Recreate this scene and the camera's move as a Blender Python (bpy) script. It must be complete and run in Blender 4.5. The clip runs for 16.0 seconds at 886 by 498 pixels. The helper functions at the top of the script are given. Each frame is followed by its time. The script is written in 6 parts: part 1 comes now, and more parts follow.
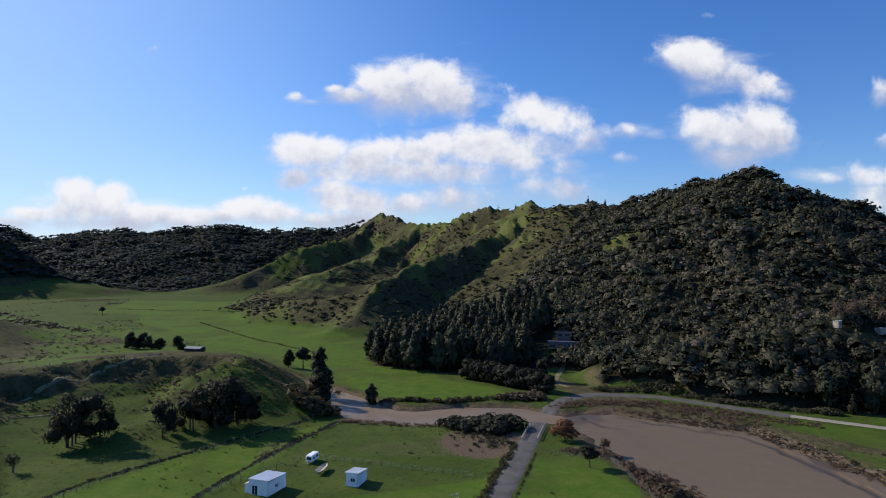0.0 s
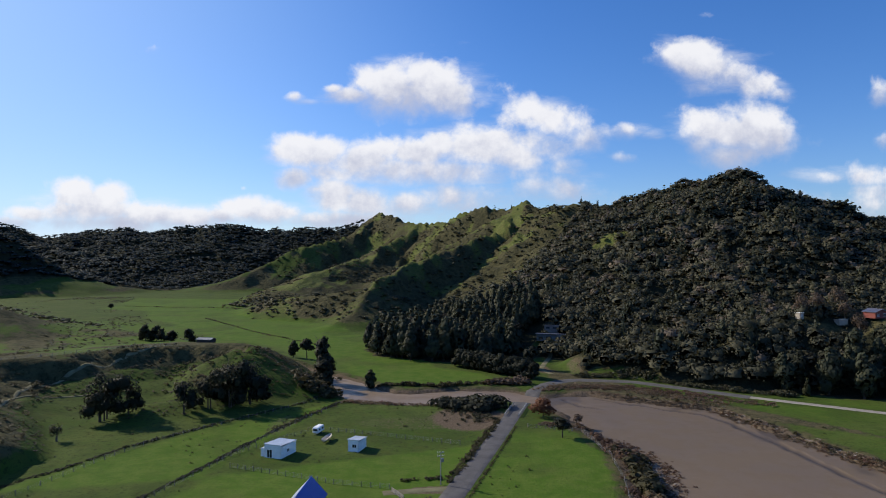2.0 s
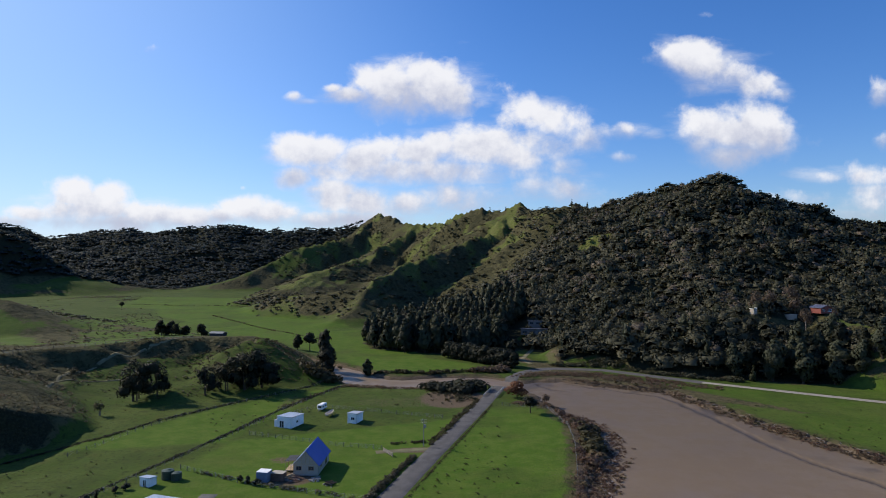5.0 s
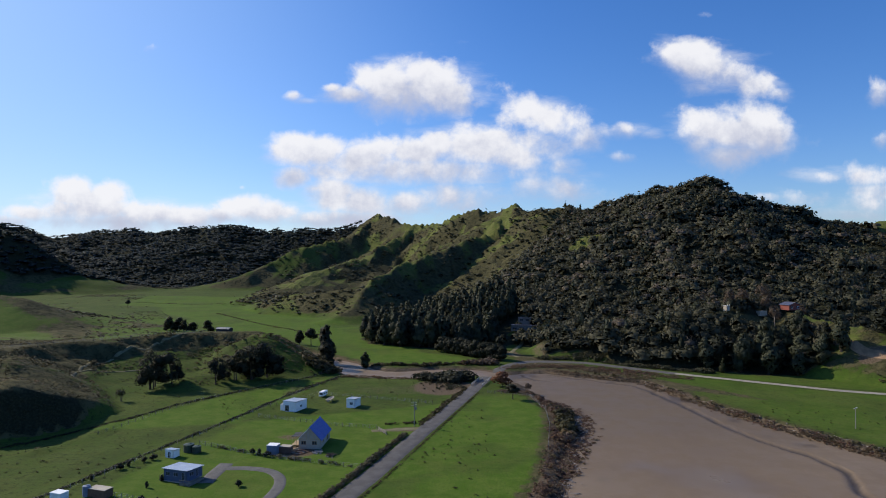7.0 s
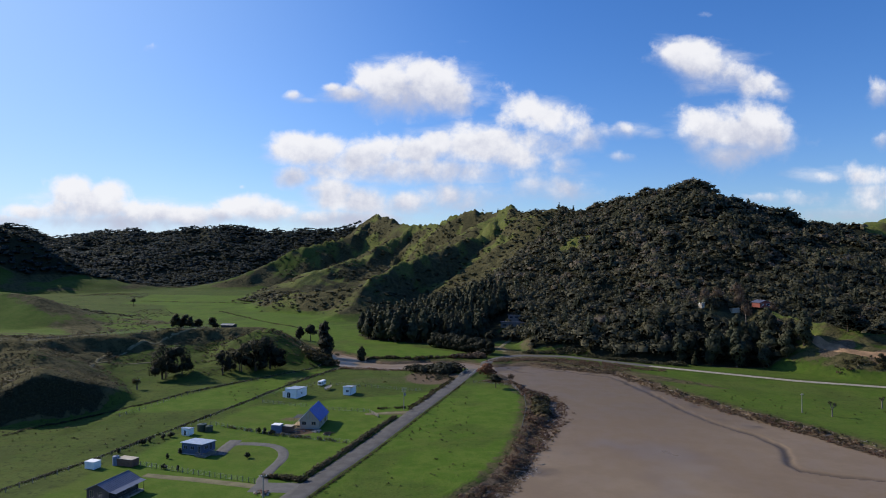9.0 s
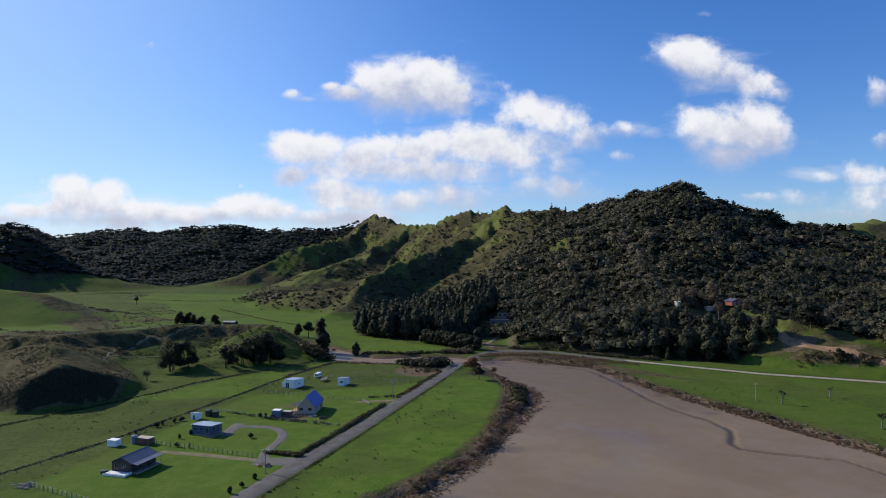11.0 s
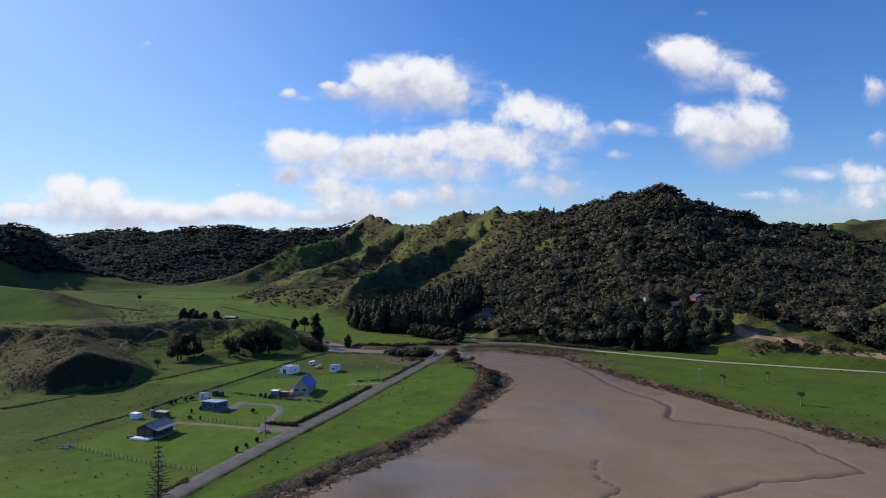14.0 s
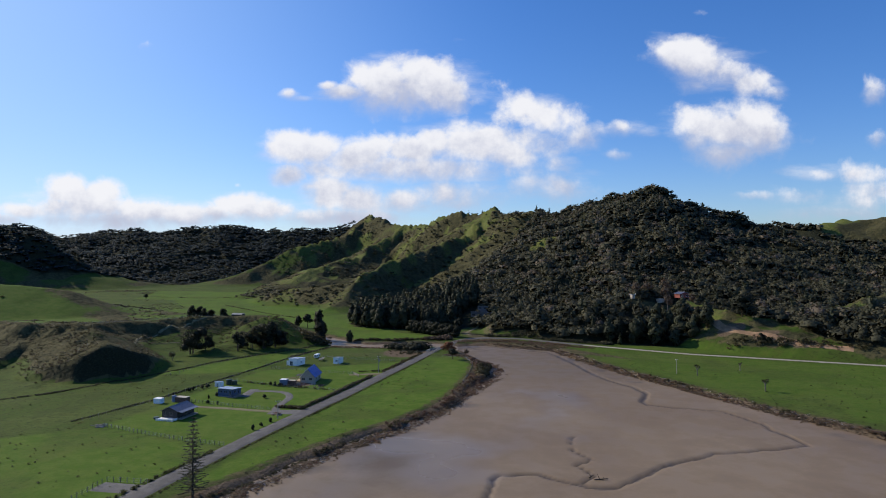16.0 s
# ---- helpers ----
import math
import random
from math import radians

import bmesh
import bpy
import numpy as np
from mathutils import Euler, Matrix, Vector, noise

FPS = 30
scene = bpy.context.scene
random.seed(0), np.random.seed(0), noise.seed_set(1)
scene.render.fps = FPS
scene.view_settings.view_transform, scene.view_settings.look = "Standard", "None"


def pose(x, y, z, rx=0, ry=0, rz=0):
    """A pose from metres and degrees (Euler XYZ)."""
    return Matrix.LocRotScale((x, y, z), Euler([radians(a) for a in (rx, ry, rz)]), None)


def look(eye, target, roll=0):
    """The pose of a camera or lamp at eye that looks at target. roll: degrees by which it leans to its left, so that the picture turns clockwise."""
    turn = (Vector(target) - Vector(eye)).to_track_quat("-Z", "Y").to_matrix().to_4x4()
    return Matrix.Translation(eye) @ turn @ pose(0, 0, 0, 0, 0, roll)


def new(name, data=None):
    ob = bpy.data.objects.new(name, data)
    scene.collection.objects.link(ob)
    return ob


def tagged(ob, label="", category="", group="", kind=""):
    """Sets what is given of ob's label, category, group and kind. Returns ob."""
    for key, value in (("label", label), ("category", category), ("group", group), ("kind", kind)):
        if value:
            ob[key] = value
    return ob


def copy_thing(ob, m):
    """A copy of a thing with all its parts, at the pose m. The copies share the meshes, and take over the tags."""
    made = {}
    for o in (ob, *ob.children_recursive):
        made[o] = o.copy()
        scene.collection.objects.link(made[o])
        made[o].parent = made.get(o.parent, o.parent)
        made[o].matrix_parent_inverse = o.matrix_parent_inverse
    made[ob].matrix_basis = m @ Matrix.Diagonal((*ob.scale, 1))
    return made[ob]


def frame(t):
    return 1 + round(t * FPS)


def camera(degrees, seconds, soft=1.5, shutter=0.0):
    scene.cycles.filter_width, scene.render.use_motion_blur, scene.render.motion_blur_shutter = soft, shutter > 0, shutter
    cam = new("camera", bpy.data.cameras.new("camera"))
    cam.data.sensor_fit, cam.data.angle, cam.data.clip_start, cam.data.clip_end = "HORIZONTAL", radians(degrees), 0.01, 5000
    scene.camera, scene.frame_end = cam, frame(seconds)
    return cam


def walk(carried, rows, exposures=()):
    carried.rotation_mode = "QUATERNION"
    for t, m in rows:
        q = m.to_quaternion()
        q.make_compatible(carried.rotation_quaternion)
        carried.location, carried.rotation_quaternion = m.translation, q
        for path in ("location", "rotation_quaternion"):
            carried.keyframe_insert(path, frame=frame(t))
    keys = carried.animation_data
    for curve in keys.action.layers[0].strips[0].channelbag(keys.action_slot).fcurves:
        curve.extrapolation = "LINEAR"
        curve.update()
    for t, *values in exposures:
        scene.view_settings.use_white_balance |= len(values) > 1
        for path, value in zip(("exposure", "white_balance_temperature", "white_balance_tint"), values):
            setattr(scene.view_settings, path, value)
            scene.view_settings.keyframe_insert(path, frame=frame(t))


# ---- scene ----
cam = camera(70.0, 16.0, 1.0)
# seconds, place, tilt, heading, roll
PATH = [
    (0, 0.80, 0.29, 49.24, 91.134, 0.012, 0.146),
    (0.5, 1.25, -4.89, 48.70, 91.123, -0.032, 0.141),
    (1, 1.94, -10.17, 48.37, 91.113, -0.048, 0.133),
    (1.5, 2.63, -15.34, 48.12, 91.105, -0.055, 0.128),
    (2, 3.23, -20.50, 47.95, 91.104, -0.060, 0.127),
    (2.5, 3.95, -25.62, 47.85, 91.104, -0.067, 0.128),
    (3, 4.71, -30.51, 48.01, 91.107, -0.085, 0.129),
    (3.5, 5.44, -35.47, 48.13, 91.102, -0.096, 0.129),
    (4, 6.11, -40.33, 48.27, 91.097, -0.100, 0.129),
    (6.5, 9.94, -65.11, 48.64, 91.054, -0.149, 0.168),
    (7, 10.66, -70.16, 48.61, 91.053, -0.180, 0.171),
    (7.5, 11.64, -75.33, 48.58, 91.045, -0.177, 0.180),
    (8, 12.58, -80.45, 48.70, 91.039, -0.190, 0.195),
    (8.5, 13.71, -85.43, 48.82, 91.033, -0.205, 0.209),
    (9, 14.79, -90.14, 48.83, 91.023, -0.197, 0.217),
    (11.5, 20.77, -114.59, 49.89, 90.934, -0.314, 0.267),
    (12, 22.08, -119.38, 50.00, 90.922, -0.321, 0.263),
    (12.5, 23.37, -123.92, 49.87, 90.899, -0.358, 0.249),
    (13, 24.56, -128.40, 49.72, 90.891, -0.429, 0.234),
    (13.5, 25.64, -133.01, 49.65, 90.884, -0.485, 0.218),
    (14, 26.49, -137.77, 49.57, 90.879, -0.506, 0.203),
    (14.5, 27.11, -142.68, 49.47, 90.879, -0.524, 0.185),
    (15, 27.58, -147.71, 49.37, 90.870, -0.522, 0.167),
    (15.5, 27.92, -152.81, 49.34, 90.860, -0.530, 0.149),
    (16, 28.11, -157.92, 49.43, 90.857, -0.548, 0.132),
]
walk(cam, [(t, pose(x, y, z, 0, 0, h) @ pose(0, 0, 0, tilt, 0, 0) @ pose(0, 0, 0, 0, 0, roll)) for t, x, y, z, tilt, h, roll in PATH])

# ---------------------------------------------------------------- light
SUN_EL, SUN_AZ = 31.0, -62.0          # degrees above the horizon; degrees from +y towards +x
sun_way = Vector((math.sin(radians(SUN_AZ)) * math.cos(radians(SUN_EL)),
                  math.cos(radians(SUN_AZ)) * math.cos(radians(SUN_EL)), math.sin(radians(SUN_EL))))
sun_lamp = bpy.data.lights.new("sun", "SUN")
sun_lamp.energy, sun_lamp.angle, sun_lamp.color = 5.0, radians(0.55), (1.0, 0.90, 0.74)
sun_ob = new("sun", sun_lamp)
sun_ob.matrix_world = look((0, 0, 300), Vector((0, 0, 300)) - sun_way)

world = bpy.data.worlds.new("sky")
scene.world = world
world.use_nodes = True


def graph(tree):
    """Short hands for a node tree: node(kind, inputs, **settings), which returns the node's first output."""
    def node(kind, *values, out=0, **settings):
        n = tree.nodes.new(kind)
        for key, value in settings.items():
            setattr(n, key, value)
        for socket, value in values:
            put(n.inputs[socket], value)
        return n.outputs[out] if len(n.outputs) else n

    def put(socket, value):
        if isinstance(value, bpy.types.NodeSocket):
            tree.links.new(value, socket)
        else:
            socket.default_value = value

    def calc(op, a, b=0.0, c=0.0):
        return node("ShaderNodeMath", (0, a), (1, b), (2, c), operation=op)

    def mix(fac, a, b):
        n = tree.nodes.new("ShaderNodeMix")
        n.data_type = "RGBA"
        put(n.inputs[0], fac), put(n.inputs[6], a), put(n.inputs[7], b)
        return n.outputs[2]

    def span(value, lo, hi, a=0.0, b=1.0):
        return node("ShaderNodeMapRange", (0, value), (1, lo), (2, hi), (3, a), (4, b), interpolation_type="SMOOTHSTEP")

    return node, calc, mix, span


# clouds: heading, height, half width, half height, weight of each puff
CLOUDS = []
# over the saddle
CLOUDS.append([(-0.032, 0.273, 0.082, 0.036, 1.00), (-0.081, 0.276, 0.050, 0.034, 1.00), (-0.026, 0.293, 0.043, 0.023, 1.00), (0.019, 0.263, 0.041, 0.027, 0.95), (-0.142, 0.263, 0.046, 0.011, 0.85), (-0.175, 0.273, 0.016, 0.008, 0.80), (-0.126, 0.283, 0.013, 0.010, 0.80), (0.057, 0.249, 0.020, 0.008, 0.70), (-0.234, 0.261, 0.014, 0.008, 0.75), (-0.217, 0.253, 0.018, 0.005, 0.60)])
# long bank
CLOUDS.append([(-0.231, 0.177, 0.039, 0.023, 1.05), (-0.184, 0.174, 0.043, 0.021, 1.00), (-0.126, 0.159, 0.054, 0.027, 1.05), (-0.101, 0.176, 0.036, 0.015, 0.95), (-0.041, 0.172, 0.045, 0.023, 1.00), (-0.005, 0.186, 0.037, 0.018, 1.00), (0.055, 0.181, 0.059, 0.030, 1.05), (0.078, 0.192, 0.027, 0.018, 1.00), (0.111, 0.163, 0.050, 0.025, 0.90), (-0.072, 0.143, 0.125, 0.021, 0.95), (0.040, 0.142, 0.107, 0.021, 0.85)])
# thin bank
CLOUDS.append([(0.151, 0.233, 0.052, 0.025, 0.82), (0.187, 0.217, 0.050, 0.034, 0.80), (0.223, 0.195, 0.032, 0.023, 0.72), (0.160, 0.186, 0.052, 0.029, 0.75), (0.102, 0.222, 0.027, 0.020, 0.60), (0.196, 0.152, 0.027, 0.014, 0.60)])
# below the long bank
CLOUDS.append([(-0.234, 0.131, 0.025, 0.016, 0.90), (-0.201, 0.111, 0.018, 0.009, 0.80), (-0.170, 0.101, 0.043, 0.025, 0.95), (-0.126, 0.093, 0.052, 0.023, 0.95), (-0.054, 0.090, 0.052, 0.018, 0.90), (0.017, 0.099, 0.068, 0.023, 0.80), (0.080, 0.103, 0.052, 0.021, 0.72), (0.135, 0.115, 0.050, 0.021, 0.68), (0.196, 0.111, 0.059, 0.023, 0.66), (-0.161, 0.065, 0.107, 0.014, 0.90)])
# high puff
CLOUDS.append([(0.435, 0.309, 0.045, 0.025, 0.97), (0.382, 0.329, 0.037, 0.025, 0.95), (0.412, 0.322, 0.043, 0.029, 0.98), (0.455, 0.299, 0.052, 0.025, 0.95), (0.499, 0.284, 0.041, 0.021, 0.85), (0.537, 0.268, 0.025, 0.013, 0.68), (0.419, 0.276, 0.036, 0.016, 0.60), (0.343, 0.324, 0.021, 0.013, 0.60), (0.419, 0.393, 0.013, 0.008, 0.55), (-0.460, 0.338, 0.014, 0.008, 0.45)])
# middle puff
CLOUDS.append([(0.455, 0.209, 0.068, 0.034, 0.98), (0.492, 0.218, 0.046, 0.030, 1.00), (0.519, 0.199, 0.032, 0.030, 0.90), (0.419, 0.199, 0.041, 0.030, 0.85), (0.455, 0.170, 0.052, 0.021, 0.85), (0.388, 0.201, 0.027, 0.013, 0.65), (0.296, 0.209, 0.034, 0.013, 0.68), (0.332, 0.201, 0.025, 0.010, 0.60), (0.249, 0.208, 0.027, 0.017, 0.58), (0.285, 0.165, 0.021, 0.008, 0.55)])
# low over the valley
CLOUDS.append([(-0.581, 0.102, 0.039, 0.023, 1.00), (-0.531, 0.102, 0.036, 0.018, 0.95), (-0.563, 0.079, 0.079, 0.020, 1.00), (-0.643, 0.072, 0.043, 0.014, 0.90), (-0.463, 0.072, 0.052, 0.020, 1.00), (-0.398, 0.067, 0.054, 0.016, 0.95), (-0.518, 0.061, 0.134, 0.014, 0.90), (-0.311, 0.084, 0.039, 0.017, 1.00), (-0.267, 0.076, 0.052, 0.016, 0.95), (-0.349, 0.070, 0.036, 0.013, 0.85), (-0.204, 0.065, 0.054, 0.014, 0.90), (-0.679, 0.058, 0.039, 0.012, 0.85), (-0.315, 0.115, 0.007, 0.005, 0.60)])
# low beyond the hill
CLOUDS.append([(0.608, 0.134, 0.052, 0.012, 0.74), (0.662, 0.138, 0.052, 0.018, 0.70), (0.589, 0.102, 0.061, 0.016, 0.62), (0.678, 0.099, 0.071, 0.025, 0.68), (0.508, 0.102, 0.043, 0.008, 0.58), (0.642, 0.076, 0.089, 0.013, 0.60), (0.696, 0.272, 0.016, 0.018, 0.58), (0.701, 0.197, 0.018, 0.016, 0.58)])


def build_sky():
    tree = world.node_tree
    tree.nodes.clear()
    node, calc, mix, span = graph(tree)
    sky = node("ShaderNodeTexSky", sky_type="NISHITA", sun_disc=False, sun_elevation=radians(SUN_EL),
               sun_rotation=radians(SUN_AZ), air_density=1.0, dust_density=0.6, ozone_density=2.5, altitude=50)
    way = node("ShaderNodeTexCoord", out=0)
    split = tree.nodes.new("ShaderNodeSeparateXYZ")
    tree.links.new(way, split.inputs[0])
    ahead = calc("MAXIMUM", split.outputs[1], 0.02)
    u, v = calc("DIVIDE", split.outputs[0], ahead), calc("DIVIDE", split.outputs[2], ahead)
    flat = node("ShaderNodeCombineXYZ", (0, u), (1, v))
    # billow: two scales of turbulence that eat into the outline of each cloud
    coarse = node("ShaderNodeTexNoise", ("Vector", flat), ("Scale", 12.0), ("Detail", 7.0), ("Roughness", 0.58), ("Distortion", 0.25))
    fine = node("ShaderNodeTexNoise", ("Vector", flat), ("Scale", 26.0), ("Detail", 6.0), ("Roughness", 0.6))
    stretch = node("ShaderNodeMapping", ("Vector", flat), ("Scale", (4.0, 14.0, 1.0)))
    wisp = node("ShaderNodeTexNoise", ("Vector", stretch), ("Scale", 1.6), ("Detail", 8.0), ("Roughness", 0.62))
    total, lit, mass = None, None, 1e-4
    for puffs in CLOUDS:
        for cu, cv, ru, rv, w in puffs:
            ru, rv = ru * 1.24, rv * 1.3
            a, b = calc("DIVIDE", calc("SUBTRACT", u, cu), ru), calc("DIVIDE", calc("SUBTRACT", v, cv), rv)
            r2 = calc("ADD", calc("MULTIPLY", a, a), calc("MULTIPLY", b, b))
            body = calc("MULTIPLY", calc("POWER", 2.718, calc("MULTIPLY", r2, -0.75)), w)
            total = body if total is None else calc("MAXIMUM", total, body)
            up = calc("MULTIPLY", body, b)
            lit = up if lit is None else calc("ADD", lit, up)
            mass = calc("ADD", body, mass)
    eaten = calc("ADD", total, calc("MULTIPLY", calc("SUBTRACT", coarse, 0.5), 1.3))
    eaten = calc("ADD", eaten, calc("MULTIPLY", calc("SUBTRACT", fine, 0.5), 0.55))
    front = span(split.outputs[1], 0.0, 0.3)
    # tops are crisp, bases fray
    crisp = span(calc("DIVIDE", lit, mass), -0.5, 0.35)
    cover = calc("MULTIPLY", span(eaten, calc("ADD", 0.26, calc("MULTIPLY", crisp, 0.12)), calc("SUBTRACT", 1.1, calc("MULTIPLY", crisp, 0.30))), front)
    thin = calc("MULTIPLY", span(calc("ADD", calc("MULTIPLY", total, 0.62), wisp), 0.70, 1.2), 0.7)
    thin = calc("MULTIPLY", thin, front)
    cover = calc("MAXIMUM", cover, thin)
    bright = span(calc("ADD", calc("DIVIDE", lit, mass), calc("MULTIPLY", calc("SUBTRACT", fine, 0.5), 1.7)), -0.62, 0.5)
    cloud = mix(bright, (4.5, 4.75, 5.9, 1), (7.9, 7.9, 8.2, 1))
    # haze whitens the air towards the sun's side and the horizon
    tone = node("ShaderNodeHueSaturation", ("Saturation", 1.28), ("Value", 1.0), ("Color", sky))
    tone = node("ShaderNodeMix", (0, 1.0), (6, tone), (7, (0.86, 0.98, 1.32, 1)), out=2, data_type="RGBA", blend_type="MULTIPLY")
    glare = calc("MULTIPLY", calc("MULTIPLY", span(u, 0.15, -0.85), front), 0.62)
    tone = mix(glare, tone, (3.3, 5.2, 8.2, 1))
    out = mix(calc("MULTIPLY", cover, 0.97), tone, cloud)
    back = node("ShaderNodeBackground", ("Color", out), ("Strength", 0.115))
    node("ShaderNodeOutputWorld", ("Surface", back))


build_sky()
scene.view_settings.exposure = 0.0

# ---------------------------------------------------------------- lattice noise
def lattice(ix, iy, seed):
    n = (ix.astype(np.int64) * 374761393 + iy.astype(np.int64) * 668265263 + seed * 974634777) & 0x7FFFFFFF
    n = ((n ^ (n >> 13)) * 1274126177) & 0x7FFFFFFF
    return ((n ^ (n >> 16)) & 0xFFFF) / 65535.0


def ripple(x, y, size, seed=0):
    """Smooth noise from -1 to 1 with hollows about size metres apart."""
    x, y = np.asarray(x, float) / size, np.asarray(y, float) / size
    ix, iy = np.floor(x), np.floor(y)
    fx, fy = x - ix, y - iy
    fx, fy = fx * fx * fx * (fx * (fx * 6 - 15) + 10), fy * fy * fy * (fy * (fy * 6 - 15) + 10)
    a, b = lattice(ix, iy, seed), lattice(ix + 1, iy, seed)
    c, d = lattice(ix, iy + 1, seed), lattice(ix + 1, iy + 1, seed)
    return ((a * (1 - fx) + b * fx) * (1 - fy) + (c * (1 - fx) + d * fx) * fy) * 2 - 1


def rough(x, y, size, octaves=4, seed=0):
    return sum(ripple(x, y, size / 2**k, seed + k) / 2**k for k in range(octaves))


def step(v, lo, hi):
    q = np.clip((np.asarray(v, float) - lo) / (hi - lo), 0, 1)
    return q * q * (3 - 2 * q)


def along(x, y, nodes, closed=False):
    """Distance to a line of nodes (x, y, more ...), the more values at the nearest place, and the side (positive: to the left of it)."""
    x, y = np.asarray(x, float), np.asarray(y, float)
    best, side, extra = np.full(x.shape, 1e9), np.zeros(x.shape), [np.zeros(x.shape) for _ in nodes[0][2:]]
    for p, q in zip(nodes, list(nodes[1:]) + ([nodes[0]] if closed else [])):
        dx, dy = q[0] - p[0], q[1] - p[1]
        s = np.clip(((x - p[0]) * dx + (y - p[1]) * dy) / (dx * dx + dy * dy), 0, 1)
        d = np.hypot(x - p[0] - s * dx, y - p[1] - s * dy)
        near = d < best
        best = np.where(near, d, best)
        side = np.where(near, np.sign(dx * (y - p[1]) - dy * (x - p[0])), side)
        extra = [np.where(near, a + (b - a) * s, e) for e, a, b in zip(extra, p[2:], q[2:])]
    return (best, side, *extra)


def inside(x, y, nodes):
    x, y = np.asarray(x, float), np.asarray(y, float)
    odd = np.zeros(x.shape, bool)
    for p, q in zip(nodes, list(nodes[1:]) + [nodes[0]]):
        cross = ((p[1] > y) != (q[1] > y)) & (x < (q[0] - p[0]) * (y - p[1]) / (q[1] - p[1] + 1e-9) + p[0])
        odd ^= cross
    return odd


# ---------------------------------------------------------------- the plan
ROAD = [(-61, -118), (-33.2, -21.7), (-29, -6), (-21.8, 20), (-13.6, 46), (-4.6, 74), (1.1, 94), (7.1, 115), (12.2, 132), (21.7, 165), (28.6, 189), (36, 212), (46, 229)]
GRAVEL = [(46, 229), (56, 236), (79, 232), (112, 203.5), (138, 184.5), (160, 168.5), (190, 155), (236, 134), (330, 92), (460, 40)]
ESTUARY = [(44, 207), (57, 211), (67, 203), (91, 188), (97, 168), (102, 146), (110, 121), (121, 95), (129, 73), (140, 46), (154, 20),
           (186, -40), (226, -140), (250, -320), (-40, -320), (-46, -130), (-32, -56), (-20, -26), (-11, -11), (-3, 3), (6, 18), (17, 32), (29, 52), (36, 70), (42, 94),
           (47, 118), (49, 138), (46, 158), (42, 185), (35, 198)]
RIVER = [(36, 203, 6), (24, 209, 9), (8, 209, 10), (-8, 204, 9), (-20, 207, 9), (-28, 219, 8), (-35, 232, 6), (-42, 244, 3.5), (-54, 258, 1.6), (-80, 280, 1.2), (-120, 330, 1)]
TERRACE = [(-66, 222), (-84, 240), (-106, 237), (-122, 228), (-136, 214), (-149, 193), (-153, 158), (-178, 160), (-222, 200), (-300, 190), (-420, 150), (-900, 100)]
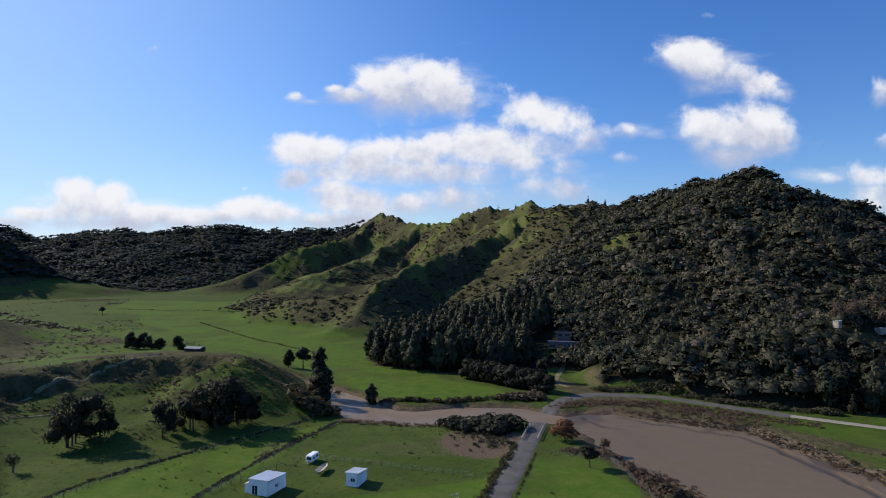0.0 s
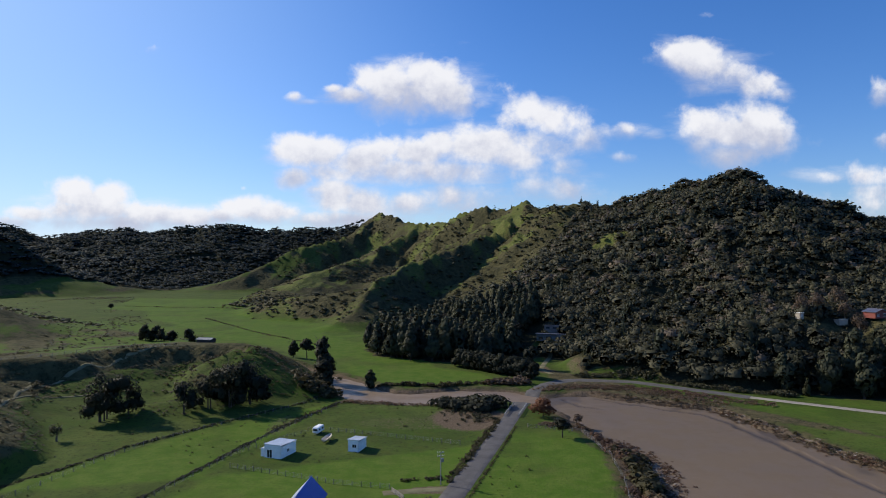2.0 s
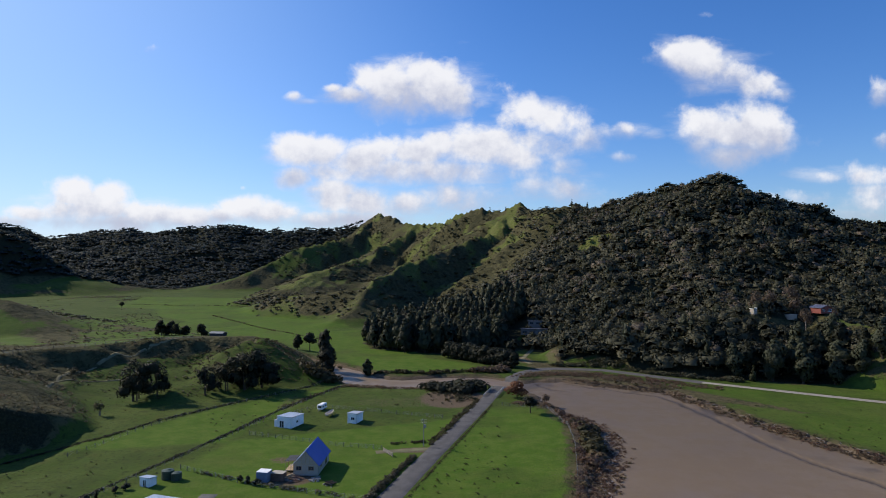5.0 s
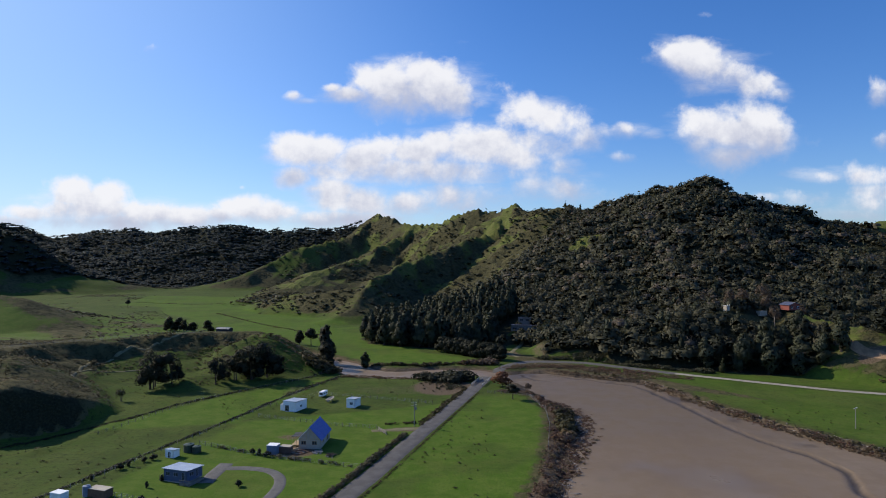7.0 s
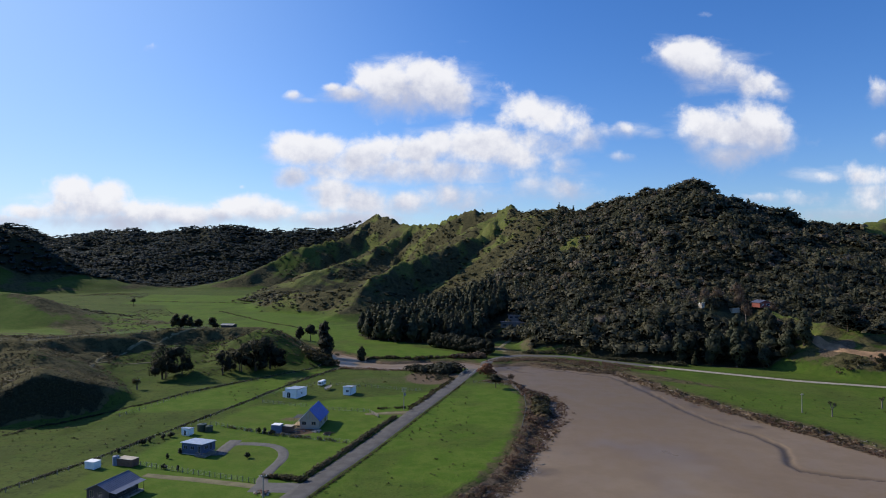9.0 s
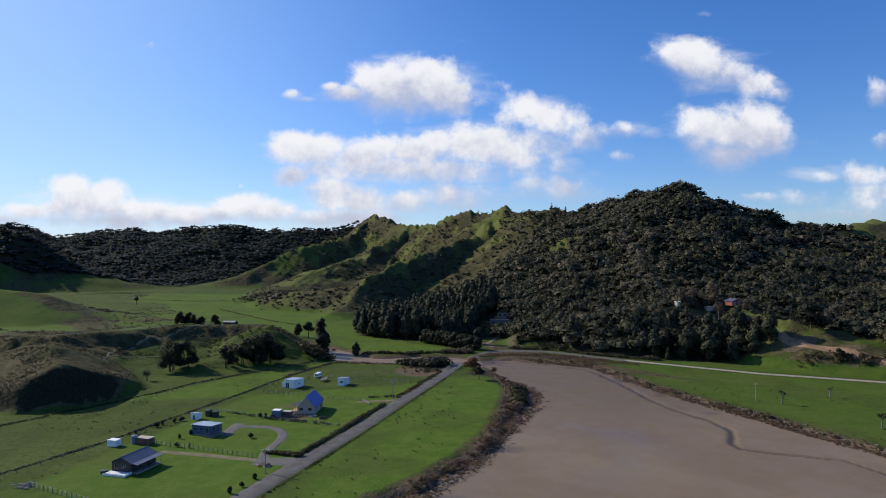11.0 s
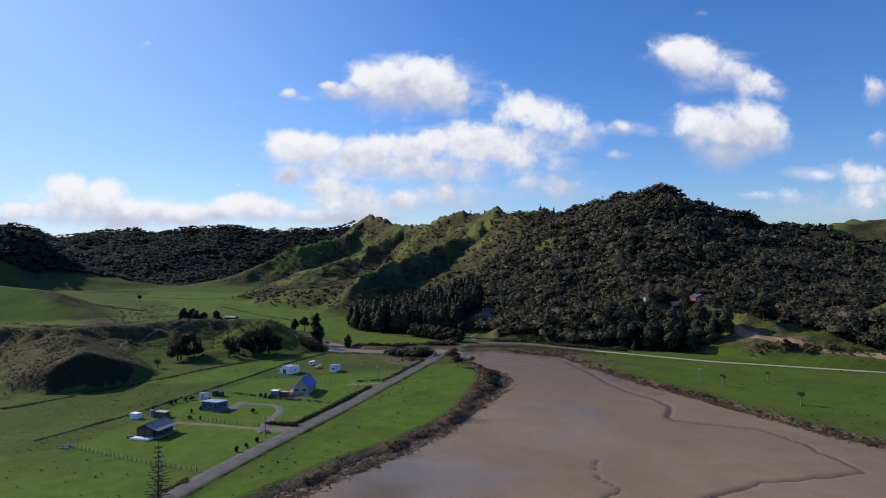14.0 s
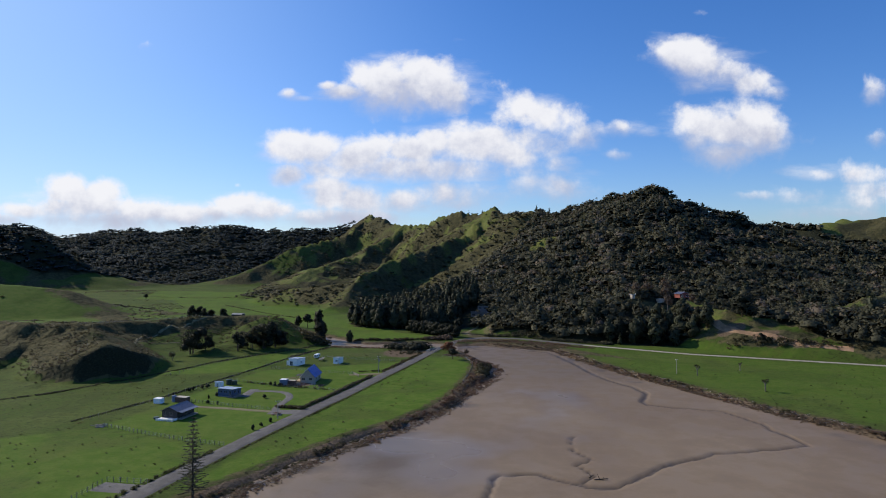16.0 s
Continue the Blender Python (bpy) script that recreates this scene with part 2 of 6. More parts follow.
RIDGES = {   # x, y, height, half width
    "forest": [(121, 865, 116, 260), (150, 790, 107, 250), (175, 724, 110, 250), (205, 665, 114, 270), (236, 611, 119, 300), (262, 552, 124, 330), (280, 553, 116, 330), (307, 556, 106, 330),
               (340, 560, 96, 330), (385, 568, 88, 320), (440, 560, 72, 300), (560, 520, 52, 280), (760, 500, 50, 280)],
    "bench": [(82, 266, 12, 26), (128, 245, 17, 30), (154, 248, 22.5, 36), (200, 264, 22, 48), (260, 280, 26, 70), (330, 300, 28, 90)],
    "cutting": [(178, 262, 24, 44), (186, 236, 23, 34), (194, 211, 20, 30), (206, 196, 20, 30), (236, 184, 17, 42), (300, 165, 19, 70), (480, 120, 30, 110)],
    "meadow": [(262, 216, 21, 34), (295, 236, 25, 46), (340, 252, 29, 60)],
    "knob": [(121, 865, 124, 170), (100, 905, 118, 150), (70, 940, 128, 150), (40, 990, 126, 150), (10, 1080, 116, 170), (-40, 1180, 112, 190),
             (-90, 1300, 128, 230), (-124, 1397, 147, 260), (-190, 1420, 122, 280), (-300, 1450, 110, 320)],
    "spur_a": [(121, 865, 112, 95), (70, 760, 86, 85), (29, 690, 60, 75), (-30, 600, 45, 62), (-46, 520, 30, 52), (-58, 455, 13, 40), (-74, 425, 3, 25)],
    "spur_b": [(-40, 1180, 112, 165), (-82, 1090, 84, 155), (-122, 950, 52, 130), (-158, 800, 29, 105), (-182, 700, 15, 80), (-205, 640, 7, 50)],
    "bluff": [(-50, 505, 25, 42), (-88, 505, 20, 36), (-122, 525, 17, 36), (-150, 560, 11, 32), (-172, 600, 6, 26)],
    "spur_c": [(-124, 1397, 140, 150), (-160, 1250, 98, 120), (-230, 1150, 80, 110), (-274, 1080, 58, 100), (-325, 1000, 26, 80), (-385, 950, 4, 50)],
    "far": [(-300, 1450, 116, 330), (-350, 1460, 112, 330), (-425, 1450, 114, 360), (-470, 1450, 128, 360), (-560, 1460, 124, 380), (-650, 1450, 112, 380), (-770, 1470, 118, 400),
            (-910, 1440, 98, 400), (-1010, 1420, 126, 400), (-1300, 1300, 170, 420), (-1800, 1100, 180, 420)],
    "left": [(-1200, 760, 190, 330), (-900, 810, 165, 260), (-760, 850, 132, 210), (-640, 885, 82, 170), (-520, 915, 26, 120), (-440, 940, 4, 60)],
    "rise": [(-900, 300, 70, 260), (-520, 330, 46, 200), (-330, 335, 30, 130), (-262, 342, 23, 80)],
    "east": [(430, 950, 96, 280), (607, 850, 108, 280), (690, 835, 116, 280), (800, 800, 120, 280), (1100, 740, 130, 300), (1600, 600, 140, 320)],
    "east_low": [(470, 400, 30, 150), (640, 380, 48, 180), (900, 330, 70, 240), (1400, 250, 80, 260)],
    "mound": [(-168, 180, 13, 40), (-138, 148, 13, 30), (-120, 122, 12.5, 30), (-110, 107, 12, 27)],
    "hump": [(-88, 178, 3.2, 16), (-72, 190, 3, 14), (-58, 205, 4, 16)],
    "knoll": [(-74, 217, 15.5, 24), (-62, 213, 14, 20), (-52, 208, 8, 15), (-46, 205, 4, 10)],
}


SPURS = ("spur_a", "spur_b", "spur_c", "bluff", "knob")


def hills_slope_mask(x, y):
    """1 on the hummocky slope below the terrace edge."""
    d, side = along(x, y, TERRACE)[:2]
    return (side > 0) * (1 - step(d, 30, 60)) * step(-np.asarray(x, float), 50, 70)


def hills(x, y, detail=True):
    """Height of the hills alone."""
    wx, wy = rough(x, y, 70, 3, 11) * 9, rough(x, y, 70, 3, 31) * 9
    grow = np.clip((np.asarray(y, float) - 150) / 400, 0.12, 1.6)
    mass, top = np.zeros(np.shape(x)), np.zeros(np.shape(x))
    for name, nodes in RIDGES.items():
        k = 0.25 if name in ("mound", "hump", "knoll", "bench", "cutting", "bluff", "meadow") else 1.0
        d, _, z, w = along(x + wx * grow * k, y + wy * grow * k, nodes)
        q = np.clip(1 - d / w, 0, 1)
        power = {"mound": 0.7, "hump": 1.3, "knoll": 0.9, "bluff": 0.75, "bench": 0.8, "cutting": 0.8, "rise": 1.4, "far": 0.95, "left": 1.05}.get(name, 1.22)
        mass = np.maximum(mass, z * q**power) + 0.06 * np.minimum(mass, z * q**power)
        if w.max() > 60 and name in SPURS:
            top = np.maximum(top, q)
        if name == "mound":
            # its end is cut off steeply
            cut, by = along(x, y, [(-190, 118), (-150, 100), (-131, 96), (-114, 92), (-104, 100), (-97, 113), (-88, 150)])[:2]
            free = np.where(by > 0, cut, 0) * 1.9 + rough(x, y, 6, 2, 17) * 0.6
            mass = np.where(d < w, np.minimum(mass, np.maximum(free, 0)), mass)
    d, side = along(x, y, TERRACE)[:2]
    ramp = np.where(np.asarray(x) < -165, 85, 54)
    flat = np.where(side < 0, -d, d)
    # the terrace lies to the north of its edge
    t = (8 * step(-flat + rough(x, y, 22, 3, 14) * 5, -ramp, 0) ** 1.5 + 5.5 * step(-flat + rough(x, y, 16, 3, 15) * 4, -11, 2)) * (1 - 0.93 * step(np.asarray(y, float) + (np.asarray(x, float) + 75) * 0.9, 250, 300)) * step(-np.asarray(x, float), 44, 74)
    t = t * (1 - 0.6 * np.clip(np.where(side < 0, d, 0) / 85, 0, 1))
    mass = np.maximum(mass, t) + 0.1 * np.minimum(mass, t)
    if detail:
        r = 1.08 - np.hypot(ripple(x + wx * 2, y + wy * 2, 58, 5), 0.16)
        g = 1.06 - np.hypot(ripple(x + wx, y + wy, 27, 8), 0.14)
        fine = 1 - np.abs(ripple(x, y, 11, 9))
        tall = np.clip(mass / 60, 0, 1)
        lumpy = step(hills_slope_mask(x, y), 0.2, 0.8)
        calm = 1 - 0.85 * np.maximum(step(-np.asarray(x, float), 120, 150), (side < 0) * step(-np.asarray(x, float), 76, 90)) * step(560 - np.asarray(y, float), 0, 80) * step(np.asarray(y, float) + 0.4 * np.asarray(x, float), 95, 130)
        ease = 1 - 0.7 * step(top, 0.72, 0.96)
        mass = mass + calm * np.clip(mass / 12, 0, 1) * (ease * ((r - 0.66) * 11 * tall + (g - 0.64) * (6.0 * tall + 1.8 + 1.2 * lumpy))
                                                         + (fine - 0.55) * (3.4 * tall + 0.9 + 1.5 * lumpy))
    return np.maximum(mass, 0)


def crests(x, y):
    """1 along the crests of the grazed spurs."""
    wx, wy = rough(x, y, 70, 3, 11) * 9, rough(x, y, 70, 3, 31) * 9
    grow = np.clip((np.asarray(y, float) - 150) / 400, 0.12, 1.6)
    best = np.zeros(np.shape(x))
    for name in SPURS:
        d, side, _, w = along(x + wx * grow, y + wy * grow, RIDGES[name])
        best = np.maximum(best, 1 - step(d + rough(x, y, 24, 3, 33) * 7, w * 0.02, w * 0.26) * (1 - 0.8 * step(np.asarray(y, float), 1120, 1220)))
    return best


def ground_at(x, y):
    """Height of the ground sheet, vectorised."""
    x, y = np.asarray(x, float), np.asarray(y, float)
    z = hills(x, y) + rough(x, y, 40, 3, 3) * 0.12
    d = along(x, y, ESTUARY, True)[0]
    sunk = np.where(inside(x, y, ESTUARY), d, -d) + rough(x, y, 11, 3, 71) * 2.2
    z = z * step(-sunk, -1, 12) + np.where(sunk > -3.5, -3.0 * step(sunk, -3.5, 4.0), 0)
    d, _, w = along(x, y, RIVER)
    bed = w - d + rough(x, y, 8, 3, 77) * 1.2
    z = np.where(bed > -3, z * step(-bed, -3, 3) - 2.6 * step(bed, -3, 3), z)
    for line, wide in ((ROAD, 3.4), (GRAVEL, 3.0)):
        d = along(x, y, line)[0]
        z = z + (0.15 - z) * (1 - step(d, wide, wide + 6)) * (z > -0.4)
    return z


def ground_z(x, y):
    return float(ground_at(np.array([x]), np.array([y]))[0])


# ---------------------------------------------------------------- materials
def material(name, paint, gloss=0.6, metal=0.0, bump=0.0, bump_scale=1.0, spec=0.5):
    """paint(node, calc, mix, span, place) returns the colour socket; place is the position in metres."""
    m = bpy.data.materials.new(name)
    m.use_nodes = True
    tree = m.node_tree
    tree.nodes.clear()
    node, calc, mix, span = graph(tree)
    place = node("ShaderNodeNewGeometry", out=0)
    bsdf = tree.nodes.new("ShaderNodeBsdfPrincipled")
    colour = paint(node, calc, mix, span, place)
    rough_value = gloss
    if isinstance(colour, tuple) and len(colour) == 2:
        colour, rough_value = colour
    for socket, value in (("Base Color", colour), ("Roughness", rough_value), ("Metallic", metal), ("Specular IOR Level", spec)):
        if isinstance(value, bpy.types.NodeSocket):
            tree.links.new(value, bsdf.inputs[socket])
        else:
            bsdf.inputs[socket].default_value = value
    if bump:
        n = node("ShaderNodeTexNoise", ("Vector", place), ("Scale", bump_scale), ("Detail", 4.0))
        tree.links.new(node("ShaderNodeBump", ("Strength", bump), ("Distance", 0.15), ("Height", n)), bsdf.inputs["Normal"])
    out = tree.nodes.new("ShaderNodeOutputMaterial")
    tree.links.new(bsdf.outputs[0], out.inputs[0])
    return m


def tone(c, k):
    return (c[0] * k, c[1] * k, c[2] * k, 1)


def mottled(name, colour, gloss=0.6, metal=0.0, size=1.2, amount=0.25, fine=18.0, bump=0.15, spec=0.4, piece=0.0):
    """Paint, timber or metal with stains at two scales."""
    def paint(node, calc, mix, span, place):
        a = node("ShaderNodeTexNoise", ("Vector", place), ("Scale", size), ("Detail", 4.0), ("Roughness", 0.6))
        b = node("ShaderNodeTexNoise", ("Vector", place), ("Scale", fine), ("Detail", 2.0))
        f = calc("ADD", calc("MULTIPLY", a, 0.7), calc("MULTIPLY", b, 0.3))
        if piece:
            r = node("ShaderNodeObjectInfo", out=5)
            f = calc("ADD", f, calc("MULTIPLY", calc("SUBTRACT", r, 0.5), piece))
        return mix(span(f, 0.3, 0.7), tone(colour, 1 - amount), tone(colour, 1 + amount * 0.7))
    return material(name, paint, gloss, metal, bump, fine, spec)


def paint_ground(node, calc, mix, span, place):
    cover = node("ShaderNodeAttribute", attribute_name="cover", attribute_type="GEOMETRY", out=0)
    cut = node("ShaderNodeSeparateColor", ("Color", cover), out=0).node.outputs
    lush, scrub, dirt = cut[0], cut[1], cut[2]
    wide = node("ShaderNodeTexNoise", ("Vector", place), ("Scale", 0.035), ("Detail", 5.0), ("Roughness", 0.6))
    mid = node("ShaderNodeTexNoise", ("Vector", place), ("Scale", 0.22), ("Detail", 5.0), ("Roughness", 0.65))
    fine = node("ShaderNodeTexNoise", ("Vector", place), ("Scale", 1.6), ("Detail", 4.0), ("Roughness", 0.7))
    speck = node("ShaderNodeTexNoise", ("Vector", place), ("Scale", 0.55), ("Detail", 3.0), ("Roughness", 0.8))
    pasture = mix(span(wide, 0.38, 0.62), (0.049, 0.081, 0.014, 1), (0.072, 0.098, 0.023, 1))
    pasture = mix(span(mid, 0.45, 0.72), pasture, (0.062, 0.077, 0.017, 1))
    tuft = node("ShaderNodeTexNoise", ("Vector", place), ("Scale", 0.95), ("Detail", 5.0), ("Roughness", 0.75))
    patch = node("ShaderNodeTexNoise", ("Vector", place), ("Scale", 0.09), ("Detail", 4.0), ("Roughness", 0.7))
    pasture = mix(calc("MULTIPLY", span(patch, 0.46, 0.62), 0.6), pasture, (0.044, 0.062, 0.016, 1))
    pasture = mix(calc("MULTIPLY", span(tuft, 0.52, 0.68), 0.55), pasture, (0.036, 0.046, 0.013, 1))
    pasture = mix(calc("MULTIPLY", span(speck, 0.53, 0.64), 0.75), pasture, (0.028, 0.038, 0.012, 1))
    mown = mix(span(mid, 0.35, 0.65), (0.060, 0.113, 0.013, 1), (0.090, 0.134, 0.022, 1))
    mown = mix(span(fine, 0.45, 0.75), mown, (0.064, 0.097, 0.018, 1))
    mown = mix(calc("MULTIPLY", span(wide, 0.5, 0.68), 0.5), mown, (0.082, 0.098, 0.024, 1))
    mown = mix(calc("MULTIPLY", span(tuft, 0.55, 0.72), 0.45), mown, (0.034, 0.070, 0.010, 1))
    mown = mix(calc("MULTIPLY", span(patch, 0.5, 0.7), 0.4), mown, (0.040, 0.084, 0.010, 1))
    base = mix(lush, pasture, mown)
    upland = mix(span(mid, 0.35, 0.65), (0.080, 0.106, 0.024, 1), (0.134, 0.142, 0.044, 1))
    upland = mix(calc("MULTIPLY", span(speck, 0.48, 0.62), 0.7), upland, (0.055, 0.058, 0.021, 1))
    upland = mix(calc("MULTIPLY", span(patch, 0.48, 0.66), 0.5), upland, (0.110, 0.098, 0.040, 1))
    base = mix(node("ShaderNodeAttribute", attribute_name="cover", attribute_type="GEOMETRY", out=3), base, upland)
    brush = mix(span(mid, 0.35, 0.62), (0.040, 0.039, 0.019, 1), (0.086, 0.077, 0.037, 1))
    brush = mix(calc("MULTIPLY", span(fine, 0.5, 0.66), 0.75), brush, (0.085, 0.083, 0.036, 1))
    brush = mix(calc("MULTIPLY", span(speck, 0.54, 0.66), 0.8), brush, (0.020, 0.023, 0.010, 1))
    s = span(calc("ADD", scrub, calc("MULTIPLY", calc("SUBTRACT", mid, 0.5), 0.9)), 0.36, 0.64)
    base = mix(s, base, brush)
    base = mix(span(scrub, 1.05, 1.4), base, mix(span(fine, 0.4, 0.65), (0.022, 0.024, 0.014, 1), (0.040, 0.040, 0.022, 1)))      # forest floor, gap shade painted in; also the mound's shaded cut end
    soil = mix(span(fine, 0.35, 0.65), (0.080, 0.058, 0.038, 1), (0.145, 0.110, 0.075, 1))
    d = span(calc("ADD", dirt, calc("MULTIPLY", calc("SUBTRACT", fine, 0.5), 0.8)), 0.35, 0.65)
    return mix(d, base, soil)


GROUND = material("pasture", paint_ground, 0.9, bump=0.8, bump_scale=1.3, spec=0.04)


def add_relief(m):
    """Tussocks and slips on the rough hills, as relief."""
    tree = m.node_tree
    node, calc, mix, span = graph(tree)
    small = next(n for n in tree.nodes if n.type == "BUMP")
    place = node("ShaderNodeNewGeometry", out=0)
    n = node("ShaderNodeTexNoise", ("Vector", place), ("Scale", 0.16), ("Detail", 6.0), ("Roughness", 0.68))
    cover = node("ShaderNodeAttribute", attribute_name="cover", attribute_type="GEOMETRY", out=0)
    scrub = node("ShaderNodeSeparateColor", ("Color", cover), out=1)
    upland = node("ShaderNodeAttribute", attribute_name="cover", attribute_type="GEOMETRY", out=3)
    how = calc("MINIMUM", calc("ADD", calc("MULTIPLY", scrub, 0.8), calc("MULTIPLY", upland, 0.7)), 0.9)
    big = node("ShaderNodeBump", ("Strength", how), ("Distance", 2.6), ("Height", n))
    tree.links.new(big, small.inputs["Normal"])


add_relief(GROUND)


def paint_mud(node, calc, mix, span, place):
    wide = node("ShaderNodeTexNoise", ("Vector", place), ("Scale", 0.016), ("Detail", 4.0), ("Roughness", 0.55))
    mid = node("ShaderNodeTexNoise", ("Vector", place), ("Scale", 0.09), ("Detail", 5.0), ("Roughness", 0.6))
    wet = node("ShaderNodeAttribute", attribute_name="cover", attribute_type="GEOMETRY", out=0)
    cut = node("ShaderNodeSeparateColor", ("Color", wet), out=0).node.outputs
    silt = mix(span(wide, 0.35, 0.65), (0.172, 0.121, 0.072, 1), (0.210, 0.153, 0.094, 1))
    silt = mix(calc("MULTIPLY", span(mid, 0.45, 0.7), 0.5), silt, (0.150, 0.106, 0.070, 1))
    silt = mix(calc("MULTIPLY", cut[2], 0.8), silt, (0.128, 0.092, 0.056, 1))
    silt = mix(cut[0], silt, (0.045, 0.036, 0.030, 1))
    gloss = mix(cut[1], mix(span(mid, 0.4, 0.6), (0.5, 0.5, 0.5, 1), (0.65, 0.65, 0.65, 1)), (0.27, 0.27, 0.27, 1))
    return silt, gloss


MUD = material("wet_mud", paint_mud, 0.45, bump=0.05, bump_scale=0.8, spec=0.27)


def paint_road(node, calc, mix, span, place):
    a = node("ShaderNodeTexNoise", ("Vector", place), ("Scale", 0.3), ("Detail", 4.0))
    b = node("ShaderNodeTexNoise", ("Vector", place), ("Scale", 5.0), ("Detail", 3.0))
    c = mix(span(a, 0.35, 0.65), (0.080, 0.074, 0.070, 1), (0.112, 0.105, 0.10, 1))
    return mix(calc("MULTIPLY", span(b, 0.4, 0.7), 0.5), c, (0.075, 0.072, 0.07, 1))


ASPHALT = material("worn_chip_seal", paint_road, 0.85, bump=0.3, bump_scale=12, spec=0.25)
SHINGLE = mottled("pale_gravel", (0.29, 0.26, 0.215), 0.9, size=0.4, amount=0.25, fine=6, bump=0.4, spec=0.2)
DRIVE = mottled("grey_drive_gravel", (0.12, 0.115, 0.11), 0.9, size=0.5, amount=0.2, fine=7, bump=0.4, spec=0.2)
TRACK = mottled("worn_farm_track", (0.165, 0.150, 0.085), 0.95, size=0.3, amount=0.3, fine=4, bump=0.4, spec=0.15)
CONCRETE = mottled("weathered_concrete", (0.36, 0.35, 0.33), 0.85, size=1.0, amount=0.2, fine=9)
WHITE = mottled("white_painted_steel", (0.84, 0.84, 0.84), 0.5, size=0.8, amount=0.10)
CREAM = mottled("cream_board", (0.40, 0.35, 0.28), 0.7, size=0.8, amount=0.12)
GREY_WALL = mottled("grey_board", (0.15, 0.15, 0.145), 0.7, size=0.9, amount=0.2)
BLUE_WALL = mottled("blue_grey_weatherboard", (0.055, 0.085, 0.17), 0.6, size=0.9, amount=0.15)
DARK_WALL = mottled("dark_stained_board", (0.030, 0.029, 0.032), 0.65, size=0.9, amount=0.25)
BLUE_ROOF = mottled("blue_roof_steel", (0.05, 0.12, 0.42), 0.38, 0.25, size=0.6, amount=0.12, fine=6, bump=0.1)
GREY_ROOF = mottled("grey_roof_steel", (0.15, 0.15, 0.185), 0.42, 0.3, size=0.6, amount=0.14, fine=6, bump=0.1)
PALE_ROOF = mottled("pale_roof_steel", (0.60, 0.63, 0.68), 0.4, 0.3, size=0.6, amount=0.12, fine=6, bump=0.1)
TIMBER = mottled("raw_pine_timber", (0.42, 0.31, 0.19), 0.75, size=1.4, amount=0.25, fine=14)
POST = mottled("grey_fence_timber", (0.20, 0.175, 0.145), 0.85, size=2.0, amount=0.3, piece=0.4)
PALE_POST = mottled("pale_concrete_pole", (0.22, 0.22, 0.20), 0.8, size=1.0, amount=0.15)
WIRE = mottled("galvanised_wire", (0.30, 0.31, 0.32), 0.45, 0.7, amount=0.1)
RUST = mottled("reddish_brown_steel", (0.16, 0.085, 0.06), 0.7, size=1.0, amount=0.3)
TANK = mottled("blue_grey_plastic", (0.16, 0.20, 0.29), 0.5, size=0.8, amount=0.12)
GREEN_PLASTIC = mottled("dark_green_plastic", (0.03, 0.05, 0.035), 0.5, size=0.8, amount=0.15)
RUBBLE = mottled("broken_stone", (0.34, 0.30, 0.26), 0.9, size=0.7, amount=0.3, piece=0.5)
RED_WALL = mottled("red_painted_board", (0.22, 0.055, 0.04), 0.7, size=0.9, amount=0.15)
BARK = mottled("bark", (0.075, 0.060, 0.048), 0.95, size=3.0, amount=0.35, bump=0.5, spec=0.1)
PALE_BARK = mottled("pale_bark", (0.20, 0.175, 0.15), 0.95, size=3.0, amount=0.3, bump=0.5, spec=0.1)
DRIFT = mottled("bleached_driftwood", (0.30, 0.265, 0.235), 0.9, size=2.0, amount=0.35, spec=0.15)
CLAY = mottled("tan_clay_bank", (0.27, 0.175, 0.105), 0.95, size=0.25, amount=0.35, fine=2.5, bump=0.8, spec=0.1)
GLASS = material("window_glass", lambda node, calc, mix, span, place: (0.03, 0.035, 0.045, 1), 0.06, spec=0.8)


def foliage(name, dark, light, warm=None, share=0.0, through_leaf=0.3):
    """Leaves: the colour runs from tree to tree and from clump to clump."""
    def paint(node, calc, mix, span, place):
        each = node("ShaderNodeAttribute", attribute_name="tint", attribute_type="GEOMETRY", out=2)
        leaf = node("ShaderNodeNewGeometry", out=8)
        n = node("ShaderNodeTexNoise", ("Vector", place), ("Scale", 0.09), ("Detail", 4.0))
        f = calc("ADD", calc("ADD", calc("MULTIPLY", each, 0.55), calc("MULTIPLY", leaf, 0.12)), calc("MULTIPLY", calc("SUBTRACT", n, 0.5), 1.1))
        c = mix(span(f, 0.0, 1.0), (*dark, 1), (*light, 1))
        if warm:
            c = mix(calc("MULTIPLY", span(each, 1 - share, 1 - share + 0.06), 0.8), c, (*warm, 1))
        return c
    m = material(name, paint, 0.7, spec=0.2)
    tree_ = m.node_tree
    bsdf = next(n for n in tree_.nodes if n.type == "BSDF_PRINCIPLED")
    thin = tree_.nodes.new("ShaderNodeBsdfTranslucent")
    tree_.links.new(bsdf.inputs["Base Color"].links[0].from_socket, thin.inputs[0])
    both = tree_.nodes.new("ShaderNodeMixShader")
    both.inputs[0].default_value = through_leaf
    tree_.links.new(bsdf.outputs[0], both.inputs[1])
    tree_.links.new(thin.outputs[0], both.inputs[2])
    out = next(n for n in tree_.nodes if n.type == "OUTPUT_MATERIAL")
    tree_.links.new(both.outputs[0], out.inputs[0])
    return m


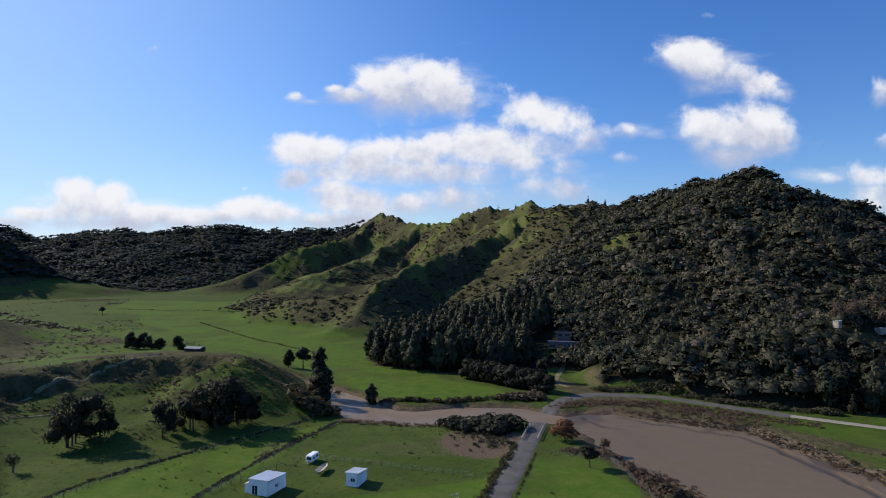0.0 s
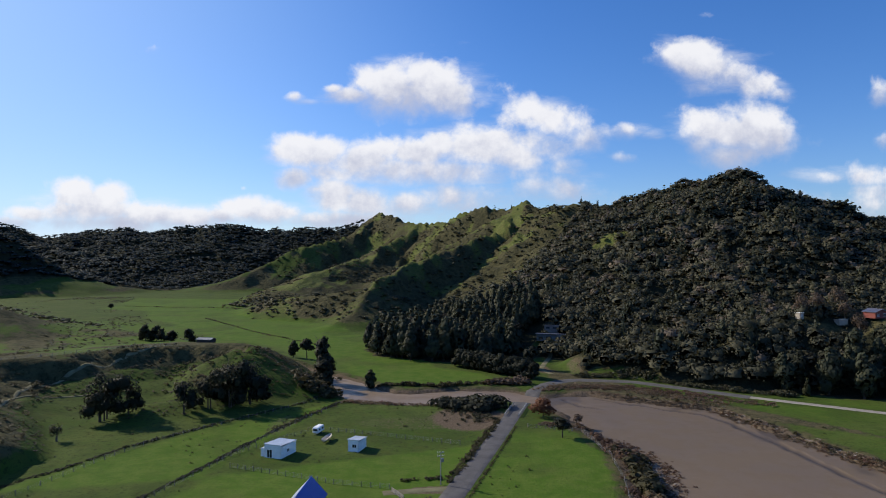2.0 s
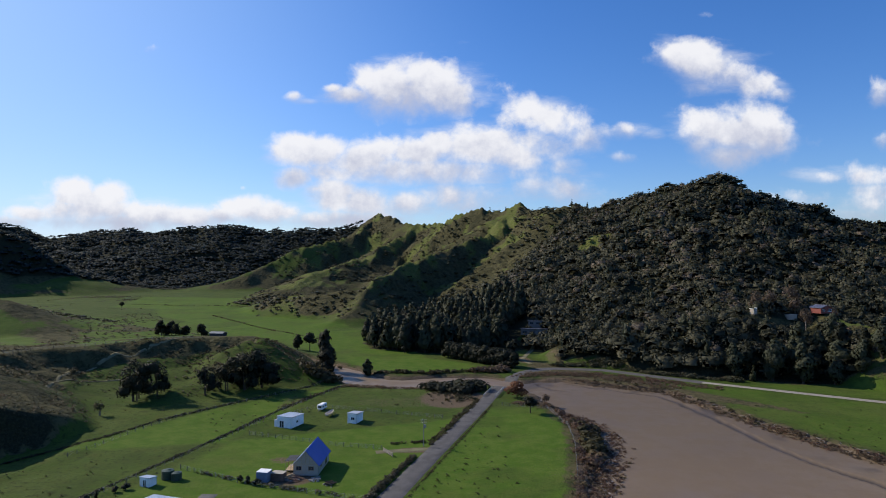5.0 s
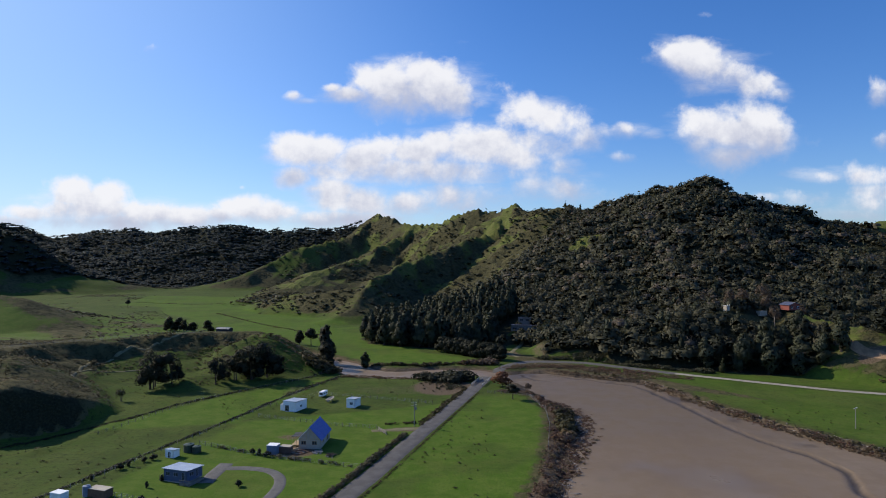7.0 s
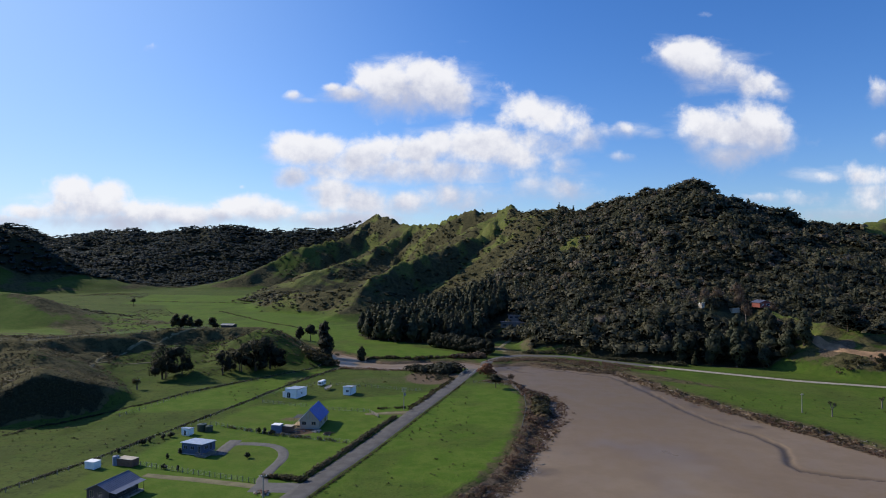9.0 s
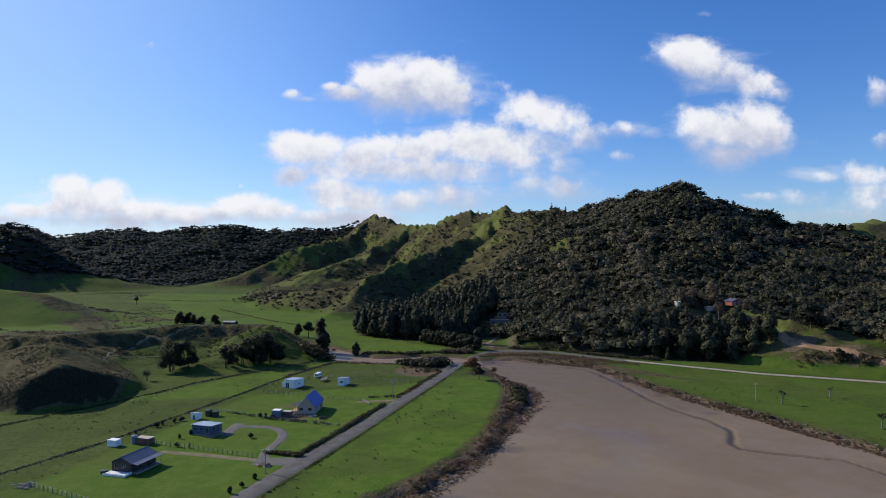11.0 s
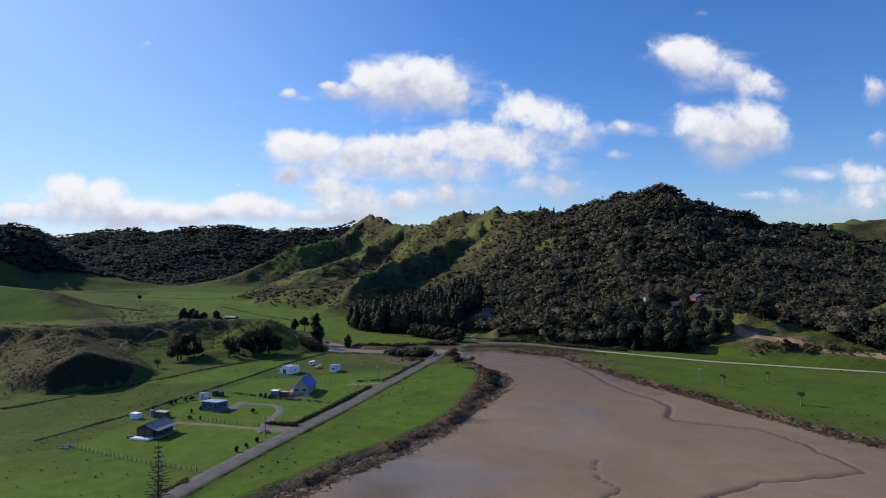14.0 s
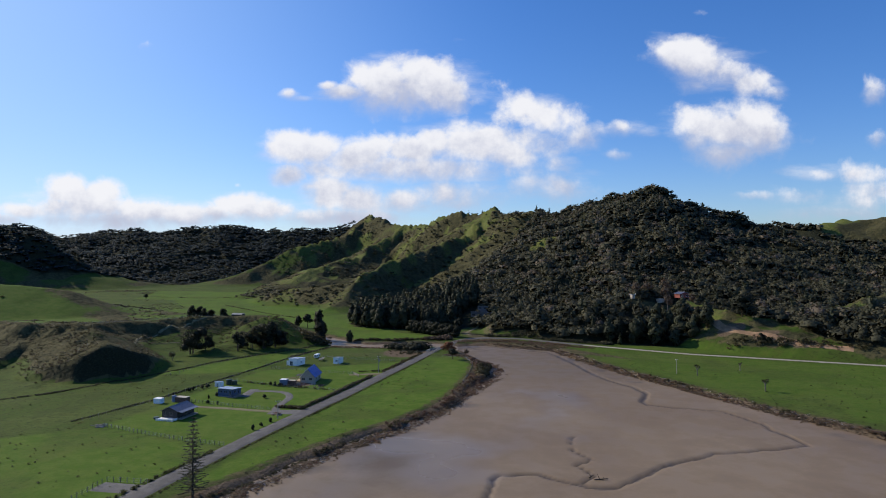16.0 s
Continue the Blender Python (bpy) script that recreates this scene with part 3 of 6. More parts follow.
BUSH_LEAF = foliage("native_bush_leaves", (0.046, 0.048, 0.030), (0.142, 0.130, 0.076), (0.150, 0.118, 0.092), 0.18)
# bluer leaves: the haze of distance is put into their colour
HAZED_FAR_LEAF = foliage("hazed_far_bush_leaves", (0.046, 0.060, 0.058), (0.060, 0.075, 0.070), None, 0.0, 0.45)
PINE_LEAF = foliage("pine_needles", (0.036, 0.043, 0.027), (0.082, 0.087, 0.048))
DARK_LEAF = foliage("macrocarpa_leaves", (0.019, 0.023, 0.014), (0.046, 0.047, 0.026))
OLIVE_LEAF = foliage("olive_tree_leaves", (0.038, 0.042, 0.018), (0.090, 0.090, 0.038))
SCRUB_LEAF = foliage("low_scrub_leaves", (0.040, 0.037, 0.017), (0.110, 0.096, 0.042), (0.110, 0.080, 0.050), 0.2)
GRASS_LEAF = foliage("rough_grass", (0.042, 0.052, 0.016), (0.100, 0.102, 0.036), None, 0.0, 0.45)
REED_LEAF = foliage("bleached_reeds", (0.110, 0.082, 0.056), (0.300, 0.232, 0.160), (0.15, 0.075, 0.055), 0.25, 0.5)
TWIG_LEAF = foliage("bare_winter_twigs", (0.075, 0.052, 0.036), (0.165, 0.120, 0.082))
GULLY_LEAF = foliage("gully_scrub_leaves", (0.044, 0.046, 0.025), (0.115, 0.106, 0.056), (0.120, 0.090, 0.062), 0.2)
RUSSET_LEAF = foliage("russet_bank_growth", (0.095, 0.060, 0.044), (0.240, 0.160, 0.112), (0.13, 0.104, 0.052), 0.2, 0.45)
RED_LEAF = foliage("russet_leaves", (0.10, 0.042, 0.022), (0.21, 0.095, 0.048))


# ---------------------------------------------------------------- meshes
def np_mesh(name, verts, faces, mat, values=None, attribute="tint", smooth=False, normals=None):
    """A mesh from arrays; faces all have the same number of corners."""
    me = bpy.data.meshes.new(name)
    verts, faces = np.ascontiguousarray(verts, np.float32), np.ascontiguousarray(faces, np.int32)
    me.vertices.add(len(verts))
    me.vertices.foreach_set("co", verts.ravel())
    k = faces.shape[1]
    me.loops.add(faces.size)
    me.loops.foreach_set("vertex_index", faces.ravel())
    me.polygons.add(len(faces))
    me.polygons.foreach_set("loop_start", np.arange(0, faces.size, k, dtype=np.int32))
    me.polygons.foreach_set("use_smooth", np.full(len(faces), smooth))
    if values is not None:
        values = np.ascontiguousarray(values, np.float32)
        if values.ndim == 1:
            me.attributes.new(attribute, "FLOAT", "POINT").data.foreach_set("value", values)
        else:
            me.attributes.new(attribute, "FLOAT_COLOR", "POINT").data.foreach_set("color", values.ravel())
    me.materials.append(mat)
    me.update(calc_edges=True)
    if normals is not None:      # rounded shading of a crown or a tuft
        me.polygons.foreach_set("use_smooth", np.ones(len(faces), bool))
        normals = normals / (np.linalg.norm(normals, axis=1, keepdims=True) + 1e-9)
        me.normals_split_custom_set_from_vertices(normals.astype(np.float32))
    return me


def sheet(xs, ys, high, mat, cover, name):
    """A grid over the coordinates xs and ys."""
    X, Y = np.meshgrid(xs, ys)
    Z = high(X, Y)
    n, m = len(ys), len(xs)
    i = np.arange(n * m).reshape(n, m)
    quads = np.stack([i[:-1, :-1], i[:-1, 1:], i[1:, 1:], i[1:, :-1]], -1).reshape(-1, 4)
    values = cover(X, Y, Z)
    return np_mesh(name, np.stack([X, Y, Z], -1).reshape(-1, 3), quads, mat, values.reshape(-1, 4), "cover", True)


def stretch(lo, a, b, hi, near, far):
    left = a - np.cumsum(np.geomspace(near, far, 150))
    right = b + np.cumsum(np.geomspace(near, far, 150))
    return np.r_[left[left > lo][::-1], np.arange(a, b + 0.1, near), right[right < hi]]


MOWN = [   # paddocks and lawns of bright grass
    [(-48, 122), (-60, 74), (-70, 28), (-27, 9), (-15, 50), (3, 108), (14, 146)],
    [(-8.5, 50), (11.5, 116), (25, 162), (43, 158), (46, 138), (44, 118), (39.5, 94), (33.5, 70), (26.5, 51), (14.5, 31), (3, 16), (-6, 1), (-13, -12), (-27, -21)],
    [(-34, 245), (-22, 226), (3, 221), (27, 232), (20, 250), (0, 266), (-12, 330), (-60, 410), (-110, 480), (-200, 520), (-190, 420), (-90, 330)],
    [(100, 185), (112, 197), (160, 163), (236, 128), (420, 40), (420, -80), (215, -60), (166, 20), (130, 96), (112, 140)],
    [(128, 198), (150, 182), (200, 157), (225, 160), (205, 190), (170, 205)],
    [(-330, 600), (-230, 560), (-190, 640), (-240, 760), (-380, 780)],
    [(-90, 110), (-50, 120), (-32, 195), (-60, 168), (-80, 132)],
    [(-276, 583), (-192, 612), (-147, 484), (-172, 425), (-240, 500)],
    [(-150, 380), (-142, 440), (-99, 426), (-104, 352)],
    [(-330, 640), (-276, 600), (-200, 640), (-230, 720)],
    [(-71, 27), (-46.5, 15.8), (-29, 7), (-37, -25), (-64, -110), (-150, -70), (-118, 2)],
]
GRAZED = [   # bright grass on the rises
    [(-470, 240), (-300, 215), (-175, 210), (-150, 225), (-122, 240), (-86, 250), (-96, 330), (-160, 400), (-230, 470), (-330, 500), (-480, 460)],
]
FOREST = [(-38, 320), (-12, 291), (20, 285), (40, 274), (60, 300), (70, 266), (62, 247), (84, 239), (100, 222), (127, 208), (150, 203), (176, 196), (184, 206), (192, 222),
          (204, 216), (214, 198), (221, 178), (240, 152), (270, 134), (330, 108), (480, 70), (1500, 100), (1500, 1200), (300, 1000), (215, 820), (172, 735), (120, 640),
          (86, 560), (60, 470), (30, 425), (-30, 400)]
FAR_WOOD = [(-2200, 700), (-900, 620), (-640, 780), (-500, 900), (-420, 955), (-330, 1040), (-290, 1200), (-230, 1300), (-180, 1420), (-100, 1500), (-300, 1800), (-2200, 1900)]
CLEARINGS = [(284, 226, 28), (312, 242, 26), (136, 478, 16), (184, 238, 8), (188, 226, 8), (187, 212, 8), (192, 203, 7), (172, 240, 6), (155, 241, 5), (153, 245, 4), (163, 242, 6), (700, 830, 95), (53, 282, 9), (62, 262, 5), (60, 320, 10), (201, 182, 6), (194, 192, 6)]


def in_forest(x, y):
    f = inside(x + rough(x, y, 30, 2, 61) * 6, y + rough(x, y, 30, 2, 62) * 6, FOREST)
    for cx, cy, r in CLEARINGS:
        f &= np.hypot(x - cx, (y - cy) * 1.3) > r + rough(x, y, 12, 2, 63) * 3
    return f


def ground_cover(X, Y, Z):
    lush = np.zeros(X.shape)
    for poly in MOWN:
        d = along(X, Y, poly, True)[0]
        lush = np.maximum(lush, step(np.where(inside(X, Y, poly), d, -d), -0.8, 0.8))
    gy, gx = np.gradient(Z, Y[:, 0], X[0])
    steep = np.hypot(gx, gy)
    rise = step(hills(X, Y, False), 1.0, 6)
    # grazed spurs stay green, gullies and steep faces grow scrub
    hollow = rough(X, Y, 90, 4, 21)
    scrub = rise * np.clip(0.6 * step(steep, 0.2, 0.6) + 0.26 + 0.75 * rough(X, Y, 44, 5, 22) + 0.2 * hollow - 0.7 * crests(X, Y) + 0.6 * step(Y, 1180, 1280), 0, 1)
    # over 1 gives the near-black floor that paints shade between crowns
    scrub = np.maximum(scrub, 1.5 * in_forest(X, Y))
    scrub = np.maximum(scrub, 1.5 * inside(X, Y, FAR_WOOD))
    low = rise * step(hills(X, Y, False), 2, 8) * (1 - step(hills(X, Y, False), 22, 34)) * step(Y, 395, 420) * (1 - step(Y, 640, 760))
    scrub = np.maximum(scrub, np.clip(low * (0.55 + 0.7 * hollow), 0, 1))
    scrub = np.where(scrub > 1.2, scrub, scrub * (1 - 0.55 * step(np.asarray(-X), 215, 300) * (Y < 520)))
    bank = inside(X, Y, [(-44, 200), (-60, 196), (-84, 168), (-92, 118), (-112, 88), (-180, 84), (-330, 60), (-420, 150), (-300, 196), (-222, 206), (-160, 200), (-140, 222), (-108, 242), (-62, 246)])
    scrub = np.maximum(scrub, bank * rise * np.clip(0.5 + 0.5 * step(steep, 0.12, 0.4) + 0.8 * hollow, 0, 1))
    scrub = np.where((X > -74) & (X < -36) & (Y > 150) & (Y < 240), scrub * 0.45, scrub)
    mound = step(np.hypot((X + 138) / 1.4, Y - 132), 62, 36) * rise
    scrub = np.maximum(scrub, np.clip(mound * (0.85 + 0.5 * hollow), 0, 1))
    # steep cut end of the mound: its shade painted as near-black ground
    scrub = np.where((np.hypot(X + 108, Y - 102) < 22) & (steep > 0.8) & (gx * 0.88 + gy * -0.2 < 0.3), 1.45, scrub)
    d = along(X, Y, ESTUARY, True)[0]
    sunk = np.where(inside(X, Y, ESTUARY), d, -d)
    dirt = step(sunk, -5, -2)
    scrub = np.maximum(scrub, step(sunk, -9, -5) * 0.6)
    d, _, w = along(X, Y, RIVER)
    dirt = np.maximum(dirt, step(w - d, -3.5, 0))
    scrub = np.maximum(scrub, step(w - d, -9, -4) * 0.6)
    shore = step(Y, 138, 150) * step(X, 44, 50) * (1 - step(along(X, Y, GRAVEL)[0], 30, 40)) * (1 - step(X + 0.7 * (Y - 200), 92, 98)) * (hills(X, Y, False) < 1.5)
    dirt, scrub = np.maximum(dirt, 0.42 * shore), np.maximum(scrub, 0.7 * shore)
    for cx, cy, rx, ry, a in ((12, 174, 14, 17, 0.8), (2, 112.5, 7, 3.0, 0.9), (-26, 92, 7, 6, 0.75), (-31, 105, 5, 3, 0.6), (-34, 142, 4, 5, 0.35), (-25, 151, 5, 4, 0.35),
                              (-44, 166, 5, 16, 0.45), (-6, 168, 22, 10, 0.42), (38, 167, 6, 3, 0.9), (48, 262, 5, 14, 0.6), (62, 258, 5, 12, 0.5), (191, 191, 9, 5, 0.95), (203, 177, 8, 5, 0.9), (216, 163, 8, 4, 0.7), (60, 226, 14, 6, 0.45),
                              (36, 94, 5, 3, 0.4), (-23, 46, 3.5, 2.5, 0.5)):
        dirt = np.maximum(dirt, a * (1 - step(np.hypot((X - cx) / rx, (Y - cy) / ry), 0.6, 1.2)))
    lush = lush * (1 - 0.45 * (X > 95)) * (1 - step(rise, 0.15, 0.6)) * (1 - 0.55 * step(rough(X, Y, 22, 4, 57), 0.0, 0.5) * (1 - inside(X, Y, MOWN[0])) )
    for poly in GRAZED:
        lush = np.maximum(lush, 0.75 * inside(X, Y, poly) * (1 - 0.6 * step(rough(X, Y, 30, 4, 58), 0.1, 0.6)))
    upland = step(hills(X, Y, False), 1.5, 9) * step(Y, 380, 420) * step(X, -260, -200)
    upland = np.maximum(upland, 1 - step(np.hypot(X - 298, (Y - 236) * 1.3), 34, 46))
    upland = np.maximum(upland, 0.8 * (1 - step(np.hypot((X - 189) * 1.2, (Y - 213) * 0.7), 11, 18)))
    return np.stack([lush, np.clip(scrub, 0, 1.5), dirt, upland], -1)


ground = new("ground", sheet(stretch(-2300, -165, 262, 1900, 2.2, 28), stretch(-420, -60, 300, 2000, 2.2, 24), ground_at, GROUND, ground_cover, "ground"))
tagged(ground, "green valley pasture rising to scrubby eroded hills", "ground", kind="structure")

# wet channels that the tide has cut
CHANNELS = [
    [(58, 207, 0.9), (66, 200, 1.4), (88, 183, 1.4), (92, 171, 1.8), (95, 140, 1.6), (98, 112, 1.4), (106, 92, 1.4), (107, 80, 1.5), (101.5, 68, 1.7), (101.7, 61.6, 1.5), (110, 57, 1.0),
     (124, 52.7, 0.8), (128, 33, 0.9), (129, 14.2, 1.1), (116, 10, 0.9), (99, 6.6, 1.0), (80, -5.9, 1.2), (68.8, -16.5, 1.3), (62, -17, 1.1), (52, -8.3, 1.0), (43, -9, 1.1), (38, -24, 1.2), (40, -60, 1.3)],
    [(46, 206, 1.2), (50, 196, 1.6), (58, 190, 0.5)],
    [(69, 24, 0.4), (66.5, 20, 0.55), (64.5, 10, 0.65), (67, 2, 0.7), (62, -3, 0.7), (65, -9, 0.75), (60, -16, 0.8)],
]


def mud_depth(X, Y):
    deep = np.zeros(X.shape)
    for line in CHANNELS:
        d, _, w = along(X + rough(X, Y, 6, 2, 41) * 0.8, Y + rough(X, Y, 6, 2, 42) * 0.8, line)
        deep = np.maximum(deep, 1 - step(d, w * 0.22, w * 0.75))
    return deep


def mud_high(X, Y):
    return -1.25 - 0.5 * mud_depth(X, Y) + rough(X, Y, 25, 3, 44) * 0.05


def mud_cover(X, Y, Z):
    d = along(X, Y, ESTUARY, True)[0]
    film = step(rough(X, Y, 34, 4, 52) + 1.25 * np.exp(-(((X - 12) / 20) ** 2 + ((Y - 6) / 30) ** 2)) + 0.75 * np.exp(-(((X - 68) / 14) ** 2 + ((Y - 85) / 20) ** 2)), 0.62, 1.5)
    dark = np.maximum(np.maximum(mud_depth(X, Y) * 0.9, 0.5 * np.exp(-(((X - 10) / 18) ** 2 + ((Y - 4) / 34) ** 2)) * (0.8 + 0.5 * rough(X, Y, 18, 3, 59))), 0.55 * step(rough(X, Y, 12, 3, 53), 0.45, 0.8) * (1 - step(d, 4, 14)))
    return np.stack([dark, np.clip(film, 0, 1), step(Y + 14 * rough(X, Y, 60, 2, 54), 70, 150), 0 * X + 1], -1)


mudflat = new("water", sheet(np.r_[np.arange(-70, 30, 2.0), np.arange(30, 135, 0.9), np.arange(135, 262, 3.0)], np.r_[np.arange(-320, -60, 6.0), np.arange(-60, 215, 1.05)], mud_high, MUD, mud_cover, "water"))
tagged(mudflat, "brown tidal estuary mud with a winding wet channel", "water", kind="structure")
river = new("water", sheet(np.arange(-100, 41, 2.0), np.arange(190, 340, 2.0), lambda X, Y: -1.15 + rough(X, Y, 10, 2, 48) * 0.04,
                           MUD, lambda X, Y, Z: np.stack([0 * X, 0.45 * step(rough(X, Y, 18, 3, 55), -0.2, 0.6) + 0 * X, 0 * X, 0 * X + 1], -1), "water"))
tagged(river, "shallow muddy river between grassy banks", "water", kind="structure")


def ribbon(name, line, half, mat, lift=0.09, seed=1, ragged=0.25, close=1.5):
    """A strip that follows a line over the ground."""
    pts = []
    for p, q in zip(line, line[1:]):
        n = max(2, int(math.dist(p[:2], q[:2]) / close))
        pts += [(p[0] + (q[0] - p[0]) * k / n, p[1] + (q[1] - p[1]) * k / n) for k in range(n)]
    pts = np.array(pts + [line[-1][:2]])
    for _ in range(6):
        pts[1:-1] = (pts[:-2] + 2 * pts[1:-1] + pts[2:]) / 4
    d = np.gradient(pts, axis=0)
    d /= np.linalg.norm(d, axis=1, keepdims=True)
    side = np.stack([-d[:, 1], d[:, 0]], 1)
    offs = np.array([-1.0, -0.82, -0.35, 0.35, 0.82, 1.0]) * half
    rows = pts[:, None] + side[:, None] * offs[None, :, None]
    jag = np.stack([ripple(pts[:, 0], pts[:, 1], 3, seed), ripple(pts[:, 0], pts[:, 1], 3, seed + 7)], 1) * ragged
    rows[:, 0] += side * jag[:, :1]
    rows[:, -1] += side * jag[:, 1:]
    z = ground_at(rows[..., 0], rows[..., 1]) + np.array([-0.12, lift * 0.8, lift, lift, lift * 0.8, -0.12])
    n, m = rows.shape[:2]
    i = np.arange(n * m).reshape(n, m)
    quads = np.stack([i[:-1, :-1], i[:-1, 1:], i[1:, 1:], i[1:, :-1]], -1).reshape(-1, 4)
    return new(name, np_mesh(name, np.concatenate([rows, z[..., None]], -1).reshape(-1, 3), quads, mat, smooth=True))


tagged(ribbon("road", ROAD, 2.9, ASPHALT), "straight grey chip-seal country road", "road", kind="structure")
tagged(ribbon("road", GRAVEL[3:], 2.1, SHINGLE, 0.1, 3, 0.4), "pale gravel road along the foot of the hill", "road", kind="structure")
tagged(ribbon("road", [(40, 220)] + GRAVEL[:4], 3.2, ASPHALT, 0.08, 5, 0.5), "grey road bend where seal turns to gravel", "road", kind="structure")

# ---------------------------------------------------------------- vegetation
def core_quads():
    """A small rounded body of 24 quads, the dense inside of a crown."""
    v, f, seen = [], [], {}
    for axis in range(3):
        for sign in (-1, 1):
            for i in range(2):
                for j in range(2):
                    q = []
                    for a, b in ((i, j), (i + 1, j), (i + 1, j + 1), (i, j + 1)):
                        p = [0, 0, 0]
                        p[axis], p[(axis + 1) % 3], p[(axis + 2) % 3] = sign, a - 1, b - 1
                        k = tuple(p)
                        if k not in seen:
                            seen[k] = len(v)
                            v.append(np.array(k) / np.linalg.norm(k))
                        q.append(seen[k])
                    f.append(q)
    return np.array(v), np.array(f)


CORE_V, CORE_F = core_quads()


def leaves_at(rng, centres, out, size, flat=0.35):
    """Quads at the centres, facing roughly along out."""
    n = len(centres)
    nrm = out + rng.normal(0, flat, (n, 3))
    nrm /= np.linalg.norm(nrm, axis=1, keepdims=True) + 1e-9
    t = np.cross(nrm, rng.normal(0, 1, (n, 3)))
    t /= np.linalg.norm(t, axis=1, keepdims=True) + 1e-9
    s = np.cross(nrm, t)
    a, b = size * rng.uniform(0.55, 1.25, (n, 1)), size * rng.uniform(0.4, 0.95, (n, 1))
    droop = nrm * size * rng.uniform(-0.3, 0.3, (n, 1))
    v = np.stack([centres - a * t - 0.4 * b * s, centres + 0.3 * a * t - b * s + droop, centres + a * t + 0.4 * b * s, centres - 0.3 * a * t + b * s + droop], 1)
    return v.reshape(-1, 3), np.arange(4 * n).reshape(n, 4), np.repeat(nrm, 4, 0)


def crown(rng, kind, n, leaf, core=20):
    """Leaf clumps of one tree, 1 high and about 1 across at most; returns verts, quads, normals."""
    if kind == "round":       # broadleaf: lumps round a dome
        k = rng.integers(5, 9)
        th = rng.uniform(0, 2 * np.pi, k)
        c = np.stack([0.24 * np.cos(th), 0.24 * np.sin(th), rng.uniform(0.35, 0.68, k)], 1) * rng.uniform(0.6, 1.15, (k, 1))
        c[0] = (0, 0, 0.68)
        r = rng.uniform(0.2, 0.33, k)
    elif kind == "bushy":     # leafy down to the ground
        k = 11
        th = rng.uniform(0, 2 * np.pi, k)
        h = np.linspace(0.16, 0.8, k)
        w = 0.27 * np.sqrt(np.clip(1.02 - h, 0, 1))
        c = np.stack([w * np.cos(th), w * np.sin(th), h], 1)
        r = rng.uniform(0.16, 0.25, k)
        c[-1, :2] *= 0.3
    elif kind == "spire":     # narrow, pointed
        k = 9
        h = np.linspace(0.12, 0.93, k)
        th = rng.uniform(0, 2 * np.pi, k)
        w = 0.24 * (1 - h) ** 0.8
        c = np.stack([w * 0.45 * np.cos(th), w * 0.45 * np.sin(th), h], 1)
        r = 0.055 + w * rng.uniform(0.75, 1.05, k)
    elif kind == "flame":     # upright poplar form
        k = 9
        h = np.linspace(0.12, 0.9, k)
        w = 0.2 * np.sin(np.pi * np.clip(h * 0.9 + 0.12, 0, 1)) ** 0.8
        th = rng.uniform(0, 2 * np.pi, k)
        c = np.stack([w * 0.5 * np.cos(th), w * 0.5 * np.sin(th), h], 1)
        r = 0.05 + w * rng.uniform(0.6, 0.9, k)
    elif kind == "spread":    # wide old conifer with clear stems below
        k = 20
        th = rng.uniform(0, 2 * np.pi, k)
        rad = np.sqrt(rng.uniform(0, 1, k)) * 0.36
        c = np.stack([rad * np.cos(th), rad * np.sin(th), rng.uniform(0.22, 0.86, k) - 0.4 * rad], 1)
        r = rng.uniform(0.13, 0.22, k)
    else:                     # low shrub
        k = 5
        th = rng.uniform(0, 2 * np.pi, k)
        c = np.stack([0.3 * np.cos(th), 0.3 * np.sin(th), rng.uniform(0.25, 0.5, k)], 1)
        r = rng.uniform(0.25, 0.42, k)
    pick = rng.choice(len(c), n, p=r**2 / (r**2).sum())
    d = rng.normal(0, 1, (n, 3))
    d[:, 2] = d[:, 2] * 0.9 + 0.25
    d /= np.linalg.norm(d, axis=1, keepdims=True)
    p = c[pick] + d * r[pick, None] * rng.uniform(0.78, 1.08, (n, 1)) * np.array([1, 1, 0.85])
    p[:, 2] = np.maximum(p[:, 2], 0.03)
    v, f, nv = leaves_at(rng, p, d, leaf)
    hub = np.array([0, 0, 0.45 if kind != "shrub" else 0.1])
    whole = (p - hub) / (np.linalg.norm(p - hub, axis=1, keepdims=True) + 1e-6)
    nv = 0.45 * nv + np.repeat(0.55 * d + 0.35 * whole, 4, 0)
    if core:
        big = list(np.argsort(-r)[:core])
        if core == 1:      # one uneven body for the whole crown
            mid, half = (c * r[:, None]).sum(0) / r.sum(), np.array([0.36, 0.36, 0.34]) if kind != "spire" else np.array([0.13, 0.13, 0.4])
            f = np.concatenate([f, CORE_F + len(v)])
            v = np.concatenate([v, mid + CORE_V * half * 0.8 * rng.uniform(0.8, 1.1, (len(CORE_V), 1))])
            nv = np.concatenate([nv, CORE_V])
            big = []
        for i in big:
            f = np.concatenate([f, CORE_F + len(v)])
            v = np.concatenate([v, c[i] + CORE_V * r[i] * 0.74 * np.array([1, 1, 0.85])])
            nv = np.concatenate([nv, CORE_V])
    return v, f, nv


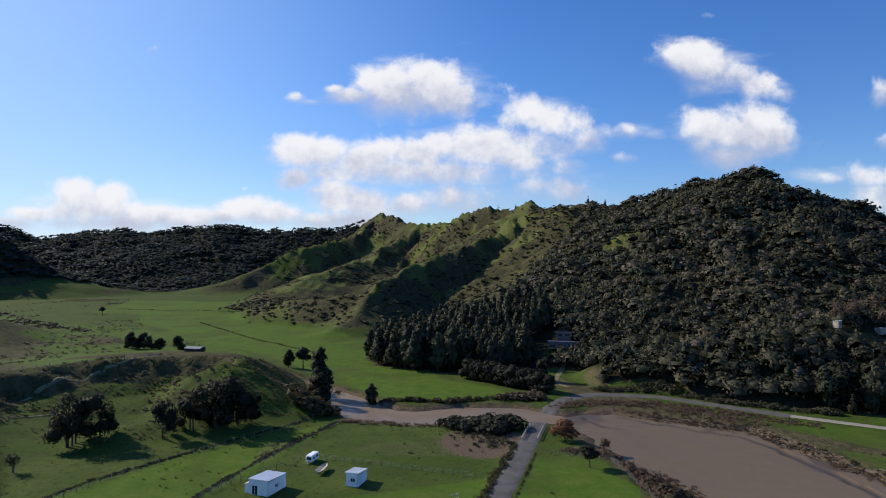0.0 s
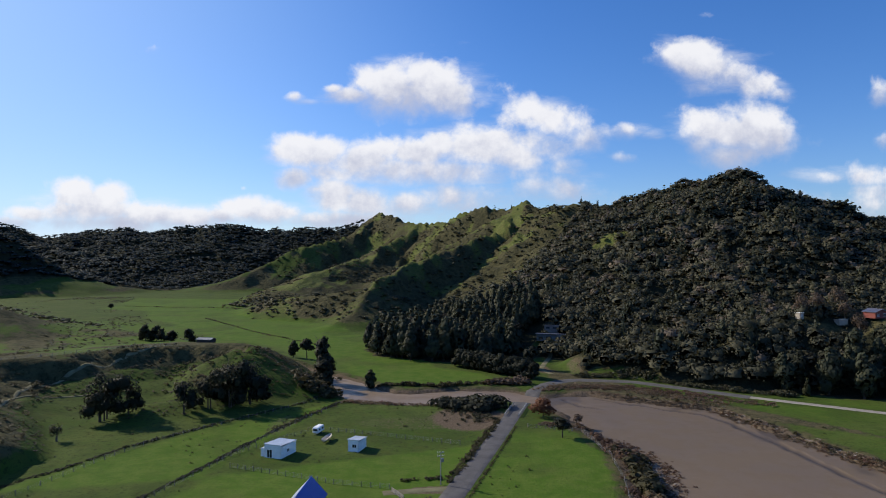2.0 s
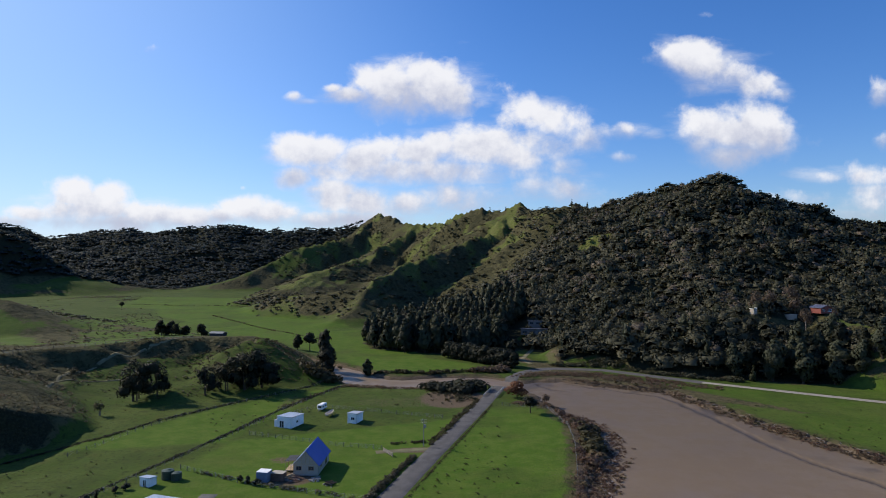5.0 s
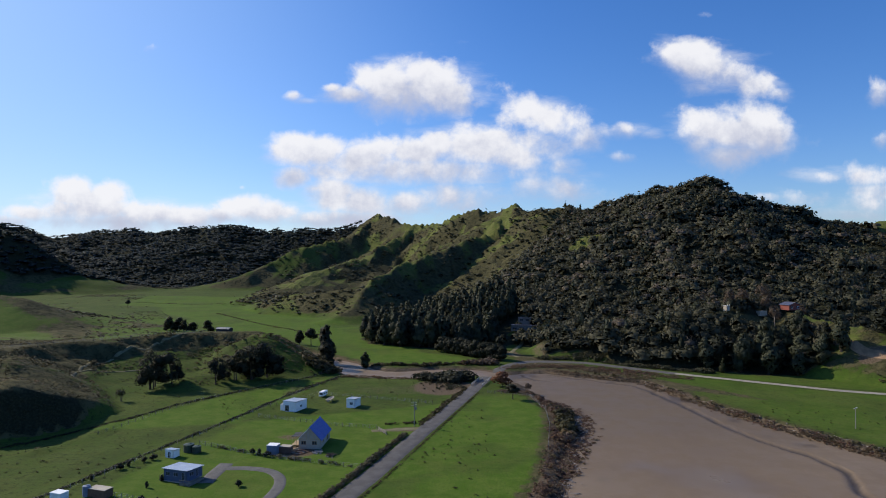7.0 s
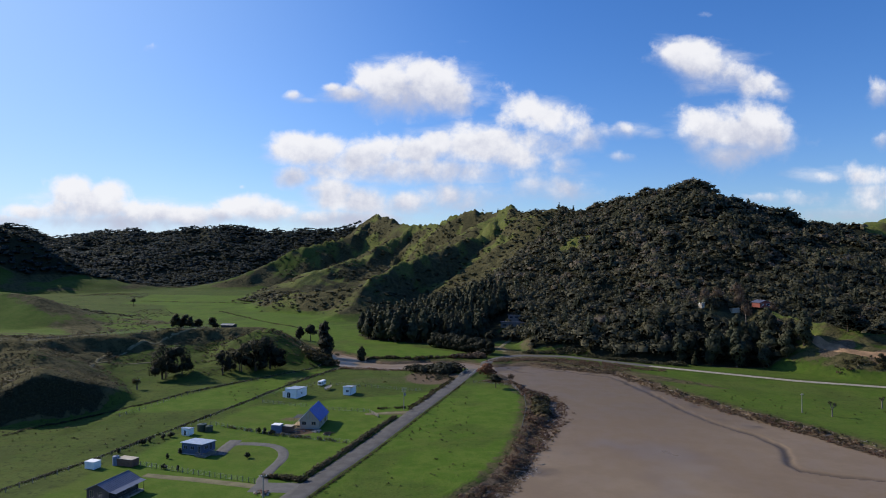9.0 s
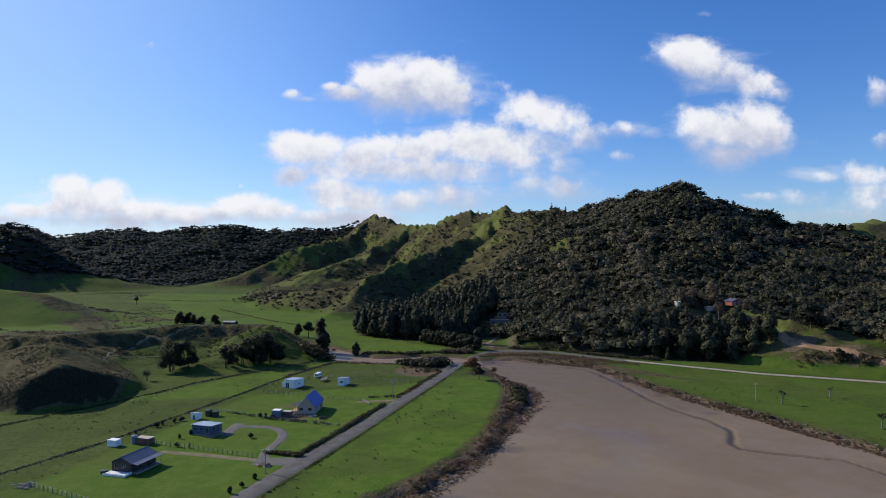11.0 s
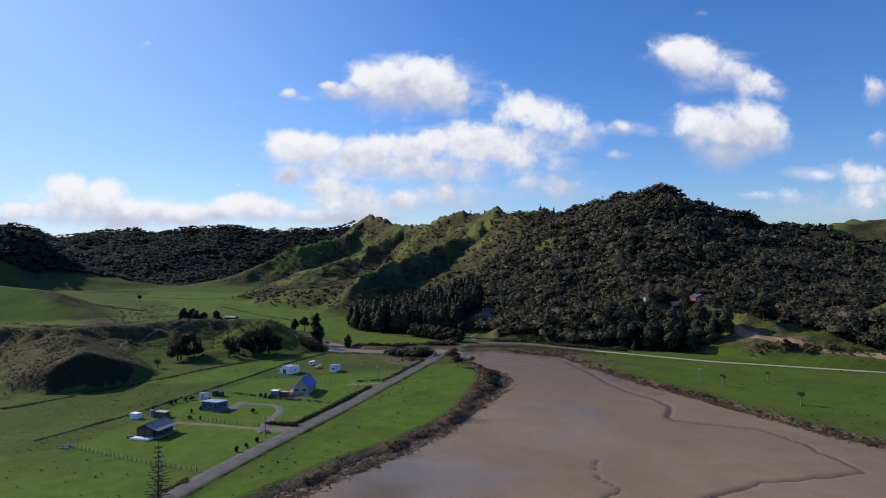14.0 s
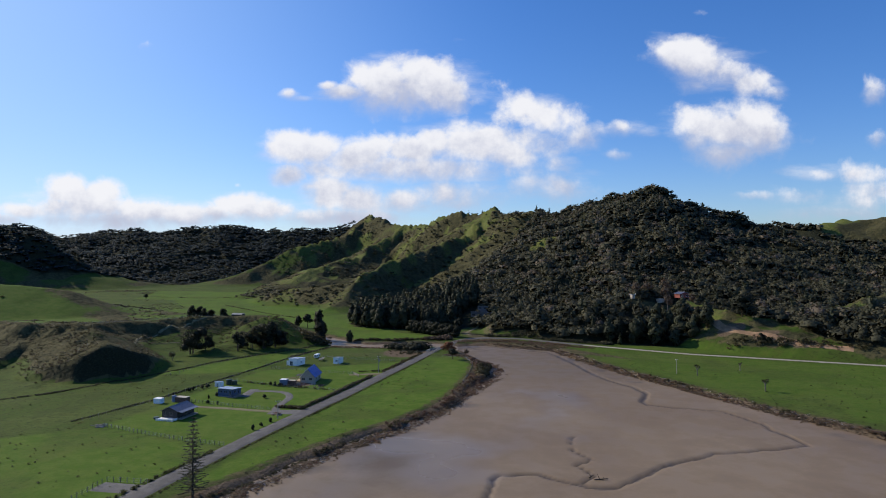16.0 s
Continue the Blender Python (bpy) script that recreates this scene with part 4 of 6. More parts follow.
def scatter(name, x, y, size, mat, templates, seed, spread=0.25, sink=0.03, squash=(0.8, 1.25)):
    """One mesh of many plants, each a turned and scaled template that stands on the ground. Returns the object."""
    rng = np.random.default_rng(seed)
    z = np.maximum(ground_at(x, y), -1.32)      # on the mud at the lowest
    kind = rng.integers(0, len(templates), len(x))
    turn = rng.uniform(0, 2 * np.pi, len(x))
    s = size * rng.uniform(1 - spread, 1 + spread, len(x))
    wide = s * rng.uniform(*squash, len(x))
    tint = np.clip(rng.uniform(0, 1, len(x)) * 0.8 + 0.25 * (rough(x, y, 40, 2, 91) * 0.5 + 0.5), 0, 1)
    V, F, C, N, base = [], [], [], [], 0
    for k, (tv, tf, tn) in enumerate(templates):
        m = np.where(kind == k)[0]
        if not len(m):
            continue
        co, si = np.cos(turn[m])[:, None], np.sin(turn[m])[:, None]
        px = (tv[None, :, 0] * co - tv[None, :, 1] * si) * wide[m][:, None] + x[m][:, None]
        py = (tv[None, :, 0] * si + tv[None, :, 1] * co) * wide[m][:, None] + y[m][:, None]
        pz = tv[None, :, 2] * s[m][:, None] + (z[m] - sink * s[m])[:, None]
        V.append(np.stack([px, py, pz], -1).reshape(-1, 3))
        F.append((tf[None] + (np.arange(len(m)) * len(tv))[:, None, None]).reshape(-1, 4) + base)
        N.append(np.stack([tn[None, :, 0] * co - tn[None, :, 1] * si, tn[None, :, 0] * si + tn[None, :, 1] * co, np.broadcast_to(tn[None, :, 2], px.shape)], -1).reshape(-1, 3))
        C.append(np.repeat(tint[m], len(tv)))
        base += len(m) * len(tv)
    return new(name, np_mesh(name, np.concatenate(V), np.concatenate(F), mat, np.concatenate(C), smooth=True, normals=np.concatenate(N)))


def jitter_grid(x0, x1, y0, y1, gap, seed):
    rng = np.random.default_rng(seed)
    X, Y = np.meshgrid(np.arange(x0, x1, gap), np.arange(y0, y1, gap))
    X, Y = X + rng.uniform(-0.5, 0.5, X.shape) * gap, Y + rng.uniform(-0.5, 0.5, X.shape) * gap
    return X.ravel(), Y.ravel(), rng


def dome(rng, lumps, n, leaf, low=0.34, soft=0.0):
    """A bushy crown seen from above: uneven lumps down to the ground, roughened with leaf clumps."""
    th = rng.uniform(0, 2 * np.pi) + np.arange(lumps) * 2 * np.pi / lumps
    far = (0.20 if lumps > 1 else 0.0) * rng.uniform(0.6, 1.3, lumps)
    c = np.stack([far * np.cos(th), far * np.sin(th), rng.uniform(low, low + 0.22, lumps)], 1)
    r = rng.uniform(0.30, 0.42, lumps) if lumps > 1 else np.array([0.48])
    hub = np.array([0, 0, 0.1])
    pick = rng.integers(0, lumps, n)
    d = rng.normal(0, 1, (n, 3))
    d[:, 2] = np.abs(d[:, 2]) * 1.1 - 0.35
    d /= np.linalg.norm(d, axis=1, keepdims=True)
    p = c[pick] + d * r[pick, None] * rng.uniform(0.78, 1.1, (n, 1))
    v, f, nv = leaves_at(rng, p, d + np.array([0, 0, 0.2]), leaf, 0.4)
    whole = (p - hub) / np.linalg.norm(p - hub, axis=1, keepdims=True)
    nv = (1 - soft) * (0.14 * nv + np.repeat(0.62 * d + 0.5 * whole, 4, 0)) + soft * (np.repeat(whole, 4, 0) * 0.6 + np.array([0, 0, 0.6]))
    body = CORE_V * np.array([0.40, 0.40, 0.36]) * rng.uniform(0.75, 1.1, (len(CORE_V), 1)) + np.array([0, 0, low])
    high = CORE_F[CORE_V[CORE_F].mean(1)[:, 2] > -0.3]
    return np.concatenate([v, body]), np.concatenate([f, high + len(v)]), np.concatenate([nv, CORE_V])


rng0 = np.random.default_rng(4)
ROUND = [dome(rng0, 5, 33, 0.114) for k in range(10)]
LEAFY = [dome(rng0, 6, 82, 0.073) for k in range(10)]
MIDDLE = [dome(rng0, 4, 19, 0.145) for k in range(8)]
SPIRE = [crown(rng0, "spire", 60, 0.08, 1) for _ in range(4)]
FAR_CROWN = [dome(rng0, 3, 8, 0.2, soft=0.9) for k in range(9)]
LOW_BUSH = [dome(rng0, 2, 9, 0.21, 0.2) for k in range(8)]
SHRUB = [crown(rng0, "shrub", 36, 0.165, core=0) for _ in range(7)]
TUFT = []
for _ in range(6):
    c = np.stack([rng0.normal(0, 0.25, 15), rng0.normal(0, 0.25, 15), rng0.uniform(0.12, 0.6, 15)], 1)
    o = np.stack([rng0.normal(0, 1, 15), rng0.normal(0, 1, 15), rng0.uniform(0.3, 1.6, 15)], 1)
    v, f, nv = leaves_at(rng0, c, o, 0.22, 0.2)
    TUFT.append((v, f, 0.5 * nv + np.array([0, 0, 0.8])))

# behind the crest of the forested hill nothing is planted
CREST = [(150, 800), (176, 745), (236, 632), (262, 572), (310, 576), (375, 592), (445, 582), (560, 545), (760, 520), (1500, 700)]


def crest_y(x):
    return np.interp(x, [p[0] for p in CREST], [p[1] for p in CREST], left=900)


x, y, rng = jitter_grid(-40, 640, 150, 760, 4.3, 21)
h0 = hills(x, y, False)
keep = in_forest(x, y) & (y < crest_y(x) + 6) & (h0 > 0.1) & ~((x < 66) & (y < 420) & (x < 40 + (y - 250) * 0.25)) & (np.hypot(x - 262, y - 552) < 420)
keep &= (y < 430) | (rng.uniform(0, 1, len(x)) < 0.8)
x, y = x[keep], y[keep]
tall = 6.4 + 1.9 * rough(x, y, 45, 3, 24) + 1.7 * rough(x, y, 9, 2, 26)
lot = rng.uniform(0, 1, len(x))
spiky = lot < 0.07
foot = ~spiky & (y < 275)
near = ~spiky & (y < 430) & ~foot
beyond = ~spiky & (y >= 430)
tagged(scatter("forest", x[foot], y[foot], tall[foot], BUSH_LEAF, LEAFY, 29, 0.26, squash=(0.8, 1.2)), "dense olive bush on the lower hillside", "forest", kind="stuff")
tagged(scatter("forest", x[near], y[near], tall[near], BUSH_LEAF, ROUND, 31, 0.26, squash=(0.8, 1.2)), "dense dark native bush covering the hillside", "forest", kind="stuff")
tagged(scatter("forest", x[beyond], y[beyond], tall[beyond], BUSH_LEAF, MIDDLE, 30, 0.24, squash=(0.9, 1.35)), "dense dark native bush on the upper hillside", "forest", kind="stuff")
tagged(scatter("forest", x[spiky], y[spiky], tall[spiky] * 1.45, PINE_LEAF, SPIRE, 32, 0.25), "taller pointed conifers among the hillside bush", "forest", kind="stuff")

x, y, rng = jitter_grid(380, 1300, 120, 960, 9.0, 25)
keep = in_forest(x, y) & (hills(x, y, False) > 2) & ((np.hypot(x - 262, y - 552) >= 420) | (x > 640)) & (x < 150 + 0.95 * (y + 200))
x, y = x[keep], y[keep]
tagged(scatter("forest", x, y, 8.0 + 2 * rough(x, y, 60, 2, 23), BUSH_LEAF, FAR_CROWN, 33, 0.3, squash=(1.2, 1.8)), "bush on the hills beyond the forested hill", "forest", kind="stuff")

x, y, rng = jitter_grid(-1500, -60, 620, 1500, 8.8, 26)
keep = inside(x, y, FAR_WOOD) & (hills(x, y, False) > 1.5) & (x > -0.78 * (y + 260))
ridge_y = np.interp(x, [-1300, -1010, -770, -560, -300, -124], [1320, 1430, 1480, 1470, 1460, 1405])
keep &= y < ridge_y
x, y = x[keep], y[keep]
tagged(scatter("forest", x, y, 7.0 + 1.6 * rough(x, y, 60, 2, 27), HAZED_FAR_LEAF, FAR_CROWN, 34, 0.2, squash=(1.4, 2.0)), "dark bush on the far ridge and valley sides", "forest", kind="stuff")

# scrub in the gullies of the grazed spurs
x, y, rng = jitter_grid(-420, 230, 400, 1450, 5.1, 28)
z0 = hills(x, y, False)
e = 5.0
steep = np.hypot(ground_at(x + e, y) - ground_at(x - e, y), ground_at(x, y + e) - ground_at(x, y - e)) / (2 * e)
thick = step(steep, 0.25, 0.65) + 0.45 * rough(x, y, 70, 3, 29) - 0.6 * crests(x, y) + 0.5 * step(y, 1180, 1280) + 0.7 * step(z0, 2, 7) * (1 - step(z0, 24, 34)) * (y < 680)
keep = (z0 > 2) & ~in_forest(x, y) & ~inside(x, y, FAR_WOOD) & (rng.uniform(0, 1, len(x)) < 0.55 * np.clip(thick, 0, 1)) & (y < 1200 + rng.uniform(0, 250, len(x)))
x, y = x[keep], y[keep]
tagged(scatter("scrub", x, y, 2.5 + 0.9 * rough(x, y, 30, 2, 30), GULLY_LEAF, LOW_BUSH, 35, 0.4, squash=(1.3, 2.4)), "low brown-green scrub in the gullies of the spurs", "scrub", kind="stuff")

# rough slopes below the terrace and on the mound
x, y, rng = jitter_grid(-330, -40, 84, 250, 1.9, 36)
z0 = ground_at(x, y)
e = 2.5
steep = np.hypot(ground_at(x + e, y) - ground_at(x - e, y), ground_at(x, y + e) - ground_at(x, y - e)) / (2 * e)
keep = (z0 > 0.8) & (steep < 0.85) & (rng.uniform(0, 1, len(x)) < 0.85 * step(steep + 0.3 * rough(x, y, 14, 2, 37), 0.08, 0.42))
x, y = x[keep], y[keep]
fern = rng.uniform(0, 1, len(x)) < np.where(x > -74, 0.05, 0.11)
tagged(scatter("scrub", x[fern], y[fern], (0.9 + 0.5 * rough(x, y, 12, 2, 38))[fern], GULLY_LEAF, SHRUB, 39, 0.4, squash=(1.0, 2.0)), "low fern bushes on the terrace slopes", "scrub", kind="stuff")
tagged(scatter("rough_grass", x[~fern], y[~fern], (0.7 + 0.3 * rough(x, y, 12, 2, 38))[~fern], SCRUB_LEAF, TUFT, 38, 0.4, squash=(1.2, 2.2)), "rough tussock and rushes on the terrace slopes", "grass", kind="stuff")

MOUND_CUT = [(-129, 101), (-113, 98), (-105, 103), (-99, 114)]
# rushes dotted over the paddocks
x, y, rng = jitter_grid(-150, 20, -20, 215, 3.2, 40)
keep = (np.abs(ground_at(x, y)) < 1.2) & (rng.uniform(0, 1, len(x)) < 0.16 + 0.34 * rough(x, y, 25, 2, 43)) & ~inside(x, y, MOWN[0]) & (along(x, y, ROAD)[0] > 5)
x1, y1, rng = jitter_grid(100, 330, -40, 180, 4.0, 45)
k1 = (np.abs(ground_at(x1, y1)) < 1.0) & (rng.uniform(0, 1, len(x1)) < 0.08 + 0.45 * rough(x1, y1, 30, 2, 46)) & (along(x1, y1, GRAVEL)[0] > 4) & ~inside(x1, y1, ESTUARY)
x2, y2, rng = jitter_grid(-20, 56, -20, 160, 2.2, 47)
k2 = inside(x2, y2, MOWN[1]) & (rng.uniform(0, 1, len(x2)) < 0.02 + 0.35 * rough(x2, y2, 16, 2, 48)) & (along(x2, y2, ROAD)[0] > 5)
x3, y3, rng = jitter_grid(-460, -90, 240, 800, 4.2, 78)
k3 = (hills(x3, y3, False) < 20) & (rng.uniform(0, 1, len(x3)) < -0.02 + 0.7 * rough(x3, y3, 60, 3, 79) + 0.25 * step(-x3, 230, 330))
for poly in MOWN:
    k3 &= ~inside(x3, y3, poly)
tagged(scatter("rushes", x3[k3], y3[k3], 0.9 + 0 * x3[k3], GULLY_LEAF, TUFT, 80, 0.4, squash=(1.5, 3.5)), "dark rush clumps on the upper valley pasture", "rushes", kind="stuff")
xs_, ys_ = np.concatenate([x[keep], x1[k1], x2[k2]]), np.concatenate([y[keep], y1[k1], y2[k2]])
tagged(scatter("rushes", xs_, ys_, 0.45 + 0 * xs_, GRASS_LEAF, TUFT, 49, 0.5, squash=(0.9, 1.8)), "rush tufts and thistles dotted over the paddocks", "rushes", kind="stuff")


def strip(name, line, half, gap, high, mat, templates, seed, label, category, keep_share=0.9, squash=(0.9, 1.5), spread=0.4):
    """Plants along a line."""
    rng = np.random.default_rng(seed)
    X, Y = [], []
    for p, q in zip(line, line[1:]):
        n = max(1, int(math.dist(p[:2], q[:2]) * 2 * half / gap**2))
        s = rng.uniform(0, 1, n)
        X.append(p[0] + (q[0] - p[0]) * s + rng.normal(0, half * 0.5, n))
        Y.append(p[1] + (q[1] - p[1]) * s + rng.normal(0, half * 0.5, n))
    X, Y = np.concatenate(X), np.concatenate(Y)
    k = rng.uniform(0, 1, len(X)) < keep_share
    ob = scatter(name, X[k], Y[k], high * (1 + 0.3 * rough(X[k], Y[k], 9, 2, seed)), mat, templates, seed, spread, squash=squash)
    return tagged(ob, label, category, kind="stuff")


# dark tufts deepen the painted shade of the cut end
strip("scrub", MOUND_CUT, 4.0, 0.9, 0.45, DARK_LEAF, TUFT, 44, "dark fern painting in the shade on the cut end of the mound", "scrub", squash=(1.0, 1.8))
DRAIN = [(-82, 34), (-70, 63), (-61, 96), (-52, 128), (-44, 160), (-31.5, 195.5)]
OLD_DRAIN = [(-150, 40), (-112, 74), (-98, 98), (-90, 113), (-84, 126), (-78, 142), (-63, 165), (-37, 204)]
strip("rough_grass", DRAIN, 0.5, 0.36, 0.5, DARK_LEAF, TUFT, 50, "dark rushes along the boundary drain", "rushes")
strip("rough_grass", [(-45, 160), (-31.5, 195.5)], 2.2, 0.8, 0.5, SCRUB_LEAF, TUFT, 51, "rough brown growth beside the boundary drain", "rushes")
strip("rough_grass", OLD_DRAIN, 0.55, 0.42, 0.5, DARK_LEAF, TUFT, 52, "dark rushes along an old drain", "rushes")
strip("rough_grass", [(-41, -60), (-30, -23), (-25.8, -7), (-18.5, 19), (-10.2, 45), (-1.3, 73), (4.4, 93), (10.4, 114), (15.5, 131), (24.8, 164)], 0.3, 0.4, 0.38, SCRUB_LEAF, TUFT, 53, "uncut grass on the road verge", "grass")
strip("rough_grass", [(-48, -60), (-36.8, -23), (-28.8, 5)], 0.6, 0.6, 0.6, GRASS_LEAF, TUFT, 54, "uncut grass on the road verge", "grass")
strip("rough_grass", [(4.5, 117), (9, 132), (20, 170)], 1.0, 0.7, 0.9, SCRUB_LEAF, TUFT, 55, "rank growth beside the road", "grass")
strip("hedge", [(-16.4, 49), (-8.6, 74), (-2.9, 94), (0.9, 107)], 0.55, 0.42, 0.85, GULLY_LEAF, SHRUB, 56, "low dark hedge along the road boundary", "hedge", squash=(0.9, 1.4))
strip("hedge", [(-25.2, 53.2), (-15.5, 50.2)], 0.6, 0.5, 1.0, SCRUB_LEAF, SHRUB, 57, "low clipped hedge beside the gateway", "hedge")
strip("hedge", [(-48, 95.5), (-33, 88.5), (-10, 80)], 0.5, 0.8, 0.8, SCRUB_LEAF, SHRUB, 58, "low shrubs along the lot boundary", "hedge")
strip("hedge", [(-5.4, 118.2), (3, 119.6)], 0.6, 0.55, 0.9, SCRUB_LEAF, SHRUB, 59, "low hedge beside the gateway", "hedge")
# estuary banks: reeds, driftwood litter and bare bushes
WEST_BANK = [(-34, -52), (-22, -28), (-12, -12), (-5, 1), (4, 16), (15, 31), (27, 51), (34, 70), (40, 94), (44.5, 118), (46.5, 138), (44, 158)]
EAST_BANK = [(60, 214), (69, 206), (93, 191), (99, 168), (104, 147), (112, 122), (123, 96), (131, 74), (142, 47), (156, 21), (188, -39)]
WEST_LITTER = [(x + 2.6, y - 1.4) for x, y in WEST_BANK]
STRAND = [(40, 78), (47, 98), (53, 116), (56, 132), (53, 146), (49, 154)]
strip("reeds", WEST_LITTER, 2.6, 0.62, 0.55, REED_LEAF, TUFT, 60, "bleached reeds and drift litter on the estuary bank", "reeds", squash=(1.0, 1.9))
strip("reeds", STRAND, 3.4, 0.9, 0.55, RUSSET_LEAF, TUFT, 77, "matted brown reeds spreading over the mud", "reeds", squash=(1.2, 2.2))
strip("scrub", WEST_BANK[:7], 0.9, 0.8, 0.7, SCRUB_LEAF, TUFT, 61, "dark rushes along the paddock edge", "scrub")
strip("scrub", WEST_BANK[5:10], 2.0, 1.5, 1.0, RUSSET_LEAF, SHRUB, 62, "bare brown bushes on the estuary bank", "scrub")
strip("scrub", [(43.5, 100), (47, 116), (49.5, 132), (48, 146), (46, 156)], 2.0, 1.3, 2.2, RUSSET_LEAF, SHRUB, 63, "brown bushes leaning over the mud", "scrub")
strip("scrub", [(46.5, 112), (48.5, 122), (50, 134), (48.5, 144)], 1.9, 1.2, 2.7, SCRUB_LEAF, SHRUB, 71, "dark evergreen bushes over the mud", "scrub")
strip("reeds", [(x - 1.2, y - 0.8) for x, y in EAST_BANK], 2.4, 0.66, 0.6, REED_LEAF, TUFT, 64, "bleached reeds and drift litter on the estuary bank", "reeds", squash=(1.0, 1.9))
strip("scrub", EAST_BANK[1:], 1.3, 2.0, 1.0, SCRUB_LEAF, SHRUB, 65, "low dark bushes on the far estuary bank", "scrub", 0.6)
strip("reeds", [(40, 214), (50, 222), (66, 222), (86, 205), (98, 194)], 4.5, 1.0, 0.9, REED_LEAF, TUFT, 66, "tawny rank grass between road and estuary", "reeds")
strip("reeds", [(33, 167), (45, 163)], 2.6, 0.6, 0.6, REED_LEAF, TUFT, 81, "pinkish dry grass beside the bridge", "reeds", squash=(1.2, 2.0))
strip("reeds", [(52, 224), (76, 220), (98, 205), (112, 192)], 4.0, 0.95, 0.7, RUSSET_LEAF, TUFT, 82, "brown rank grass between road and estuary", "reeds", squash=(1.2, 2.0))
strip("scrub", [(6, 182), (16, 176), (12, 166)], 6.0, 1.7, 1.1, GULLY_LEAF, SHRUB, 83, "dead brown scrub beside the road", "scrub")
strip("scrub", [(4, 190), (14, 186), (19, 188)], 4.0, 0.9, 3.0, DARK_LEAF, SHRUB, 67, "dark bare bushes beside the river mouth", "scrub")
strip("scrub", [(-22, 225), (3, 222), (24, 230), (34, 233)], 1.6, 0.9, 1.4, SCRUB_LEAF, SHRUB, 68, "dark rushes on the river bank", "scrub")
strip("scrub", [(24, 228), (36, 228)], 2.5, 1.0, 2.4, TWIG_LEAF, SHRUB, 69, "bare bushes beside the road bend", "scrub")
strip("reeds", [(-30, 196), (-16, 193), (0, 190), (14, 196)], 2.0, 1.0, 0.8, REED_LEAF, TUFT, 70, "tawny grass on the river bank", "reeds")
strip("scrub", [(60, 244), (84, 239), (101, 221), (128, 205)], 2.2, 1.1, 1.8, GULLY_LEAF, SHRUB, 72, "bank growth under the hillside bush", "scrub")
strip("scrub", [(-44, 240), (-50, 222), (-44, 206), (-36, 203)], 4.0, 1.2, 2.6, SCRUB_LEAF, SHRUB, 73, "bushes on the bend of the river", "scrub")
strip("scrub", [(186, 180), (196, 174), (212, 165), (240, 148)], 3.0, 1.6, 1.8, SCRUB_LEAF, SHRUB, 74, "bushes along the foot of the clay cutting", "scrub", 0.7)
strip("rough_grass", [(-190, 500), (-120, 400), (-60, 330)], 1.2, 1.4, 0.8, SCRUB_LEAF, TUFT, 75, "dark rushes along a far drain", "rushes")
strip("rough_grass", [(-330, 640), (-200, 600), (-120, 520)], 1.5, 1.6, 0.9, SCRUB_LEAF, TUFT, 76, "dark rushes along a far drain", "rushes")


# ---------------------------------------------------------------- trees that stand alone
def limb(bm, a, b, ra, rb, sides=6):
    """A tapered round bar from a to b."""
    a, b = Vector(a), Vector(b)
    way = (b - a).normalized()
    s = way.orthogonal().normalized()
    t = way.cross(s)
    rings = []
    for p, r in ((a, ra), (b, rb)):
        rings.append([bm.verts.new(p + r * (math.cos(2 * math.pi * k / sides) * s + math.sin(2 * math.pi * k / sides) * t)) for k in range(sides)])
    for k in range(sides):
        bm.faces.new((rings[0][k], rings[0][(k + 1) % sides], rings[1][(k + 1) % sides], rings[1][k]))
    bm.faces.new(rings[0][::-1]), bm.faces.new(rings[1])


def mesh_of(name, bm, mat):
    bmesh.ops.recalc_face_normals(bm, faces=bm.faces)
    me = bpy.data.meshes.new(name)
    bm.to_mesh(me)
    bm.free()
    me.materials.append(mat)
    return me


def part(name, bm, mat, parent, label=""):
    ob = new(name, mesh_of(name, bm, mat))
    ob.parent = parent
    if label:
        ob["label"] = label
    return ob


def thing(name, m, label, category, group=""):
    ob = new(name)
    ob.matrix_world = m
    ob.empty_display_size = 0.3
    return tagged(ob, label, category, group)


